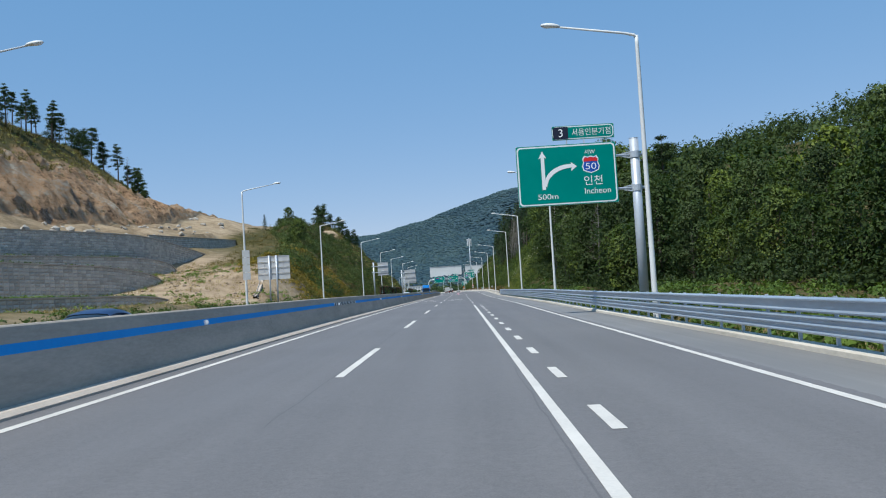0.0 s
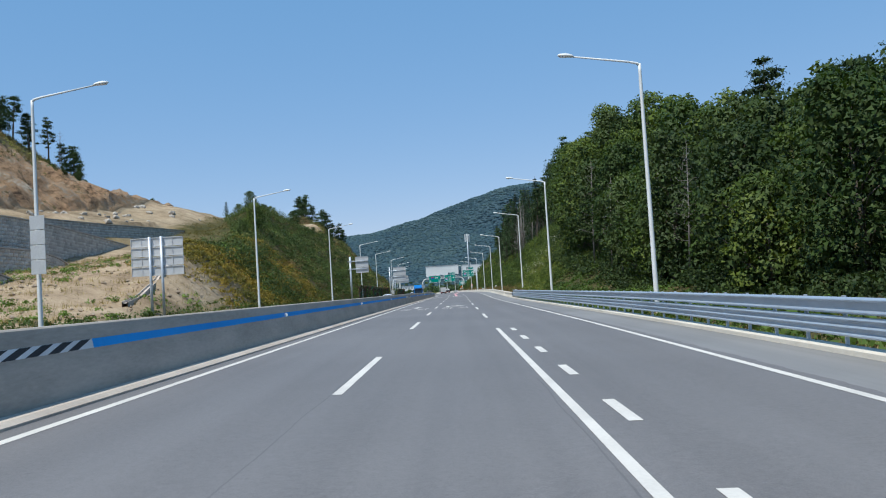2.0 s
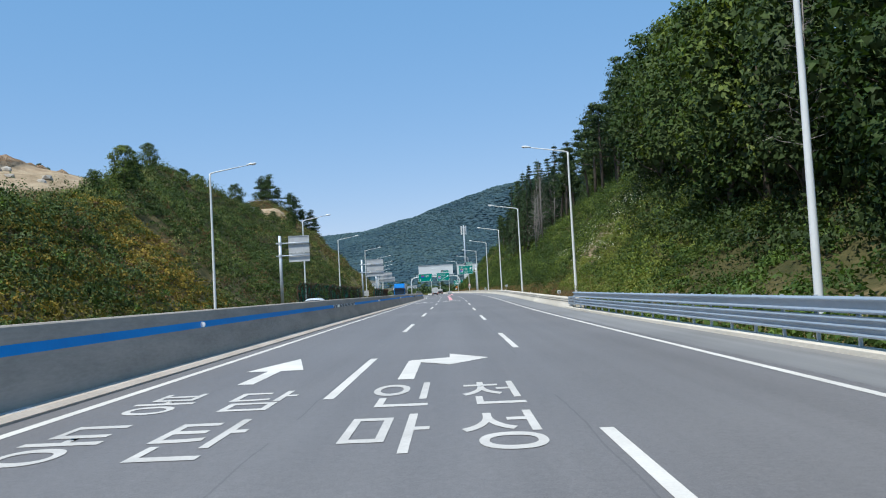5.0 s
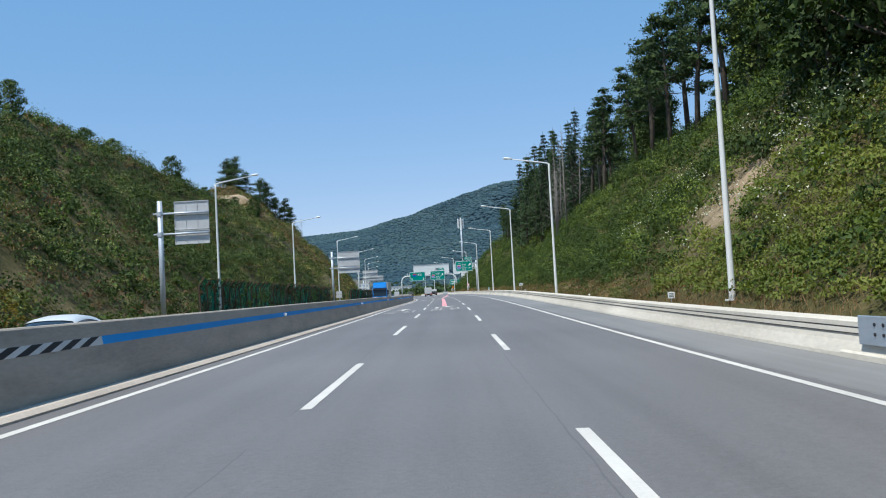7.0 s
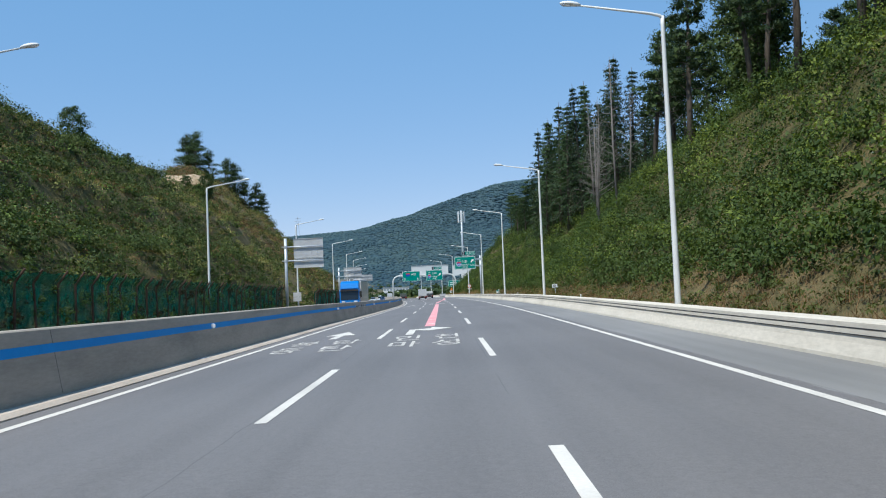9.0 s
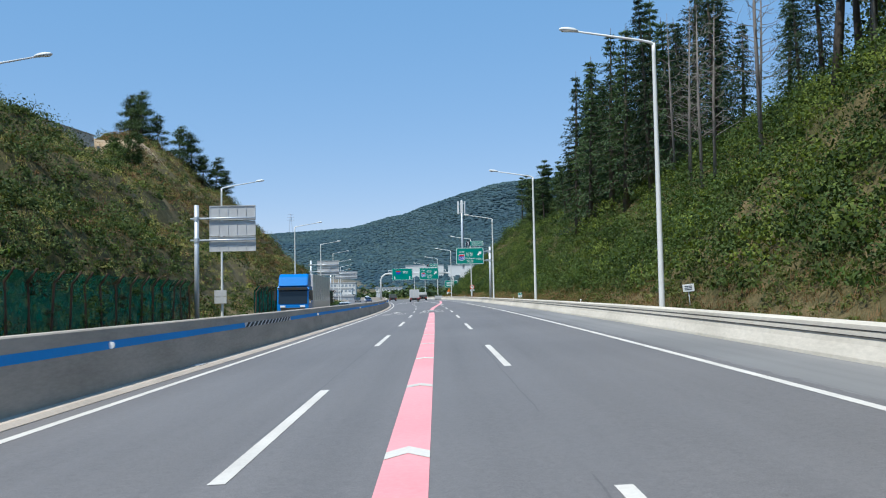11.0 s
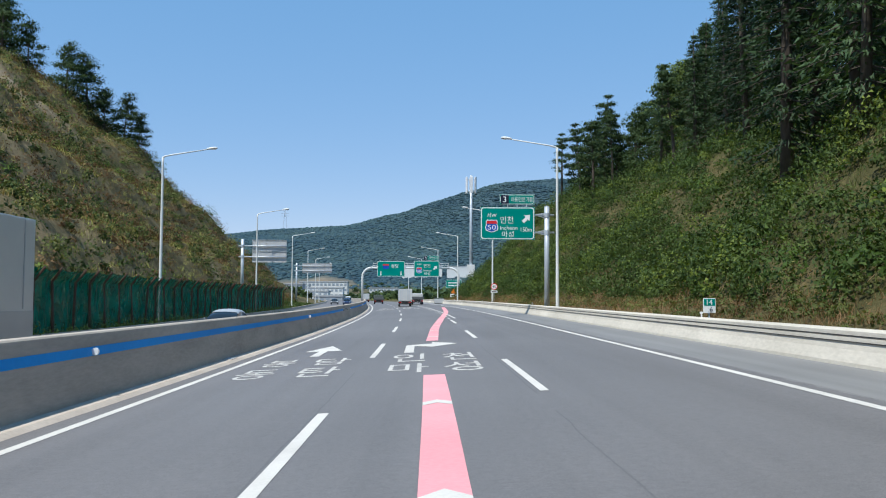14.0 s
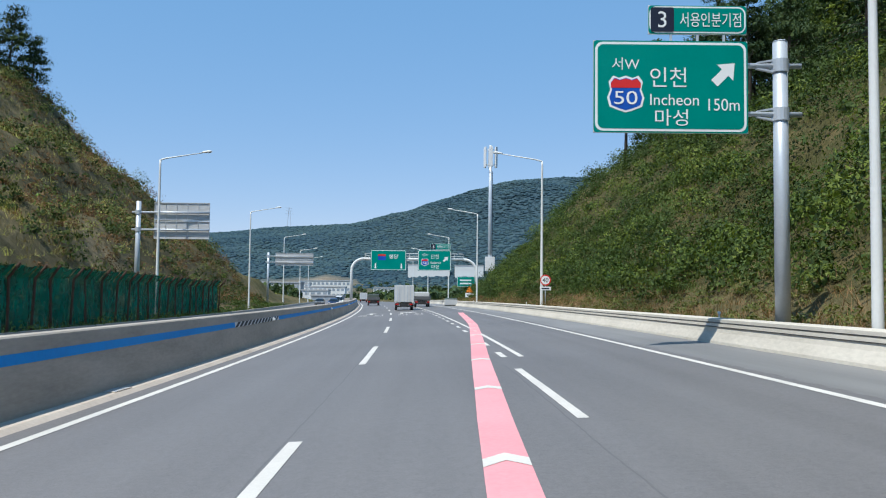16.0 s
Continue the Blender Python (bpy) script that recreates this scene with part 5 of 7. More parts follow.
def clumps(name, label, mat, xs, ys, radius, leaves, size, squash=0.65, aspect=0.6, rise=0.25, core=False, zs=None, up=0.3):
    zs = ground(xs, ys) if zs is None else zs
    n = len(xs)
    radius = np.broadcast_to(radius, (n,))
    c = np.repeat(np.stack([xs, ys, zs + radius * rise], 1), leaves, 0)
    r = np.repeat(radius, leaves)[:, None]
    d = unit(RNG.normal(size=(n * leaves, 3)))
    d[:, 2] = np.abs(d[:, 2]) - (0.3 if core else 0.12)
    turn = RNG.uniform(0, 6.3, (2, n))
    az = np.arctan2(d[:, 1], d[:, 0])
    lobes = 0.82 + 0.17 * np.sin(3 * az + np.repeat(turn[0], leaves)) + 0.13 * np.sin(5 * d[:, 2] + 2 * az + np.repeat(turn[1], leaves))
    tall = np.repeat(squash * RNG.uniform(0.7, 1.3, n), leaves)
    p = c + d * r * lobes[:, None] * np.stack([np.ones_like(tall), np.ones_like(tall), tall], 1) * (0.72 + 0.4 * RNG.rand(n * leaves)[:, None])
    nrm = unit(d + 0.5 * RNG.normal(size=(n * leaves, 3)) + np.array([0, 0, up]))
    v = leaf_cards(p, nrm, size * (0.6 + 0.8 * RNG.rand(n * leaves)), aspect)
    sh = unit(d + 0.3 * RNG.normal(size=(n * leaves, 3)) + np.array([0, 0, 0.15]))
    inner = None
    # inner cards get the dark colour that imitates shade within the bush
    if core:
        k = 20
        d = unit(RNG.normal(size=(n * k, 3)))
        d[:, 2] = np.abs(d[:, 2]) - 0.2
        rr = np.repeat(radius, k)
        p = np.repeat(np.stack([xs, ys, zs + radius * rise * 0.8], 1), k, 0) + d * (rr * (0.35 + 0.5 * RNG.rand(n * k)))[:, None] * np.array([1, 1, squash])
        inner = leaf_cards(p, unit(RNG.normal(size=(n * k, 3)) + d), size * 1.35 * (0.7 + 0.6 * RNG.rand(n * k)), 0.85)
    return tagged(leaves_object(name, v, mat, inner=inner, shade=sh), label, "plants", kind="stuff")


def blades(name, label, mat, xs, ys, height, leaves, width=0.06):
    zs = ground(xs, ys)
    n = len(xs)
    c = np.repeat(np.stack([xs, ys, zs], 1), leaves, 0)
    up = unit(RNG.normal(size=(n * leaves, 3)) * 0.4 + np.array([0, 0, 1.0]))
    h = np.repeat(np.broadcast_to(height, (n,)) * RNG.uniform(0.6, 1.2, n), leaves) * (0.5 + 0.7 * RNG.rand(n * leaves))
    p = c + RNG.normal(size=(n * leaves, 3)) * np.array([0.35, 0.35, 0.0]) + up * h[:, None] * 0.42
    nrm = unit(RNG.normal(size=(n * leaves, 3)) * np.array([1, 1, 0.15]))
    sh = unit(0.45 * RNG.normal(size=(n * leaves, 3)) + np.array([0, 0, 0.9]))
    return tagged(leaves_object(name, leaf_cards(p, nrm, h, width, up), mat, shade=sh), label, "plants", kind="stuff")


def scatter(n, y0, y1, a0, a1, side, keep):
    """Places beside the road: a is the distance out from the foot of the slope."""
    y = RNG.uniform(y0, y1, n)
    a = a0 + (a1 - a0) * RNG.rand(n)
    x = xd(y) - 20.9 - a if side < 0 else xd(y) + 12.6 + a
    k = keep(x, y, a)
    return x[k], y[k]


def patch(x, y, scale, lo, hi, seed=0.0):
    v = fbm(x + seed, y - seed, scale, 3)
    return (v > lo) & (v < hi)


def left_ok(x, y, a):
    return (a < crest(y) * 1.02 + 5) & (RNG.rand(len(x)) > sand_mask(x, y) * 0.93) & (rock_mask(x, y) < 0.2)


def right_ok(x, y, a):
    return RNG.rand(len(x)) > sand_mask(x, y) * 0.97


# far-side slope: creepers and bushes low down, browner scrub towards the north end
x, y = scatter(4000, 158, 330, 0.5, 34, -1, lambda x, y, a: left_ok(x, y, a) & (patch(x, y, 12, 0.42, 1.0) | (a < 6)))
clumps("slope_creepers", "dense green creepers and shrubs on the cut slope", SHRUB_DARK, x, y, RNG.uniform(0.5, 1.3, len(x)), 60, 0.19)
x, y = scatter(2300, 158, 335, 0.8, 34, -1, lambda x, y, a: left_ok(x, y, a) & (patch(x, y, 9, 0.43, 1.0, 77) | ((a > crest(y) * 0.85) & (RNG.rand(len(x)) < 0.5))))
clumps("slope_bushes", "rounded dark bushes on the cut slope", LEAF_C, x, y, 0.6 + 2.1 * RNG.rand(len(x)) ** 1.7, 85, 0.21, 0.95, 0.65, 0.4, True)
x, y = scatter(1500, 158, 470, 0.8, 44, -1, lambda x, y, a: left_ok(x, y, a) & patch(x, y, 11, 0.48, 1.0, 40))
k = RNG.rand(len(x)) < 1.0 - 0.65 * sstep(310, 350, y)
x, y = x[k], y[k]
clumps("slope_shrubs", "light green shrubs on the cut slope", SHRUB, x, y, 0.5 + 1.3 * RNG.rand(len(x)) ** 1.5, 56, 0.24, 0.9, 0.65, 0.4, True)
x, y = scatter(3800, 285, 485, -1.5, 46, -1, lambda x, y, a: left_ok(x, y, a) & patch(x, y, 9, 0.43, 1.0, 90) & (RNG.rand(len(x)) < 1 - 0.45 * sstep(320, 345, y)))
clumps("slope_scrub", "dark olive scrub on the dry slope", OLIVE, x, y, 0.5 + 1.6 * RNG.rand(len(x)) ** 1.5, 56, 0.22, 0.95, 0.65, 0.4, True)
x, y = scatter(14000, 160, 485, -1.5, 46, -1, lambda x, y, a: left_ok(x, y, a) & patch(x, y, 16, 0.0, 0.62, 20) & (RNG.rand(len(x)) < 0.3 + 0.7 * sstep(220, 330, y)))
blades("dry_grass", "tall dry straw-coloured grass on the slope", DRY, x, y, 0.6, 18, 0.07)
x, y = scatter(8500, 170, 485, -1.5, 46, -1, lambda x, y, a: left_ok(x, y, a) & (RNG.rand(len(x)) < 0.4 + 0.6 * sstep(325, 360, y)) & patch(x, y, 10, 0.5 - 0.1 * sstep(280, 330, y) - 0.1 * sstep(325, 350, y), 1.0, 140))
clumps("brown_scrub", "low brown scrub on the dry slope", BROWN, x, y, 0.4 + 1.3 * RNG.rand(len(x)) ** 1.5, 42, 0.2, 0.9)
x, y = scatter(13000, 270, 450, -1.0, 46, -1, lambda x, y, a: left_ok(x, y, a) & patch(x, y, 15, 0.38, 1.0, 260) & (RNG.rand(len(x)) < sstep(270, 320, y) * (1 - 0.6 * sstep(330, 360, y))))
blades("slope_meadow", "soft yellow-green grass on the far slope", MEADOW, x, y, 0.55, 20, 0.06)
x, y = scatter(5200, 132, 214, 0.5, 22, -1, lambda x, y, a: left_ok(x, y, a) & (patch(x, y, 12, 0.46, 1.0, 5) | (y < 160)))
clumps("golden_weeds", "golden yellow weeds on the low embankment", GOLD, x, y, RNG.uniform(0.4, 1.0, len(x)), 28, 0.24)
x, y = scatter(1500, 60, 160, 0.5, 38, -1, lambda x, y, a: patch(x, y, 7, 0.56, 1.0, 33))
clumps("embankment_weeds", "scattered weeds on bare sandy earth", SHRUB, x, y, RNG.uniform(0.3, 0.75, len(x)), 30, 0.2)
x, y = scatter(2200, 60, 175, 0.3, 40, -1, lambda x, y, a: patch(x, y, 9, 0.42, 1.0, 12))
blades("embankment_grass", "thin dry grass on sandy earth", DRY, x, y, 0.6, 14, 0.07)
y = RNG.uniform(-20, 500, 2400)
x = xd(y) - 18.6 - RNG.uniform(-1.8, 3.6, len(y))
clumps("verge_weeds", "green weeds along the far verge", SHRUB_DARK, x, y, RNG.uniform(0.35, 0.95, len(x)), 30, 0.22)
# grass and bushes above the rock face and on the plateau behind the crest
y = RNG.uniform(60, 340, 1000)
x = -96 - RNG.uniform(-2, 16, len(y))
clumps("hilltop_scrub", "low scrub above the rock face", MEADOW, x, y, RNG.uniform(0.3, 0.8, len(x)), 30, 0.22)
y = RNG.uniform(60, 340, 2400)
x = -95 - RNG.uniform(-2, 20, len(y))
blades("hilltop_grass", "pale dry grass above the rock face", DRY, x, y, 1.1, 18, 0.12)
y = RNG.uniform(150, 330, 1300)
x = xd(y) - 20.9 - crest(y) - RNG.uniform(2, 16, len(y))
blades("plateau_grass", "dry grass on the bench behind the crest", DRY, x, y, 0.8, 12, 0.08)
y = RNG.uniform(62, 150, 900)
i = RNG.randint(0, 3, len(y))
y = np.minimum(y, np.array([WALLS[k][-1][1] - 6 for k in i]))
x = np.array([wall_at(int(k), yy)[0] for k, yy in zip(i, y)]) - RNG.uniform(0.6, 2.2, len(y))
tops = np.array([float(wall_at(int(k), yy)[1]) for k, yy in zip(i, y)])
clumps("terrace_weeds", "green weeds on the wall terraces", SHRUB, x, y, RNG.uniform(0.25, 0.7, len(x)), 20, 0.24, zs=tops - 0.05)

# near-side slope
x, y = scatter(2600, 150, 520, 0.4, 26, 1, lambda x, y, a: right_ok(x, y, a) & (patch(x, y, 13, 0.36, 1.0) | (a > 12)))
clumps("slope_shrubs", "dense green shrubs on the cut slope", SHRUB, x, y, RNG.uniform(0.4, 1.2, len(x)), 76, 0.14)
x, y = scatter(2300, 150, 500, 1.2, 24, 1, lambda x, y, a: right_ok(x, y, a) & patch(x, y, 9, 0.36, 1.0, 61))
clumps("slope_bushes", "rounded green bushes on the cut slope", LEAF_A, x, y, 0.7 + 1.9 * RNG.rand(len(x)) ** 1.5, 140, 0.15, 1.0, 0.65, 0.35, True)
x, y = scatter(260, 280, 480, 0.8, 12, 1, right_ok)
clumps("tall_shrubs", "tall yellow-green shrubs standing out of the slope", SHRUB, x, y, 1.0 + 1.2 * RNG.rand(len(x)), 220, 0.16, 0.85, 0.65, 0.25, True)
x, y = scatter(330, 185, 500, 1.0, 16, 1, right_ok)
clumps("tall_shrubs", "tall rounded green shrubs standing out of the slope", LEAF_B, x, y, 1.2 + 1.1 * RNG.rand(len(x)), 260, 0.17, 0.85, 0.65, 0.25, True)
x, y = scatter(420, 185, 470, 1.0, 40, -1, left_ok)
clumps("tall_shrubs", "tall rounded olive shrubs standing out of the far slope", OLIVE, x, y, 1.1 + 1.2 * RNG.rand(len(x)), 170, 0.2, 0.85, 0.65, 0.25, True)
x, y = scatter(750, 150, 430, 1.0, 20, 1, lambda x, y, a: right_ok(x, y, a) & patch(x, y, 9, 0.46, 1.0, 161))
clumps("slope_bushes", "light green bushes on the cut slope", LEAF_B, x, y, 0.6 + 1.4 * RNG.rand(len(x)) ** 1.5, 130, 0.15, 1.0, 0.7, 0.4, True)
x, y = scatter(1700, 205, 500, 0.4, 8, 1, lambda x, y, a: right_ok(x, y, a) & (RNG.rand(len(x)) < 0.95 - 0.06 * a))
clumps("foot_bushes", "dense green bushes down to the foot of the slope", SHRUB_DARK, x, y, 0.5 + 1.1 * RNG.rand(len(x)) ** 1.4, 135, 0.14, 1.0, 0.7, 0.45, True)
x, y = scatter(2400, 196, 500, -0.8, 2.0, 1, right_ok)
clumps("verge_weeds", "low weeds at the foot of the slope", OLIVE, x, y, RNG.uniform(0.2, 0.5, len(x)), 50, 0.11)
x, y = scatter(12000, 176, 500, -1.1, 4, 1, lambda x, y, a: right_ok(x, y, a) & (RNG.rand(len(x)) < np.exp(-np.maximum(a, 0) / 1.1)))
blades("verge_grass", "dry brown grass at the foot of the slope", BROWN, x, y, 0.38, 18, 0.05)
x, y = scatter(7000, 200, 500, 1, 26, 1, lambda x, y, a: right_ok(x, y, a) & (patch(x, y, 12, 0.0, 0.52, 71) | (RNG.rand(len(x)) < 0.3)))
blades("slope_grass", "soft green grass between the shrubs", OLIVE, x, y, 0.6, 26, 0.05)
x, y = scatter(1100, 158, 200, 0.0, 8, 1, right_ok)
clumps("climbing_weeds", "bright yellow-green weeds behind the barrier", WEED_YELLOW, x, y, RNG.uniform(0.4, 0.9, len(x)), 75, 0.13)
x, y = scatter(90, 184, 225, 2, 9, 1, lambda x, y, a: patch(x, y, 6, 0.56, 1.0, 15))
clumps("flowering_bushes", "pale blossom on the slope bushes", BLOSSOM, x, y, RNG.uniform(0.8, 1.5, len(x)), 24, 0.11, 0.8, 0.8, 0.6)
x, y = scatter(760, 206, 465, 9, 26, 1, lambda x, y, a: right_ok(x, y, a) & (RNG.rand(len(x)) < sstep(8, 14, a)))
clumps("wood_undergrowth", "broad-leaved undergrowth beneath the conifers", LEAF_A, x, y, 1.0 + 1.4 * RNG.rand(len(x)), 110, 0.21, 1.0, 0.7, 0.4, True)
# verge behind the guardrail and the edge of the wood
y = RNG.uniform(-25, 172, 2200)
e = np.array([wood_edge(v) for v in y])
x = xd(y) + 10.9 + RNG.rand(len(y)) ** 1.6 * (e - 9.5)
clumps("verge_weeds", "green weeds and brambles behind the guardrail", SHRUB, x, y, RNG.uniform(0.35, 0.95, len(x)), 34, 0.21)
y = RNG.uniform(-25, 172, 2400)
x = xd(y) + 10.3 + RNG.rand(len(y)) ** 1.4 * 4
blades("verge_grass", "yellowing grass behind the guardrail", DRY, x, y, 0.4, 20, 0.05)
y = RNG.uniform(-25, 205, 950)
e = np.array([wood_edge(v) for v in y])
x = e + RNG.uniform(-3.5, 5, len(y))
clumps("wood_undergrowth", "dense undergrowth at the edge of the wood", LEAF_C, x, y, RNG.uniform(0.8, 2.0, len(x)), 100, 0.22, 1.0, 0.7, 0.4, True)
# tree crowns on the far mountain: a closed canopy of rounded crowns
def crown_canopy():
    cell = 7.0
    gx, gy = np.meshgrid(np.arange(-980, 980, cell), np.arange(1290, 2310, cell))
    x = (gx + RNG.uniform(-0.48, 0.48, gx.shape) * cell).ravel()
    y = (gy + RNG.uniform(-0.48, 0.48, gx.shape) * cell).ravel()
    k = (np.abs(x) < 0.42 * y) & (sand_mask(x, y) < 0.35) & (RNG.rand(len(x)) > 0.05)
    x, y = x[k], y[k]
    n = len(x)
    r = cell * (0.5 + 0.45 * RNG.rand(n) ** 1.5)
    z = ground(x, y) + r * RNG.uniform(-0.15, 0.05, n)
    ico = np.array([(1, 0, 0), (0, 1, 0), (-1, 0, 0), (0, -1, 0), (0, 0, 1.0), (0, 0, -1)], float)
    tri = np.array([(0, 1, 4), (1, 2, 4), (2, 3, 4), (3, 0, 4), (1, 0, 5), (2, 1, 5), (3, 2, 5), (0, 3, 5)])
    off = ico[None] * r[:, None, None] * RNG.uniform(0.75, 1.25, (n, 6, 1)) * np.array([1, 1, 0.42])
    v = np.stack([x, y, z], 1)[:, None] + off
    f = (np.arange(n)[:, None, None] * 6 + tri[None]).reshape(-1, 3)
    m, nt, b = material("far_canopy_hazed", 0.95, 0, 0.05)
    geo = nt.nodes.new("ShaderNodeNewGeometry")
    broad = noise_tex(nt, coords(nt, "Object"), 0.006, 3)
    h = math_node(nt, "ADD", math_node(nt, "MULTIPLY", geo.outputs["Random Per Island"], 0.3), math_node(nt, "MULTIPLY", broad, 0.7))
    # crown greens shifted to blue, aerial haze painted into the colour
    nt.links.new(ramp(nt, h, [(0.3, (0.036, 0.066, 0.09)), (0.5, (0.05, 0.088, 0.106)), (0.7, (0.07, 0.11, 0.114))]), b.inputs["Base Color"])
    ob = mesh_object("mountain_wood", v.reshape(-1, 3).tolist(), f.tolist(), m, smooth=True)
    tagged(ob, "closed wood canopy on the far mountain, blue haze painted in", "wood", kind="stuff")


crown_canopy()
# trees and bushes in the valley before the mountain
y = RNG.uniform(610, 1330, 1900)
x = RNG.uniform(-0.3, 0.16, len(y)) * y
k = np.abs(x - xd(y) + 4) > 17
x, y = x[k], y[k]
k = patch(x, y, 60, 0.44, 1.0, 9)
clumps("valley_trees", "mixed green trees in the valley before the mountain", VALLEY, x[k], y[k], RNG.uniform(2.0, 4.5, k.sum()), 26, 1.6, 1.1, 0.8, 0.5, True)
k = ~k
blades("valley_meadow", "pale green meadow grass in the valley", WEED_YELLOW, np.repeat(x[k], 3) + RNG.uniform(-9, 9, 3 * k.sum()), np.repeat(y[k], 3) + RNG.uniform(-9, 9, 3 * k.sum()), 1.2, 8, 0.8)
# tree crowns on the hill behind the front rows of the wood
y = RNG.uniform(-25, 450, 800)
x = xd(y) + np.where(y < 205, np.array([wood_edge(v) for v in y]) + 26, 52) + RNG.uniform(0, 50, len(y))
clumps("wood_canopy", "closed canopy of the wood on the hill", LEAF_C, x, y, RNG.uniform(2.6, 4.2, len(x)), 90, 0.6, 1.2, 0.7, 1.3, True)


# ---- writing and arrows on the road ----
def road_text(body, u0, u1, y0, y1):
    """Painted lettering, stretched along the lane."""
    c = bpy.data.curves.new("road_lettering", "FONT")
    c.body, c.size = body, 1.0
    c.offset = 0.004
    tmp = new("road_lettering", c)
    bpy.context.view_layer.update()
    me = bpy.data.meshes.new_from_object(tmp.evaluated_get(bpy.context.evaluated_depsgraph_get()))
    bpy.data.objects.remove(tmp)
    co = np.array([v.co[:] for v in me.vertices])
    lo, hi = co.min(0), co.max(0)
    for v in me.vertices:
        v.co = on_road(u0 + (v.co.x - lo[0]) / (hi[0] - lo[0]) * (u1 - u0), y0 + (v.co.y - lo[1]) / (hi[1] - lo[1]) * (y1 - y0), 0.007)
    me.materials.clear()
    me.materials.append(PAINT_WORN)
    return tagged(new("road_lettering", me), "large white painted lettering on the lane", "road marking", "lane lettering", "structure")


def road_shape(name, pts, label):
    bm = bmesh.new()
    bm.faces.new([bm.verts.new(on_road(u, y, 0.007)) for u, y in pts])
    bmesh.ops.triangulate(bm, faces=bm.faces)
    ob = part(name, bm, PAINT)
    return tagged(ob, label, "road marking", "lane arrows", "structure")


for y0 in (119.2, 222.3, 320.4, 420.5):
    for body, u0, u1, a, b in (("마", 1.1, 2.08, 0.0, 2.8), ("성", 2.45, 3.35, 0.0, 2.75), ("인", 1.08, 2.0, 3.6, 6.7), ("천", 2.5, 3.38, 3.5, 6.4), ("동", -2.62, -1.7, 0.1, 2.8), ("탄", -1.1, -0.12, 0.1, 2.9), ("봉", -2.58, -1.66, 3.8, 6.3), ("담", -1.12, -0.14, 3.8, 6.2)):
        road_text(body, u0 - 0.45, u1 - 0.45, y0 + a, y0 + b)
    turn = [(0.9, 7.4), (1.2, 7.4), (1.2, 11.1), (1.83, 11.4), (1.83, 10.2), (2.75, 11.8), (1.84, 13.45), (1.84, 12.25), (0.97, 11.8), (0.9, 11.55)]
    road_shape("lane_arrow", [(u, y0 + v) for u, v in turn], "white painted right-turn arrow on the lane")
    ahead = [(-2.08, 7.6), (-1.78, 7.6), (-1.78, 10.3), (-1.31, 10.35), (-1.94, 13.7), (-2.56, 10.38), (-2.07, 10.3)]
    road_shape("lane_arrow", [(u, y0 + v) for u, v in ahead], "white painted straight-ahead arrow on the lane")

# drain grates in the kerb strip
for k in range(12):
    y = 20 + 34 * k + RNG.uniform(-4, 4)
    g = thing("drain_grate", "rusty iron drain grate beside the median kerb", "drain", on_road(-4.46, y, 0.09), group="drain grates")
    bm = bmesh.new()
    box(bm, -0.13, 0.13, -0.45, 0.45, -0.02, 0.004)
    part("frame", bm, KERB, g)
    for j in range(7):
        bm = bmesh.new()
        box(bm, -0.11, 0.11, -0.4 + 0.12 * j, -0.34 + 0.12 * j, 0.004, 0.008)
        part("bar", bm, STEEL, g)


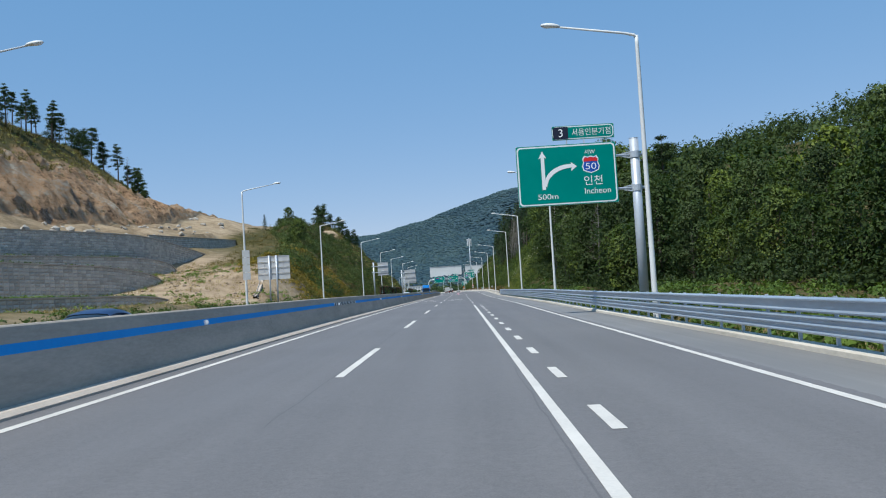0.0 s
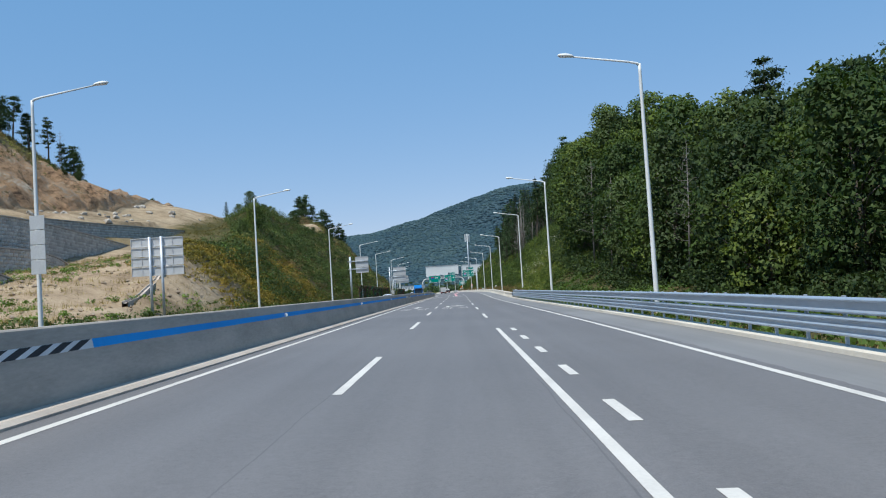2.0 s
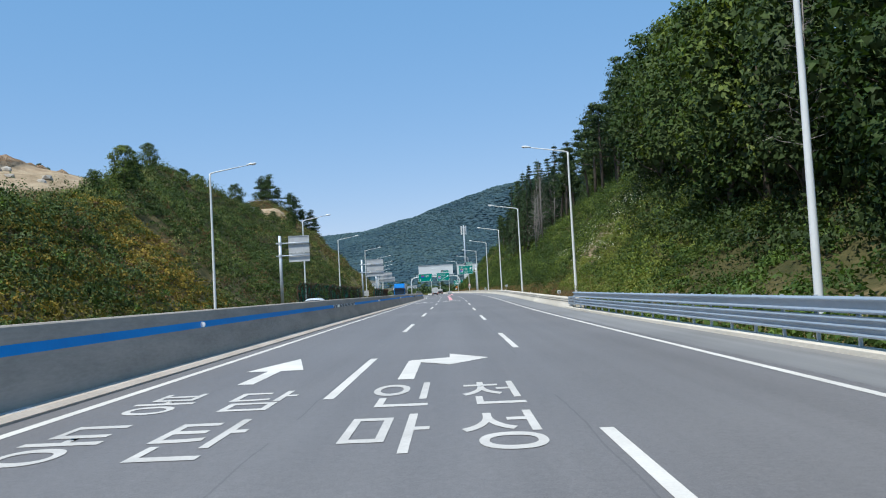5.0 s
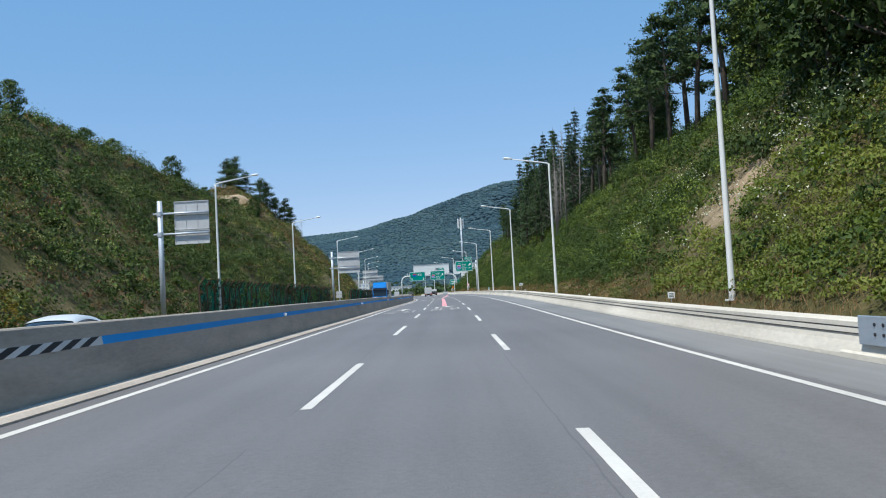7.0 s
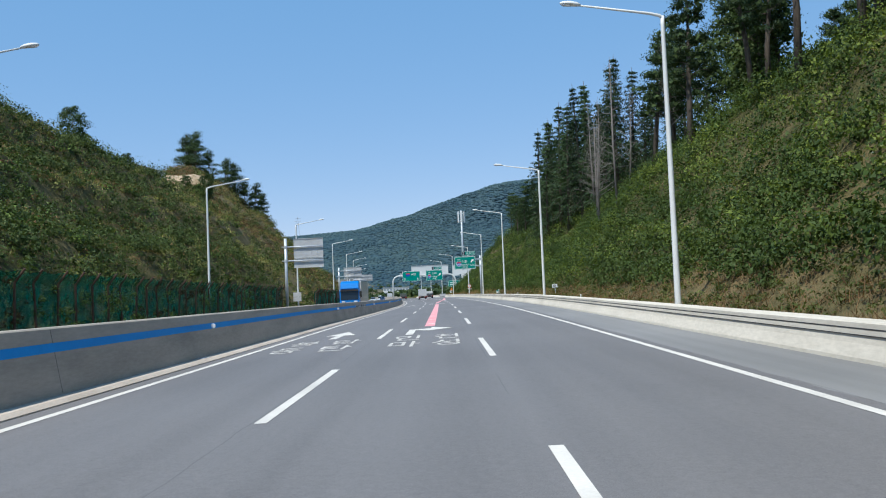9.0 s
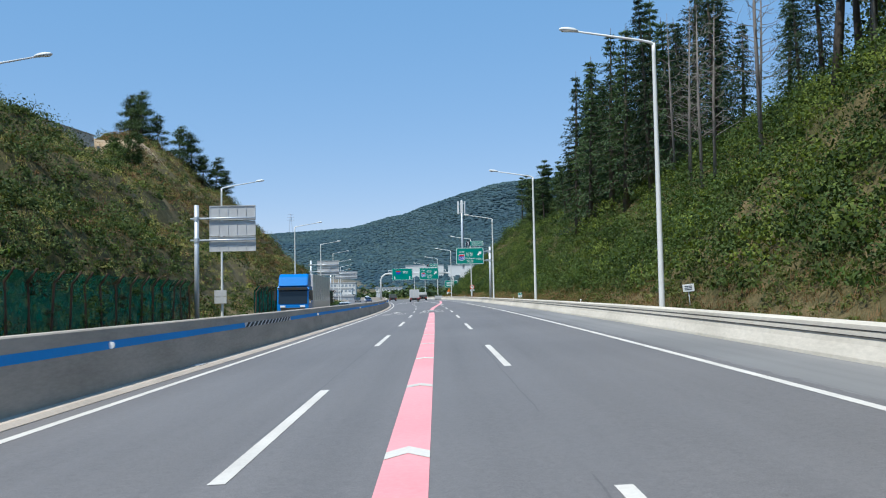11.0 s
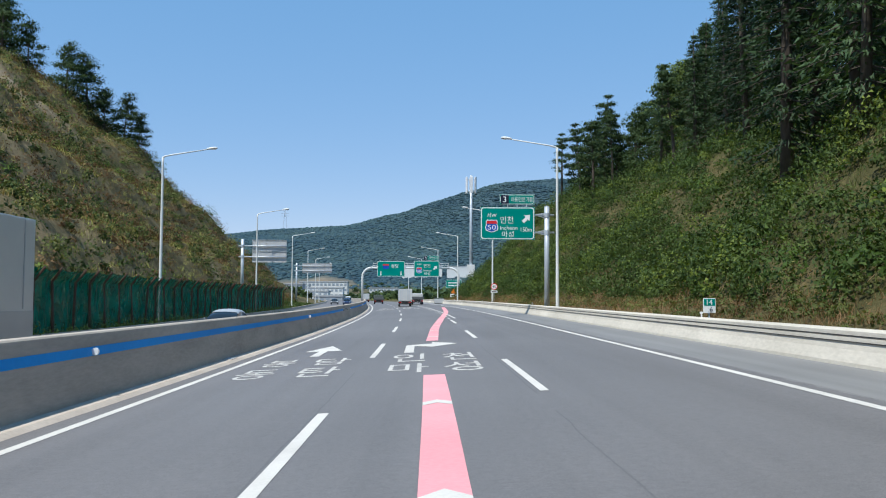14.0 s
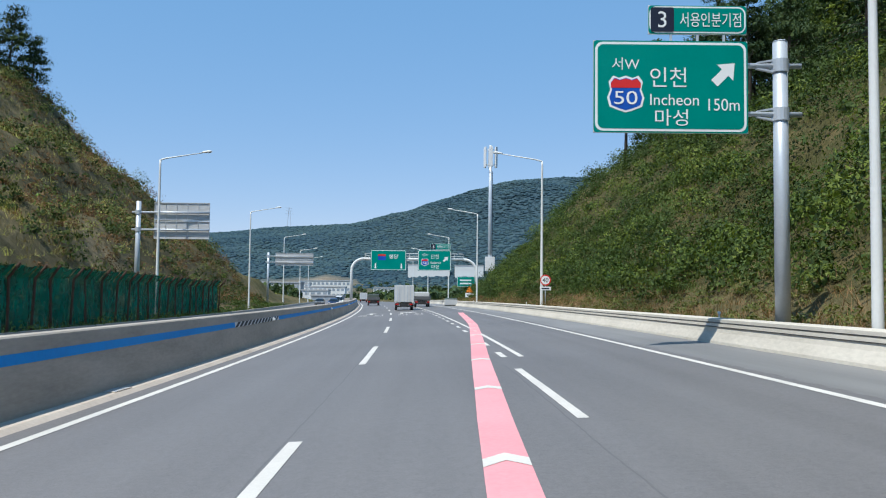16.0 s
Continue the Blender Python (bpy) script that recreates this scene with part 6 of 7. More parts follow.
# ---- retaining walls of split blocks ----
def block_wall(i, drop, diamond):
    """Rows of split blocks along the wall's plan; each block has a faceted face."""
    w = thing("retaining_wall", "terraced retaining wall of rough grey concrete blocks", "wall", kind="structure")
    pts = np.array(WALLS[i], float)
    seg = np.hypot(np.diff(pts[:, 0]), np.diff(pts[:, 1]))
    run = np.concatenate([[0], np.cumsum(seg)])
    ss = np.linspace(0, run[-1], int(run[-1] / 0.75) + 1)
    k = np.hanning(15)[1:-1]
    k = k / k.sum()
    px, py, pz = (np.convolve(np.pad(np.interp(ss, run, pts[:, j]), 6, mode="reflect", reflect_type="odd"), k, mode="valid") for j in range(3))
    bh = 0.45
    verts, faces = [], []
    rows = int(drop / bh)
    for r in range(rows):
        for m in range(len(ss) - 1):
            h = 0.5 if (r % 2 and diamond) else 0.0
            a = np.array([px[m], py[m]]) * (1 - h) + np.array([px[m + 1], py[m + 1]]) * h
            e = np.array([px[m + 1], py[m + 1]])
            b = e if m + 2 > len(ss) - 1 else e * (1 - h) + np.array([px[m + 2], py[m + 2]]) * h
            d = (b - a) / max(np.hypot(*(b - a)), 1e-6)
            out = np.array([d[1], -d[0]])
            z1 = (pz[m] + pz[m + 1]) / 2 - r * bh - 0.02
            z0 = z1 - bh + 0.035
            a, b = a + d * 0.02 + out * 0.03 * r, b - d * 0.02 + out * 0.03 * r
            c = (a + b) / 2 + out * (0.13 + RNG.uniform(-0.03, 0.03))
            n = len(verts)
            verts += [(a[0], a[1], z0), (b[0], b[1], z0), (b[0], b[1], z1), (a[0], a[1], z1), (c[0], c[1], (z0 + z1) / 2)]
            ra, rb2 = a - out * 0.3, b - out * 0.3
            verts += [(ra[0], ra[1], z0), (rb2[0], rb2[1], z0), (rb2[0], rb2[1], z1), (ra[0], ra[1], z1)]
            faces += [(n, n + 1, n + 4), (n + 1, n + 2, n + 4), (n + 2, n + 3, n + 4), (n + 3, n, n + 4), (n + 3, n + 2, n + 7, n + 8), (n, n + 3, n + 8, n + 5), (n + 1, n + 6, n + 7, n + 2)]
    ob = mesh_object("block", verts, faces, BLOCK, w, "rough split-faced grey blocks")
    tagged(ob, kind="stuff")
    verts, faces = [], []
    for m in range(len(ss)):
        d = np.array([px[min(m + 1, len(ss) - 1)] - px[max(m - 1, 0)], py[min(m + 1, len(ss) - 1)] - py[max(m - 1, 0)]])
        d = d / np.hypot(*d)
        out = np.array([d[1], -d[0]])
        for o, z in ((0.14, 0.0), (0.14, 0.16), (-0.45, 0.16), (-0.45, 0.0), (-0.12, -0.05), (0.03 * rows - 0.15, -drop)):
            verts.append((px[m] + out[0] * o, py[m] + out[1] * o, pz[m] + z))
    for m in range(len(ss) - 1):
        a, b = 6 * m, 6 * m + 6
        faces += [(a, a + 1, b + 1, b), (a + 1, a + 2, b + 2, b + 1), (a + 2, a + 3, b + 3, b + 2), (a, b, b + 3, a + 3), (a + 4, b + 4, b + 5, a + 5)]
    mesh_object("coping", verts, faces, CONCRETE, w, "pale coping and core")
    return w


block_wall(0, 3.5, False)
block_wall(1, 5.6, False)
block_wall(2, 3.6, True)
block_wall(3, 5.0, True)
block_wall(4, 3.6, False)
block_wall(5, 6.3, False)
# loose boulders on the bench above the walls
ROCK = two_scale("boulder", (0.27, 0.24, 0.2), (0.58, 0.53, 0.46), 0.8, 6, 0.95, bstr=0.6, bdist=0.05)
vs, fs = [], []
for k in range(210):
    y = RNG.choice([RNG.uniform(118, 149), RNG.uniform(160, 270)], p=[0.72, 0.28])
    x = float(wall_at(3, min(y, 192))[0]) - (RNG.uniform(2.0, 6) if y < 150 else RNG.uniform(8, 26))
    r = RNG.uniform(0.25, 0.95) ** 1.3
    z = float(ground(x, y)) + r * (0.25 + (0.7 if y < 150 and k % 3 == 0 else 0))
    b0 = bmesh.new()
    bmesh.ops.create_icosphere(b0, subdivisions=1, radius=r)
    n = len(vs)
    b0.verts.index_update()
    for v in b0.verts:
        q = v.co * RNG.uniform(0.65, 1.25)
        vs.append((x + q.x, y + q.y * 1.3, z + q.z * 0.7))
    fs += [tuple(n + v.index for v in f.verts) for f in b0.faces]
    b0.free()
tagged(mesh_object("boulders", vs, fs, ROCK), "pale broken boulders heaped on the bench", "rocks", kind="stuff")
# stones on the earth bank
STONE = two_scale("bank_stone", (0.16, 0.12, 0.085), (0.42, 0.34, 0.25), 0.5, 5, 0.95)
vs, fs = [], []
OCT = [(1, 0, 0), (0, 1, 0), (-1, 0, 0), (0, -1, 0), (0, 0, 1), (0, 0, -1)]
for k in range(1500):
    y = RNG.uniform(96, 168)
    x = -24.5 - RNG.rand() * 31
    if float(sand_mask(np.array(x), np.array(y))) < 0.3:
        continue
    r = 0.05 + 0.26 * RNG.rand() ** 4
    z = float(ground(x, y)) + 0.3 * r
    n = len(vs)
    vs += [(x + r * (p[0] + RNG.uniform(-0.3, 0.3)), y + r * (p[1] + RNG.uniform(-0.3, 0.3)), z + r * 0.7 * p[2]) for p in OCT]
    fs += [(n + i, n + (i + 1) % 4, n + 4) for i in range(4)] + [(n + (i + 1) % 4, n + i, n + 5) for i in range(4)]
tagged(mesh_object("rubble", vs, fs, STONE), "loose stones scattered over the sandy bank", "rocks", kind="stuff")
# concrete drain channel that runs down the bank
A, B = Vector((-31.4, 143.5, 6.35)), Vector((-26.2, 112.0, 1.5))
verts, faces = [], []
run = [A.lerp(B, k / 30) for k in range(31)]
bed = np.convolve(np.pad([float(ground(p.x, p.y)) for p in run], 5, mode="edge"), np.ones(11) / 11, mode="valid") + 0.12
for p, z in zip(run, bed.tolist()):
    for o, dz in ((-0.26, -0.9), (-0.26, 0.14), (-0.19, 0.14), (-0.17, -0.02), (0.17, -0.02), (0.19, 0.1), (0.26, 0.1), (0.26, -0.9)):
        verts.append((p.x + o, p.y - o * 0.17, z + dz))
for k in range(30):
    for j in range(7):
        a = 8 * k + j
        faces.append((a, a + 1, a + 9, a + 8))
tagged(mesh_object("drain_channel", verts, faces, KERB), "pale concrete drain channel down the earth bank", "drain", kind="structure")


# ---- green mesh fence ----
def net_material(name, lo, hi):
    m, nt, b = material(name, 0.8, 0, 0.2)
    v = coords(nt, "Object")
    nt.links.new(ramp(nt, noise_tex(nt, v, 0.9, 4), [(0.35, (0.0, 0.13, 0.085)), (0.65, (0.01, 0.24, 0.16))]), b.inputs["Base Color"])
    a = ramp(nt, noise_tex(nt, coords(nt, "Object", (1, 1, 0.5)), 2.2, 4), [(0.3, (lo,)), (0.62, (hi,))])
    nt.links.new(a, b.inputs["Alpha"])
    return m


NET, NET_TORN = net_material("green_net", 0.5, 0.82), net_material("green_net_torn", 0.25, 0.72)
POST_RUST = two_scale("fence_post_brown", (0.06, 0.035, 0.025), (0.14, 0.085, 0.06), 2, 16, 0.8)


def net_fence(y0, y1, u, spacing, h, label, net):
    f = thing("net_fence", label, "fence", kind="structure")
    ys = np.arange(y0, y1, spacing)
    bm = bmesh.new()
    tube(bm, [(0, 0, -0.2), (0, 0, h - 0.62), (0.1, 0, h - 0.5), (0.5, 0, h + 0.05)], 0.07, 6)
    me = bpy.data.meshes.new("post")
    bm.to_mesh(me)
    bm.free()
    me.materials.append(POST_RUST)
    for y in ys:
        x = float(xd(y)) + u
        o = new("post", me)
        o.parent = f
        o.matrix_basis = pose(x, y, float(ground(x, y)), RNG.uniform(-2, 2), RNG.uniform(-3, 3), 0)
    for a, b in zip(ys, ys[1:]):
        verts, faces = [], []
        cols = 5
        for k in range(cols):
            y = a + (b - a) * k / (cols - 1)
            x = float(xd(y)) + u - 0.12
            z = float(ground(x, y))
            sag = 0.12 * math.sin(math.pi * k / (cols - 1)) * RNG.uniform(0.3, 1.3)
            for zz in (0.15, h * 0.5, h - 0.55, h - 0.03):
                bulge = 0.05 * math.sin(zz * 2.1 + k) + RNG.uniform(-0.02, 0.02)
                verts.append((x + bulge + max(0, zz - h + 0.55) * 0.85, y, z + zz - (sag if zz > 1 else 0)))
        for k in range(cols - 1):
            for j in range(3):
                p = k * 4 + j
                faces.append((p, p + 4, p + 5, p + 1))
        n = len(verts)
        verts += [(v[0] - 0.012, v[1], v[2]) for v in verts]
        faces += [tuple(n + q for q in fc[::-1]) for fc in faces]
        mesh_object("net", verts, faces, net, f, "dark green netting")
    return f


net_fence(226, 311, -18.2, 2.4, 3.7, "torn green netting fence on bent posts overgrown with vines", NET_TORN)
y = RNG.uniform(226, 311, 420)
x = xd(y) - 18.2 - RNG.uniform(-0.1, 0.5, len(y))
z = ground(x, y) + 3.6 * RNG.rand(len(y)) ** 0.8
k = patch(x, y, 7, 0.44, 1.0, 3)
clumps("fence_vines", "withered vines hanging on the netting fence", BROWN, x[k], y[k], RNG.uniform(0.2, 0.5, k.sum()), 60, 0.13, 1.2, 0.5, 0.0, zs=z[k] - 0.2)
clumps("fence_creepers", "green creepers grown through the netting fence", SHRUB_DARK, x[~k], y[~k], RNG.uniform(0.25, 0.6, (~k).sum()), 60, 0.14, 1.1, 0.6, 0.0, zs=z[~k] - 0.9)
net_fence(329, 428, -16.5, 2.4, 3.6, "dark green netting fence on bent brown posts", NET)
y = RNG.uniform(329, 430, 420)
x = xd(y) - 16.1 + RNG.uniform(-0.25, 0.35, len(y))
clumps("fence_weeds", "dark weeds growing along the foot of the netting fence", SHRUB_DARK, x, y, 0.4 + 0.7 * RNG.rand(len(y)) ** 1.5, 60, 0.12, 1.0, 0.7, 0.3)


# ---- small roadside signs ----
def small_sign(name, label, x, y, z0, w, h, post, build):
    s = thing(name, label, "road sign", (x, y, 0))
    g = float(ground(x, y))
    bm = bmesh.new()
    tube(bm, [(0, 0.05, g - 0.3), (0, 0.05, z0 + h)], post, 8)
    part("post", bm, STEEL, s, smooth=True)
    build(s, z0, w, h)
    return s


def km_face(s, z0, w, h):
    bm = bmesh.new()
    box(bm, -w / 2, w / 2, -0.01, 0.02, z0, z0 + h, 0.008)
    p = part("plate", bm, SIGN_WHITE, s)
    flat("upper_field", rounded(-w / 2 + 0.02, w / 2 - 0.02, z0 + h * 0.5, z0 + h - 0.02, 0.02), GREEN_SIGN, p, -0.018)
    text_mesh("numerals", "14", SIGN_WHITE, p, 0, z0 + h * 0.74, h * 0.34, 0, -0.026)
    text_mesh("numerals", ".6", SIGN_NAVY, p, 0.03, z0 + h * 0.26, h * 0.32, 0, -0.026)


small_sign("kilometre_post", "small green and white kilometre sign on the verge", 7.95, 330, 2.75, 0.42, 0.5, 0.025, km_face)


def plain_face(s, z0, w, h):
    bm = bmesh.new()
    box(bm, -w / 2, w / 2, -0.01, 0.02, z0, z0 + h, 0.008)
    p = part("plate", bm, SIGN_WHITE, s)
    for k in range(3):
        flat("text_bar", [(-w * 0.35, z0 + h * (0.25 + 0.22 * k)), (w * 0.3, z0 + h * (0.25 + 0.22 * k)), (w * 0.3, z0 + h * (0.33 + 0.22 * k)), (-w * 0.35, z0 + h * (0.33 + 0.22 * k))], SIGN_NAVY, p, -0.018)


small_sign("notice_sign", "small white notice on a thin post on the slope", 11.95, 278, 3.1, 0.34, 0.3, 0.02, plain_face)
small_sign("kilometre_post", "small white marker sign behind the guardrail", 11.5, 151, 1.2, 0.4, 0.45, 0.02, plain_face)
tilted = small_sign("notice_sign", "small white notice on a leaning thin post at the verge", 9.88, 272.5, 3.0, 0.46, 0.3, 0.02, plain_face)
tilted.rotation_euler = (0, radians(-5), 0)
small_sign("notice_sign", "small pale notice behind the concrete barrier", 9.4, 192, 1.7, 0.3, 0.28, 0.02, plain_face)


def speed_face(s, z0, w, h):
    for r, m, d in ((0.42, SIGN_RED, -0.02), (0.33, SIGN_WHITE, -0.028)):
        flat("disc", [(r * math.cos(a), z0 + h - 0.42 + r * math.sin(a)) for a in (2 * math.pi * k / 24 for k in range(24))], m, s, d, depth=0.02)
    text_mesh("numerals", "40", SIGN_NAVY, s, 0, z0 + h - 0.42, 0.34, 0.44, -0.036)
    bm = bmesh.new()
    box(bm, -0.42, 0.42, -0.01, 0.02, z0, z0 + 0.28, 0.01)
    p = part("plate", bm, SIGN_WHITE, s)
    flat("text_bar", [(-0.3, z0 + 0.09), (0.3, z0 + 0.09), (0.3, z0 + 0.19), (-0.3, z0 + 0.19)], SIGN_NAVY, p, -0.02)


small_sign("speed_limit_sign", "round red-rimmed speed limit sign on a lamp post", 5.75, 411, 4.0, 0.84, 1.2, 0.04, speed_face)


def board_back(x, y, z0, w, h, n, name="sign_board", label="small grey board seen from behind on a lamp post"):
    s = thing(name, label, "road sign", (x, y, 0))
    for k in range(n):
        bm = bmesh.new()
        box(bm, -w / 2, w / 2, -0.02, 0.02, z0 + h * k / n + 0.02, z0 + h * (k + 1) / n - 0.02, 0.01)
        part("plate", bm, ALU, s)
    bm = bmesh.new()
    box(bm, -0.03, 0.03, 0.02, 0.22, z0 + 0.1, z0 + h - 0.1)
    part("bracket", bm, STEEL, s)


board_back(-20.45, 317.6, 2.75, 1.1, 1.25, 2)
board_back(-21.2, 87.6, 4.2, 0.75, 3.0, 4)

# white caps along the tops of the barriers
for k in range(8):
    y = 205 + 41.0 * k
    d = thing("delineator", "small white delineator post on the barrier", "delineator", on_road(10.25, y, 0.69), group="barrier delineators")
    bm = bmesh.new()
    box(bm, -0.02, 0.02, -0.02, 0.02, 0.0, 0.1, 0.005)
    part("stem", bm, WHITE, d)
    bm = bmesh.new()
    tube(bm, [(0, -0.02, 0.13), (0, 0.02, 0.13)], 0.045, 10)
    part("disc", bm, REFL, d)


# ---- gantry over the carriageway ----
def gantry():
    y = 490.0
    xl, xr, zt = -17.6, 3.15, 9.85
    g = thing("sign_gantry", "pale steel arch gantry with two green signs", "gantry", (0, y, 0))
    for x, s in ((xl, 1), (xr, -1)):
        pts = [(x, 0, float(ground(x, y)) - 0.2), (x, 0, zt - 2.0)]
        for k in range(1, 7):
            a = radians(90 * k / 6)
            pts.append((x + s * 2.0 * (1 - math.cos(a)), 0, zt - 2.0 + 2.0 * math.sin(a)))
        bm = bmesh.new()
        tube(bm, pts, 0.24, 12)
        part("post", bm, LAMP_PAINT, g, smooth=True)
    bm = bmesh.new()
    tube(bm, [(xl + 2.0, 0, zt), (xr - 2.0, 0, zt)], 0.22, 12)
    part("beam", bm, LAMP_PAINT, g, smooth=True)
    for z in (zt + 0.5, zt + 0.95):
        bm = bmesh.new()
        tube(bm, [(xl + 2.2, 0.2, z), (xr - 2.2, 0.2, z)], 0.04, 8)
        part("handrail", bm, LAMP_PAINT, g)
    for k in range(12):
        x = xl + 2.2 + (xr - xl - 4.4) * k / 11
        bm = bmesh.new()
        box(bm, x - 0.03, x + 0.03, 0.17, 0.23, zt + 0.15, zt + 0.98)
        part("baluster", bm, LAMP_PAINT, g)
    p = sign_panel(g, -14.4, -8.5, 7.96, 11.3, -0.5)
    flat("route_shield", rounded(-13.2, -11.9, 9.6, 10.6, 0.2), SIGN_BLUE, p, -0.53)
    flat("shield_cap", rounded(-13.2, -11.9, 10.3, 10.6, 0.08), SIGN_RED, p, -0.54)
    text_mesh("lettering", "봉담", SIGN_WHITE, p, -10.6, 10.25, 0.75, 1.5, -0.53)
    for x in (-13.6, -9.3):
        flat("down_arrow", shape(ARROW_UP, x, 8.65, 0.2, 180), SIGN_WHITE, p, -0.53)
    p = sign_panel(g, -6.55, -1.05, 7.96, 11.37, -0.5)
    shield(p, -5.4, 9.35, 1.25, -0.5, "50")
    text_mesh("lettering", "서W", SIGN_WHITE, p, -5.4, 10.6, 0.5, 1.0, -0.53)
    text_mesh("lettering", "인천", SIGN_WHITE, p, -3.75, 10.3, 0.7, 1.35, -0.53)
    text_mesh("lettering", "Incheon", SIGN_WHITE, p, -3.6, 9.3, 0.42, 1.7, -0.53)
    text_mesh("lettering", "마성", SIGN_WHITE, p, -3.7, 8.6, 0.6, 1.2, -0.53)
    flat("exit_arrow", shape(EXIT_ARROW, -1.95, 9.9, 0.28, -45), SIGN_WHITE, p, -0.53)
    exit_tab(g, -4.5, -1.15, 11.5, 12.5)


gantry()


def antenna_tower():
    x, y = 6.5, 512.0
    z = float(ground(x, y))
    t = thing("antenna_mast", "tall steel mobile antenna mast with white panels", "mast", (x, y, 0))
    bm = bmesh.new()
    tube(bm, [(0, 0, z - 0.3), (0, 0, 20), (0, 0, 33)], [0.42, 0.36, 0.3], 12)
    part("mast", bm, STEEL, t, smooth=True)
    for k in range(6):
        a = 2 * math.pi * k / 6
        bm = bmesh.new()
        box(bm, -0.35, 0.35, 1.15, 1.35, 28.7, 32.6, 0.05)
        p = part("antenna_panel", bm, WHITE, t)
        p.rotation_euler = (0, 0, a)
    for zz in (29.2, 32.0):
        bm = bmesh.new()
        tube(bm, [(1.1 * math.cos(2 * math.pi * k / 12), 1.1 * math.sin(2 * math.pi * k / 12), zz) for k in range(13)], 0.05, 6, False)
        part("ring", bm, STEEL, t)
    bm = bmesh.new()
    box(bm, -0.9, 0.9, -0.7, 0.7, z + 5.5, z + 8.2, 0.05)
    part("equipment_box", bm, WHITE, t)
    bm = bmesh.new()
    tube(bm, [(0.45, 0, z), (0.42, 0, 28)], 0.05, 6)
    part("cable_tray", bm, BLACK, t)


antenna_tower()

# ---- vehicles ----
TYRE = two_scale("tyre", (0.015, 0.015, 0.015), (0.035, 0.035, 0.035), 3, 30, 0.85)
GLASS_DARK, _, gb = material("vehicle_glass", 0.06, 0.0, 0.6)
gb.inputs["Base Color"].default_value = (0.012, 0.018, 0.025, 1)
TAIL_RED, _, gb = material("tail_lamp_red", 0.25, 0, 0.5)
gb.inputs["Base Color"].default_value = (0.45, 0.01, 0.01, 1)
CHASSIS = two_scale("chassis_dark", (0.02, 0.02, 0.022), (0.05, 0.05, 0.05), 3, 18, 0.7)


def car_paint(name, c):
    m = two_scale(name, tuple(v * 0.9 for v in c), c, 1.5, 40, 0.28, 0.15, 0.6, 0.01)
    return m


P_WHITE, P_BLUE, P_TRUCK_BLUE = car_paint("paint_white", (0.75, 0.76, 0.77)), car_paint("paint_dark_blue", (0.02, 0.04, 0.12)), car_paint("paint_sky_blue", (0.01, 0.2, 0.62))
P_GREY, P_OLIVE, P_SILVER, P_BOX = car_paint("paint_grey", (0.12, 0.125, 0.13)), car_paint("paint_olive", (0.11, 0.13, 0.11)), car_paint("paint_silver", (0.5, 0.51, 0.52)), car_paint("box_white", (0.68, 0.68, 0.66))


def wheel(parent, x, y, r, w):
    bm = bmesh.new()
    tube(bm, [(x - w / 2, y, r), (x - w / 2 + 0.03, y, r), (x + w / 2 - 0.03, y, r), (x + w / 2, y, r)], [r * 0.9, r, r, r * 0.9], 18)
    t = part("wheel", bm, TYRE, parent, smooth=False)
    bm = bmesh.new()
    tube(bm, [(x - w / 2 - 0.012, y, r), (x + w / 2 + 0.012, y, r)], r * 0.56, 14)
    part("rim", bm, STEEL, t)


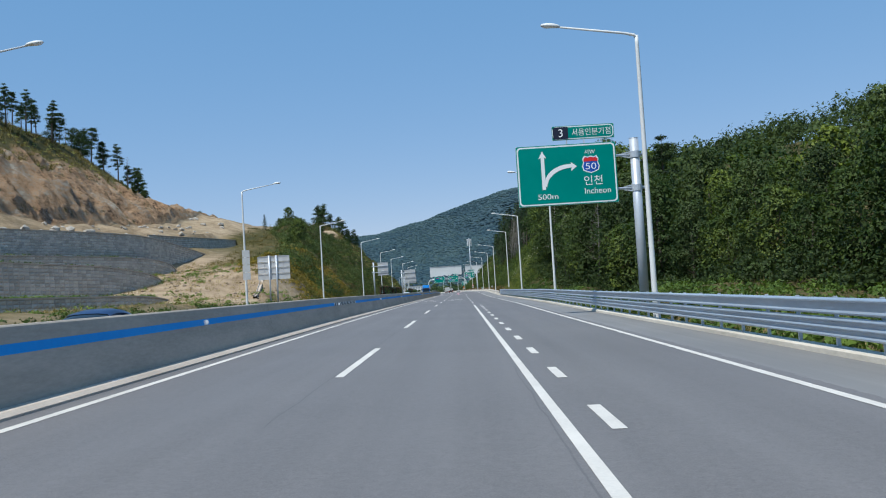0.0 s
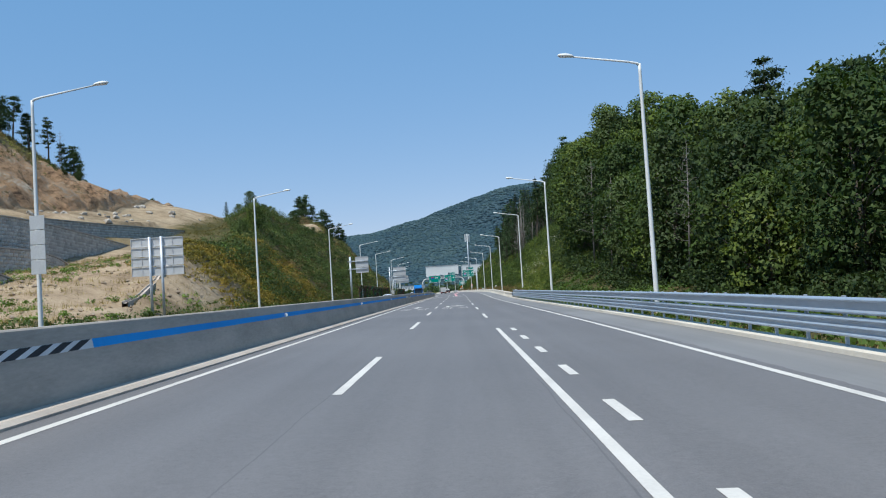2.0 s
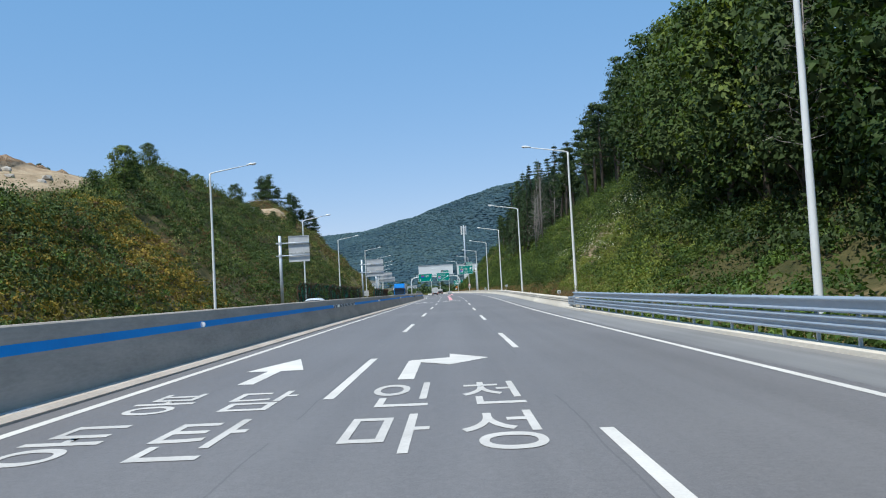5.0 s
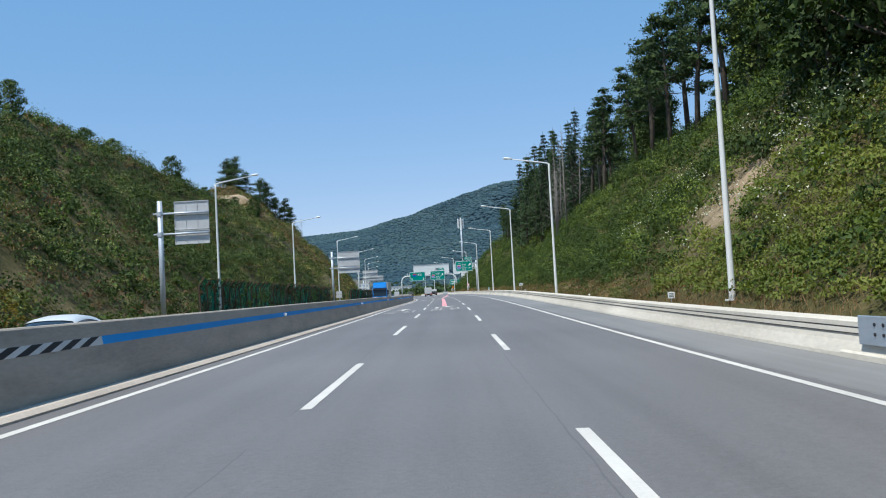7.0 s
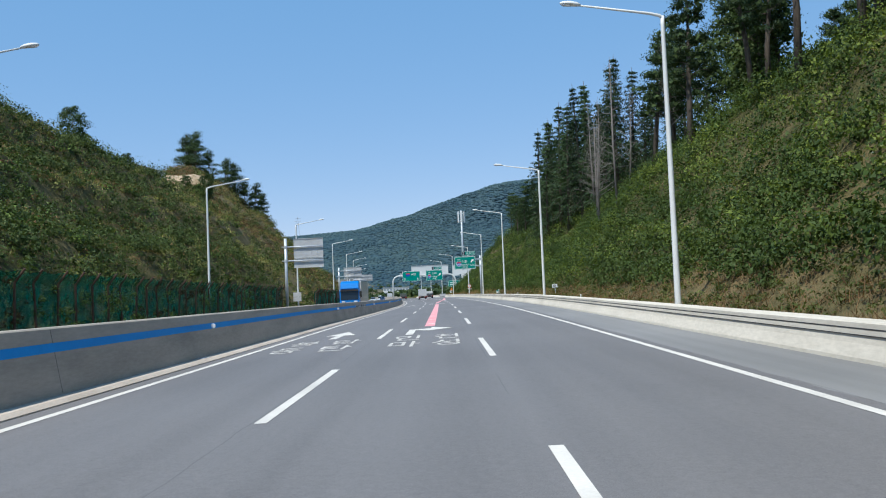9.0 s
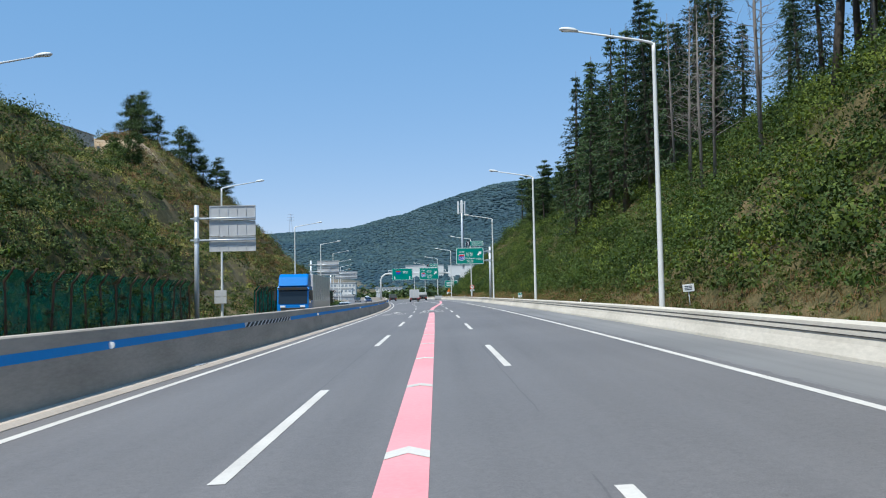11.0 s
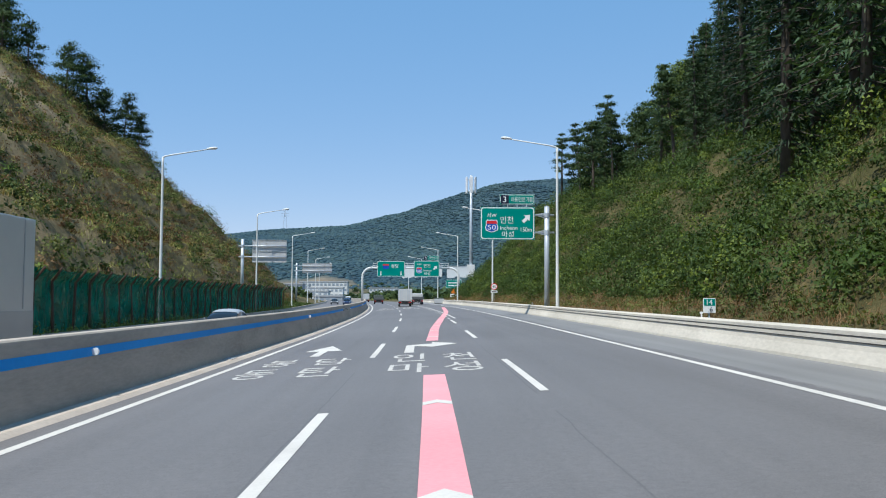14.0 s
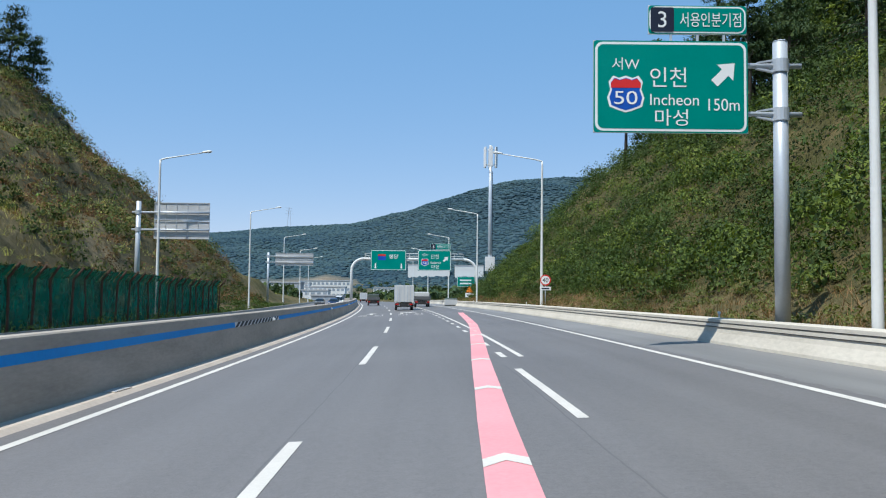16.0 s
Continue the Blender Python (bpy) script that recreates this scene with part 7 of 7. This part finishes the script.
def car(name, label, u, y, paint, heading=0, L=4.6, W=1.82, H=1.46):
    """Built facing -y; heading 180 turns it along the road."""
    c = thing(name, label, "car", on_road(u, y), heading)
    h = L / 2
    lower = [(-h, 0.35), (-h + 0.05, 0.68), (-h + 0.9, 0.86), (h - 0.25, 0.95), (h, 0.8), (h, 0.38), (h - 0.2, 0.26), (-h + 0.2, 0.24)]
    bm = bmesh.new()
    prism(bm, lower, W, "x", -W / 2)
    bmesh.ops.bevel(bm, geom=list(bm.edges), offset=0.05, segments=2, affect="EDGES")
    part("body", bm, paint, c, smooth=False)
    def arch(grow, lo, hi):
        """The roofline from the windscreen's foot to the tail."""
        pts = []
        for k in range(13):
            f = lo + (hi - lo) * k / 12
            yy = -h + 0.85 + (L - 1.15) * f
            pts.append((yy, 0.84 + grow + (H - 0.84) * math.sin(math.pi * min(1.0, f * 1.04)) ** 0.62))
        return pts

    def shell(bm, lo, hi, grow, half, thick):
        top = arch(grow, lo, hi)
        rows = []
        for yy, zz in top:
            k = (zz - 0.84) / (H - 0.84)
            hw = half * (1 - 0.2 * k)
            rows.append([bm.verts.new((x * hw, yy, zz - drop)) for x, drop in ((-1, 0.16 * k), (-0.9, 0.06 * k), (-0.5, 0.01), (0, 0), (0.5, 0.01), (0.9, 0.06 * k), (1, 0.16 * k))])
        for r0, r1 in zip(rows, rows[1:]):
            for j in range(6):
                bm.faces.new((r0[j], r0[j + 1], r1[j + 1], r1[j]))
        for j in (0, 6):
            low = [bm.verts.new((math.copysign(half, r[j].co.x), r[j].co.y, 0.8)) for r in rows]
            if thick:
                for p in range(len(rows) - 1):
                    bm.faces.new((rows[p][j], rows[p + 1][j], low[p + 1], low[p]))
        return bm

    bm = bmesh.new()
    shell(bm, 0.0, 1.0, 0.0, (W - 0.16) / 2, True)
    part("cabin", bm, GLASS_DARK, c, smooth=True)
    bm = bmesh.new()
    shell(bm, 0.22, 0.84, 0.014, (W - 0.14) / 2, False)
    part("roof", bm, paint, c, smooth=True)
    for s in (-1, 1):
        bm = bmesh.new()
        box(bm, s * W / 2 - 0.03 + 0.07 * s, s * W / 2 + 0.03 + 0.07 * s, -h + 1.35, -h + 1.5, 0.92, 1.04, 0.015)
        part("mirror", bm, paint, c)
        bm = bmesh.new()
        box(bm, s * 0.68 - 0.17, s * 0.68 + 0.17, -h - 0.01, -h + 0.1, 0.6, 0.72, 0.02)
        part("headlight", bm, REFL, c)
        bm = bmesh.new()
        box(bm, s * 0.7 - 0.15, s * 0.7 + 0.15, h - 0.06, h + 0.015, 0.68, 0.84, 0.02)
        part("tail_light", bm, TAIL_RED, c)
        for yy in (-h + 0.85, h - 0.9):
            wheel(c, s * (W / 2 - 0.1), yy, 0.33, 0.21)
    return c


def truck(name, label, u, y, cab_paint, cargo, L=6.5, W=2.2, H=2.9, heading=180):
    """Built facing -y: cab in front, cargo 'box' or 'flat' behind."""
    t = thing(name, label, "truck", on_road(u, y), heading)
    h = L / 2
    bm = bmesh.new()
    prism(bm, [(-h, 0.5), (-h, 1.2), (-h + 0.25, 2.05), (-h + 0.45, 2.15), (-h + 1.55, 2.15), (-h + 1.6, 0.5)], W - 0.15, "x", -(W - 0.15) / 2)
    bmesh.ops.bevel(bm, geom=list(bm.edges), offset=0.05, segments=2, affect="EDGES")
    cab = part("cab", bm, cab_paint, t)
    bm = bmesh.new()
    prism(bm, [(-h - 0.012, 1.22), (-h + 0.22, 1.98), (-h + 0.3, 1.98), (-h + 0.08, 1.22)], W - 0.4, "x", -(W - 0.4) / 2)
    part("windscreen", bm, GLASS_DARK, cab)
    for s in (-1, 1):
        bm = bmesh.new()
        box(bm, s * (W / 2 - 0.07) - 0.012, s * (W / 2 - 0.07) + 0.012, -h + 0.4, -h + 1.3, 1.3, 1.95, 0.01)
        part("side_window", bm, GLASS_DARK, cab)
    bm = bmesh.new()
    box(bm, -0.45, 0.45, -h + 0.3, h - 0.05, 0.55, 0.85, 0.02)
    part("chassis", bm, CHASSIS, t)
    if cargo == "box":
        bm = bmesh.new()
        box(bm, -W / 2, W / 2, -h + 1.75, h, 0.95, H, 0.03)
        bx = part("cargo_box", bm, P_BOX, t, "white box body")
        for k in range(7):
            x = -W / 2 + W * k / 6
            bm = bmesh.new()
            box(bm, x - 0.03, x + 0.03, h, h + 0.03, 1.0, H - 0.05)
            part("door_rib", bm, STEEL, bx)
        for s in (-1, 1):
            bm = bmesh.new()
            box(bm, s * 0.55 - 0.015, s * 0.55 + 0.015, h + 0.03, h + 0.06, 1.0, H - 0.1)
            part("lock_bar", bm, STEEL, bx)
    else:
        bm = bmesh.new()
        box(bm, -W / 2, W / 2, -h + 1.75, h, 0.9, 1.05, 0.02)
        part("bed", bm, CHASSIS, t)
        for s in (-1, 1):
            bm = bmesh.new()
            box(bm, s * W / 2 - 0.04, s * W / 2, -h + 1.75, h, 1.05, 1.5, 0.01)
            part("side_board", bm, P_GREY, t)
        bm = bmesh.new()
        box(bm, -W / 2, W / 2, h - 0.05, h, 1.05, 1.5, 0.01)
        part("tail_board", bm, P_GREY, t)
        bm = bmesh.new()
        box(bm, -W / 2 + 0.1, W / 2 - 0.1, -h + 2.0, h - 0.3, 1.05, 2.1, 0.12)
        part("load", bm, P_BOX if cargo == "load" else P_OLIVE, t, "covered load")
    for s in (-1, 1):
        bm = bmesh.new()
        box(bm, s * (W / 2 - 0.3) - 0.18, s * (W / 2 - 0.3) + 0.18, h - 0.02, h + 0.05, 0.62, 0.78, 0.02)
        part("tail_light", bm, TAIL_RED, t)
        for yy in (-h + 0.9, h - 1.3):
            wheel(t, s * (W / 2 - 0.18), yy, 0.42, 0.28)
    bm = bmesh.new()
    box(bm, -W / 2 + 0.1, W / 2 - 0.1, h - 0.1, h, 0.38, 0.55, 0.02)
    part("rear_bumper", bm, CHASSIS, t)
    return t


def semi(u, y):
    t = thing("articulated_truck", "sky-blue articulated truck with a long white trailer", "truck", on_road(u, y), float(np.degrees(np.arctan((xd(y) - xd(y + 10)) / 10))))
    bm = bmesh.new()
    prism(bm, [(-1.2, 0.35), (-1.22, 1.3), (-1.05, 2.7), (-0.85, 2.95), (1.1, 2.95), (1.1, 0.8), (0.6, 0.35)], 2.48, "x", -1.24)
    bmesh.ops.bevel(bm, geom=list(bm.edges), offset=0.06, segments=2, affect="EDGES")
    cab = part("cab", bm, P_TRUCK_BLUE, t)
    bm = bmesh.new()
    prism(bm, [(-1.05, 2.93), (-0.75, 3.65), (-0.3, 3.92), (0.9, 3.95), (1.1, 2.93)], 2.3, "x", -1.15)
    bmesh.ops.bevel(bm, geom=list(bm.edges), offset=0.06, segments=2, affect="EDGES")
    part("roof_fairing", bm, P_TRUCK_BLUE, cab)
    bm = bmesh.new()
    prism(bm, [(-1.235, 1.55), (-1.08, 2.6), (-0.98, 2.6), (-1.12, 1.55)], 2.25, "x", -1.125)
    part("windscreen", bm, GLASS_DARK, cab)
    bm = bmesh.new()
    box(bm, -1.15, 1.15, -1.36, -1.05, 2.62, 2.85, 0.03)
    part("sun_visor", bm, CHASSIS, cab)
    bm = bmesh.new()
    box(bm, -0.95, 0.95, -1.27, -1.1, 0.5, 1.25, 0.04)
    part("grille", bm, CHASSIS, cab)
    for s in (-1, 1):
        bm = bmesh.new()
        box(bm, s * 0.78 - 0.2, s * 0.78 + 0.2, -1.28, -1.1, 1.26, 1.42, 0.03)
        part("headlight", bm, REFL, cab)
        bm = bmesh.new()
        box(bm, s * 1.42 - 0.12, s * 1.42 + 0.12, -1.05, -0.9, 1.8, 2.6, 0.03)
        part("mirror", bm, CHASSIS, cab)
        bm = bmesh.new()
        box(bm, s * 1.245 - 0.01, s * 1.245 + 0.01, -0.85, 0.15, 1.6, 2.5, 0.01)
        part("side_window", bm, GLASS_DARK, cab)
    bm = bmesh.new()
    box(bm, -1.25, 1.25, 1.6, 13.6, 1.15, 3.95, 0.04)
    tr = part("trailer", bm, P_BOX, t, "long white trailer body")
    bm = bmesh.new()
    box(bm, -1.26, 1.26, 1.62, 13.58, 1.12, 1.75, 0.01)
    part("side_skirt_band", bm, P_SILVER, tr, "grey lower panel")
    for k in range(9):
        for s in (-1, 1):
            bm = bmesh.new()
            box(bm, s * 1.255 - 0.012, s * 1.255 + 0.012, 2.2 + 1.35 * k, 2.24 + 1.35 * k, 1.8, 3.9)
            part("panel_seam", bm, P_SILVER, tr)
    bm = bmesh.new()
    box(bm, -0.5, 0.5, 0.5, 13.4, 0.75, 1.12, 0.02)
    part("chassis", bm, CHASSIS, t)
    for s in (-1, 1):
        for yy in (-0.1, 2.6, 10.0, 11.3, 12.6):
            wheel(t, s * 1.05, yy, 0.5, 0.32)
    return t


semi(-9.2, 308)
car("car", "dark blue saloon car driving on the far carriageway", -9.0, 27.5, P_BLUE)
car("car", "white saloon car with dark windows on the far carriageway", -8.6, 178, P_WHITE)
car("car", "silver saloon car behind the median barrier", -8.8, 347, P_SILVER)
car("car", "dark blue car on the far carriageway", -9.0, 505, P_BLUE, 4)
car("car", "grey car on the far carriageway", -12.2, 520, P_GREY, 4)
car("van", "white van on the far carriageway", -8.8, 545, P_WHITE, 5, 4.9, 1.9, 1.95)
truck("box_truck", "white box truck driving ahead on the highway", 1.7, 448, P_WHITE, "box", heading=183)
truck("flatbed_truck", "flatbed truck with a pale load driving ahead", 4.9, 469, P_WHITE, "load", heading=184)
truck("flatbed_truck", "olive flatbed truck driving ahead on the highway", -1.7, 506, P_OLIVE, "flat", heading=185)
truck("box_truck", "white box truck far ahead on the highway", -1.8, 610, P_WHITE, "box", heading=186)

# warning sign and cushion where the exit parts from the road
WARN = two_scale("warning_orange", (0.75, 0.2, 0.02), (0.9, 0.28, 0.03), 1, 20, 0.5)


def warn_face(s, z0, w, h):
    flat("warning_triangle", [(-0.6, z0 + 0.75), (0.6, z0 + 0.75), (0.0, z0 + 1.75)], WARN, s, -0.02, depth=0.03)
    bm = bmesh.new()
    box(bm, -0.65, 0.65, -0.01, 0.02, z0, z0 + 0.65, 0.01)
    p = part("plate", bm, SIGN_WHITE, s)
    flat("text_bar", [(-0.45, z0 + 0.25), (0.45, z0 + 0.25), (0.45, z0 + 0.42), (-0.45, z0 + 0.42)], SIGN_NAVY, p, -0.02)


small_sign("warning_sign", "orange triangular warning sign over a white plate", 1.8, 480, 3.6, 1.3, 1.75, 0.05, warn_face)
bm = bmesh.new()
box(bm, -0.9, 0.9, -1.6, 1.6, 0.0, 1.1, 0.12)
cush = thing("crash_cushion", "grey-green crash cushion at the exit nose", "crash cushion", on_road(9.2, 470))
part("body", bm, P_OLIVE, cush)
bm = bmesh.new()
box(bm, -0.92, 0.92, -1.62, -1.55, 0.15, 0.9, 0.02)
part("front_plate", bm, P_SILVER, cush, "grey front plate")


def exit_board():
    s = thing("direction_sign", "small green exit sign beyond the gantry", "road sign", (0, 560, 0))
    mast_and_arms(s, float(ground(5.2, 560)) - 0.1, 9.0, 5.2, 1.0, (8.3, 6.9), 0.16)
    p = sign_panel(s, 0.9, 5.6, 6.4, 8.9)
    for k in range(2):
        flat("text_bar", [(1.6, 7.0 + 0.8 * k), (4.4, 7.0 + 0.8 * k), (4.4, 7.35 + 0.8 * k), (1.6, 7.35 + 0.8 * k)], SIGN_WHITE, p, -0.03)


exit_board()

# ---- far buildings ----
FACADE = two_scale("far_facade_white", (0.6, 0.6, 0.58), (0.76, 0.76, 0.74), 0.05, 0.8, 0.8, bstr=0.0)
FACADE2 = two_scale("far_facade_grey", (0.32, 0.33, 0.34), (0.45, 0.45, 0.45), 0.05, 0.8, 0.8, bstr=0.0)


FAR_GLASS = two_scale("far_window_glass", (0.2, 0.24, 0.28), (0.34, 0.38, 0.42), 0.3, 2, 0.3)


def building(x, y, w, d, h, storeys, cols, mat, label, lift=0.0):
    z = float(ground(x, y)) - 1.5 + lift
    b = thing("building", label, "building", (x, y, z))
    bm = bmesh.new()
    box(bm, -w / 2, w / 2, 0, d, -lift - 4, h, 0.1)
    wall = part("wall", bm, mat, b)
    bm = bmesh.new()
    box(bm, -w / 2 - 0.4, w / 2 + 0.4, -0.4, d + 0.4, h, h + 0.9, 0.05)
    part("roof", bm, FACADE2, b)
    for r in range(storeys):
        for k in range(cols):
            bm = bmesh.new()
            x0 = -w / 2 + w * (k + 0.2) / cols
            z0 = h * (r + 0.3) / storeys
            box(bm, x0, x0 + w / cols * 0.6, -0.12, 0.02, z0, z0 + h / storeys * 0.45)
            part("window", bm, FAR_GLASS, b)
    return b


building(-22, 1400, 50, 30, 7.5, 0, 0, FACADE, "long white hall at the foot of the mountain", 9)
building(26, 1390, 34, 28, 7, 0, 0, FACADE, "low white hall at the foot of the mountain", 8)
for x, y, w, h, rows, cols, m in [(-92, 930, 24, 7.8, 2, 6, FACADE), (-118, 960, 30, 11.4, 2, 8, FACADE2), (-146, 900, 22, 6.6, 2, 6, FACADE), (-78, 1080, 22, 7.2, 2, 6, FACADE), (-104, 1090, 34, 13.2, 3, 9, FACADE), (-134, 1100, 30, 16.2, 4, 8, FACADE), (-70, 850, 18, 4.2, 1, 5, FACADE2), (-112, 1150, 46, 19.8, 4, 12, FACADE), (-60, 1240, 30, 7.8, 2, 8, FACADE), (-88, 760, 20, 4.2, 1, 5, FACADE)]:
    building(x, y, w, 14, h, rows, cols, m, "white multi-storey building in the valley" if m is FACADE else "grey works building in the valley")
# steel lattice pylon on the ridge
py = thing("pylon", "thin steel lattice pylon on the mountain ridge", "pylon", (-330, 2180, float(ground(-330, 2180)) - 2))
for s in (-1, 1):
    for q in (-1, 1):
        bm = bmesh.new()
        tube(bm, [(s * 4, q * 4, 0), (s * 0.6, q * 0.6, 45)], 0.35, 4)
        part("leg", bm, STEEL, py)
for z, w in ((30, 9), (36, 8), (42, 7)):
    bm = bmesh.new()
    box(bm, -w, w, -0.4, 0.4, z, z + 0.7)
    part("cross_arm", bm, STEEL, py)
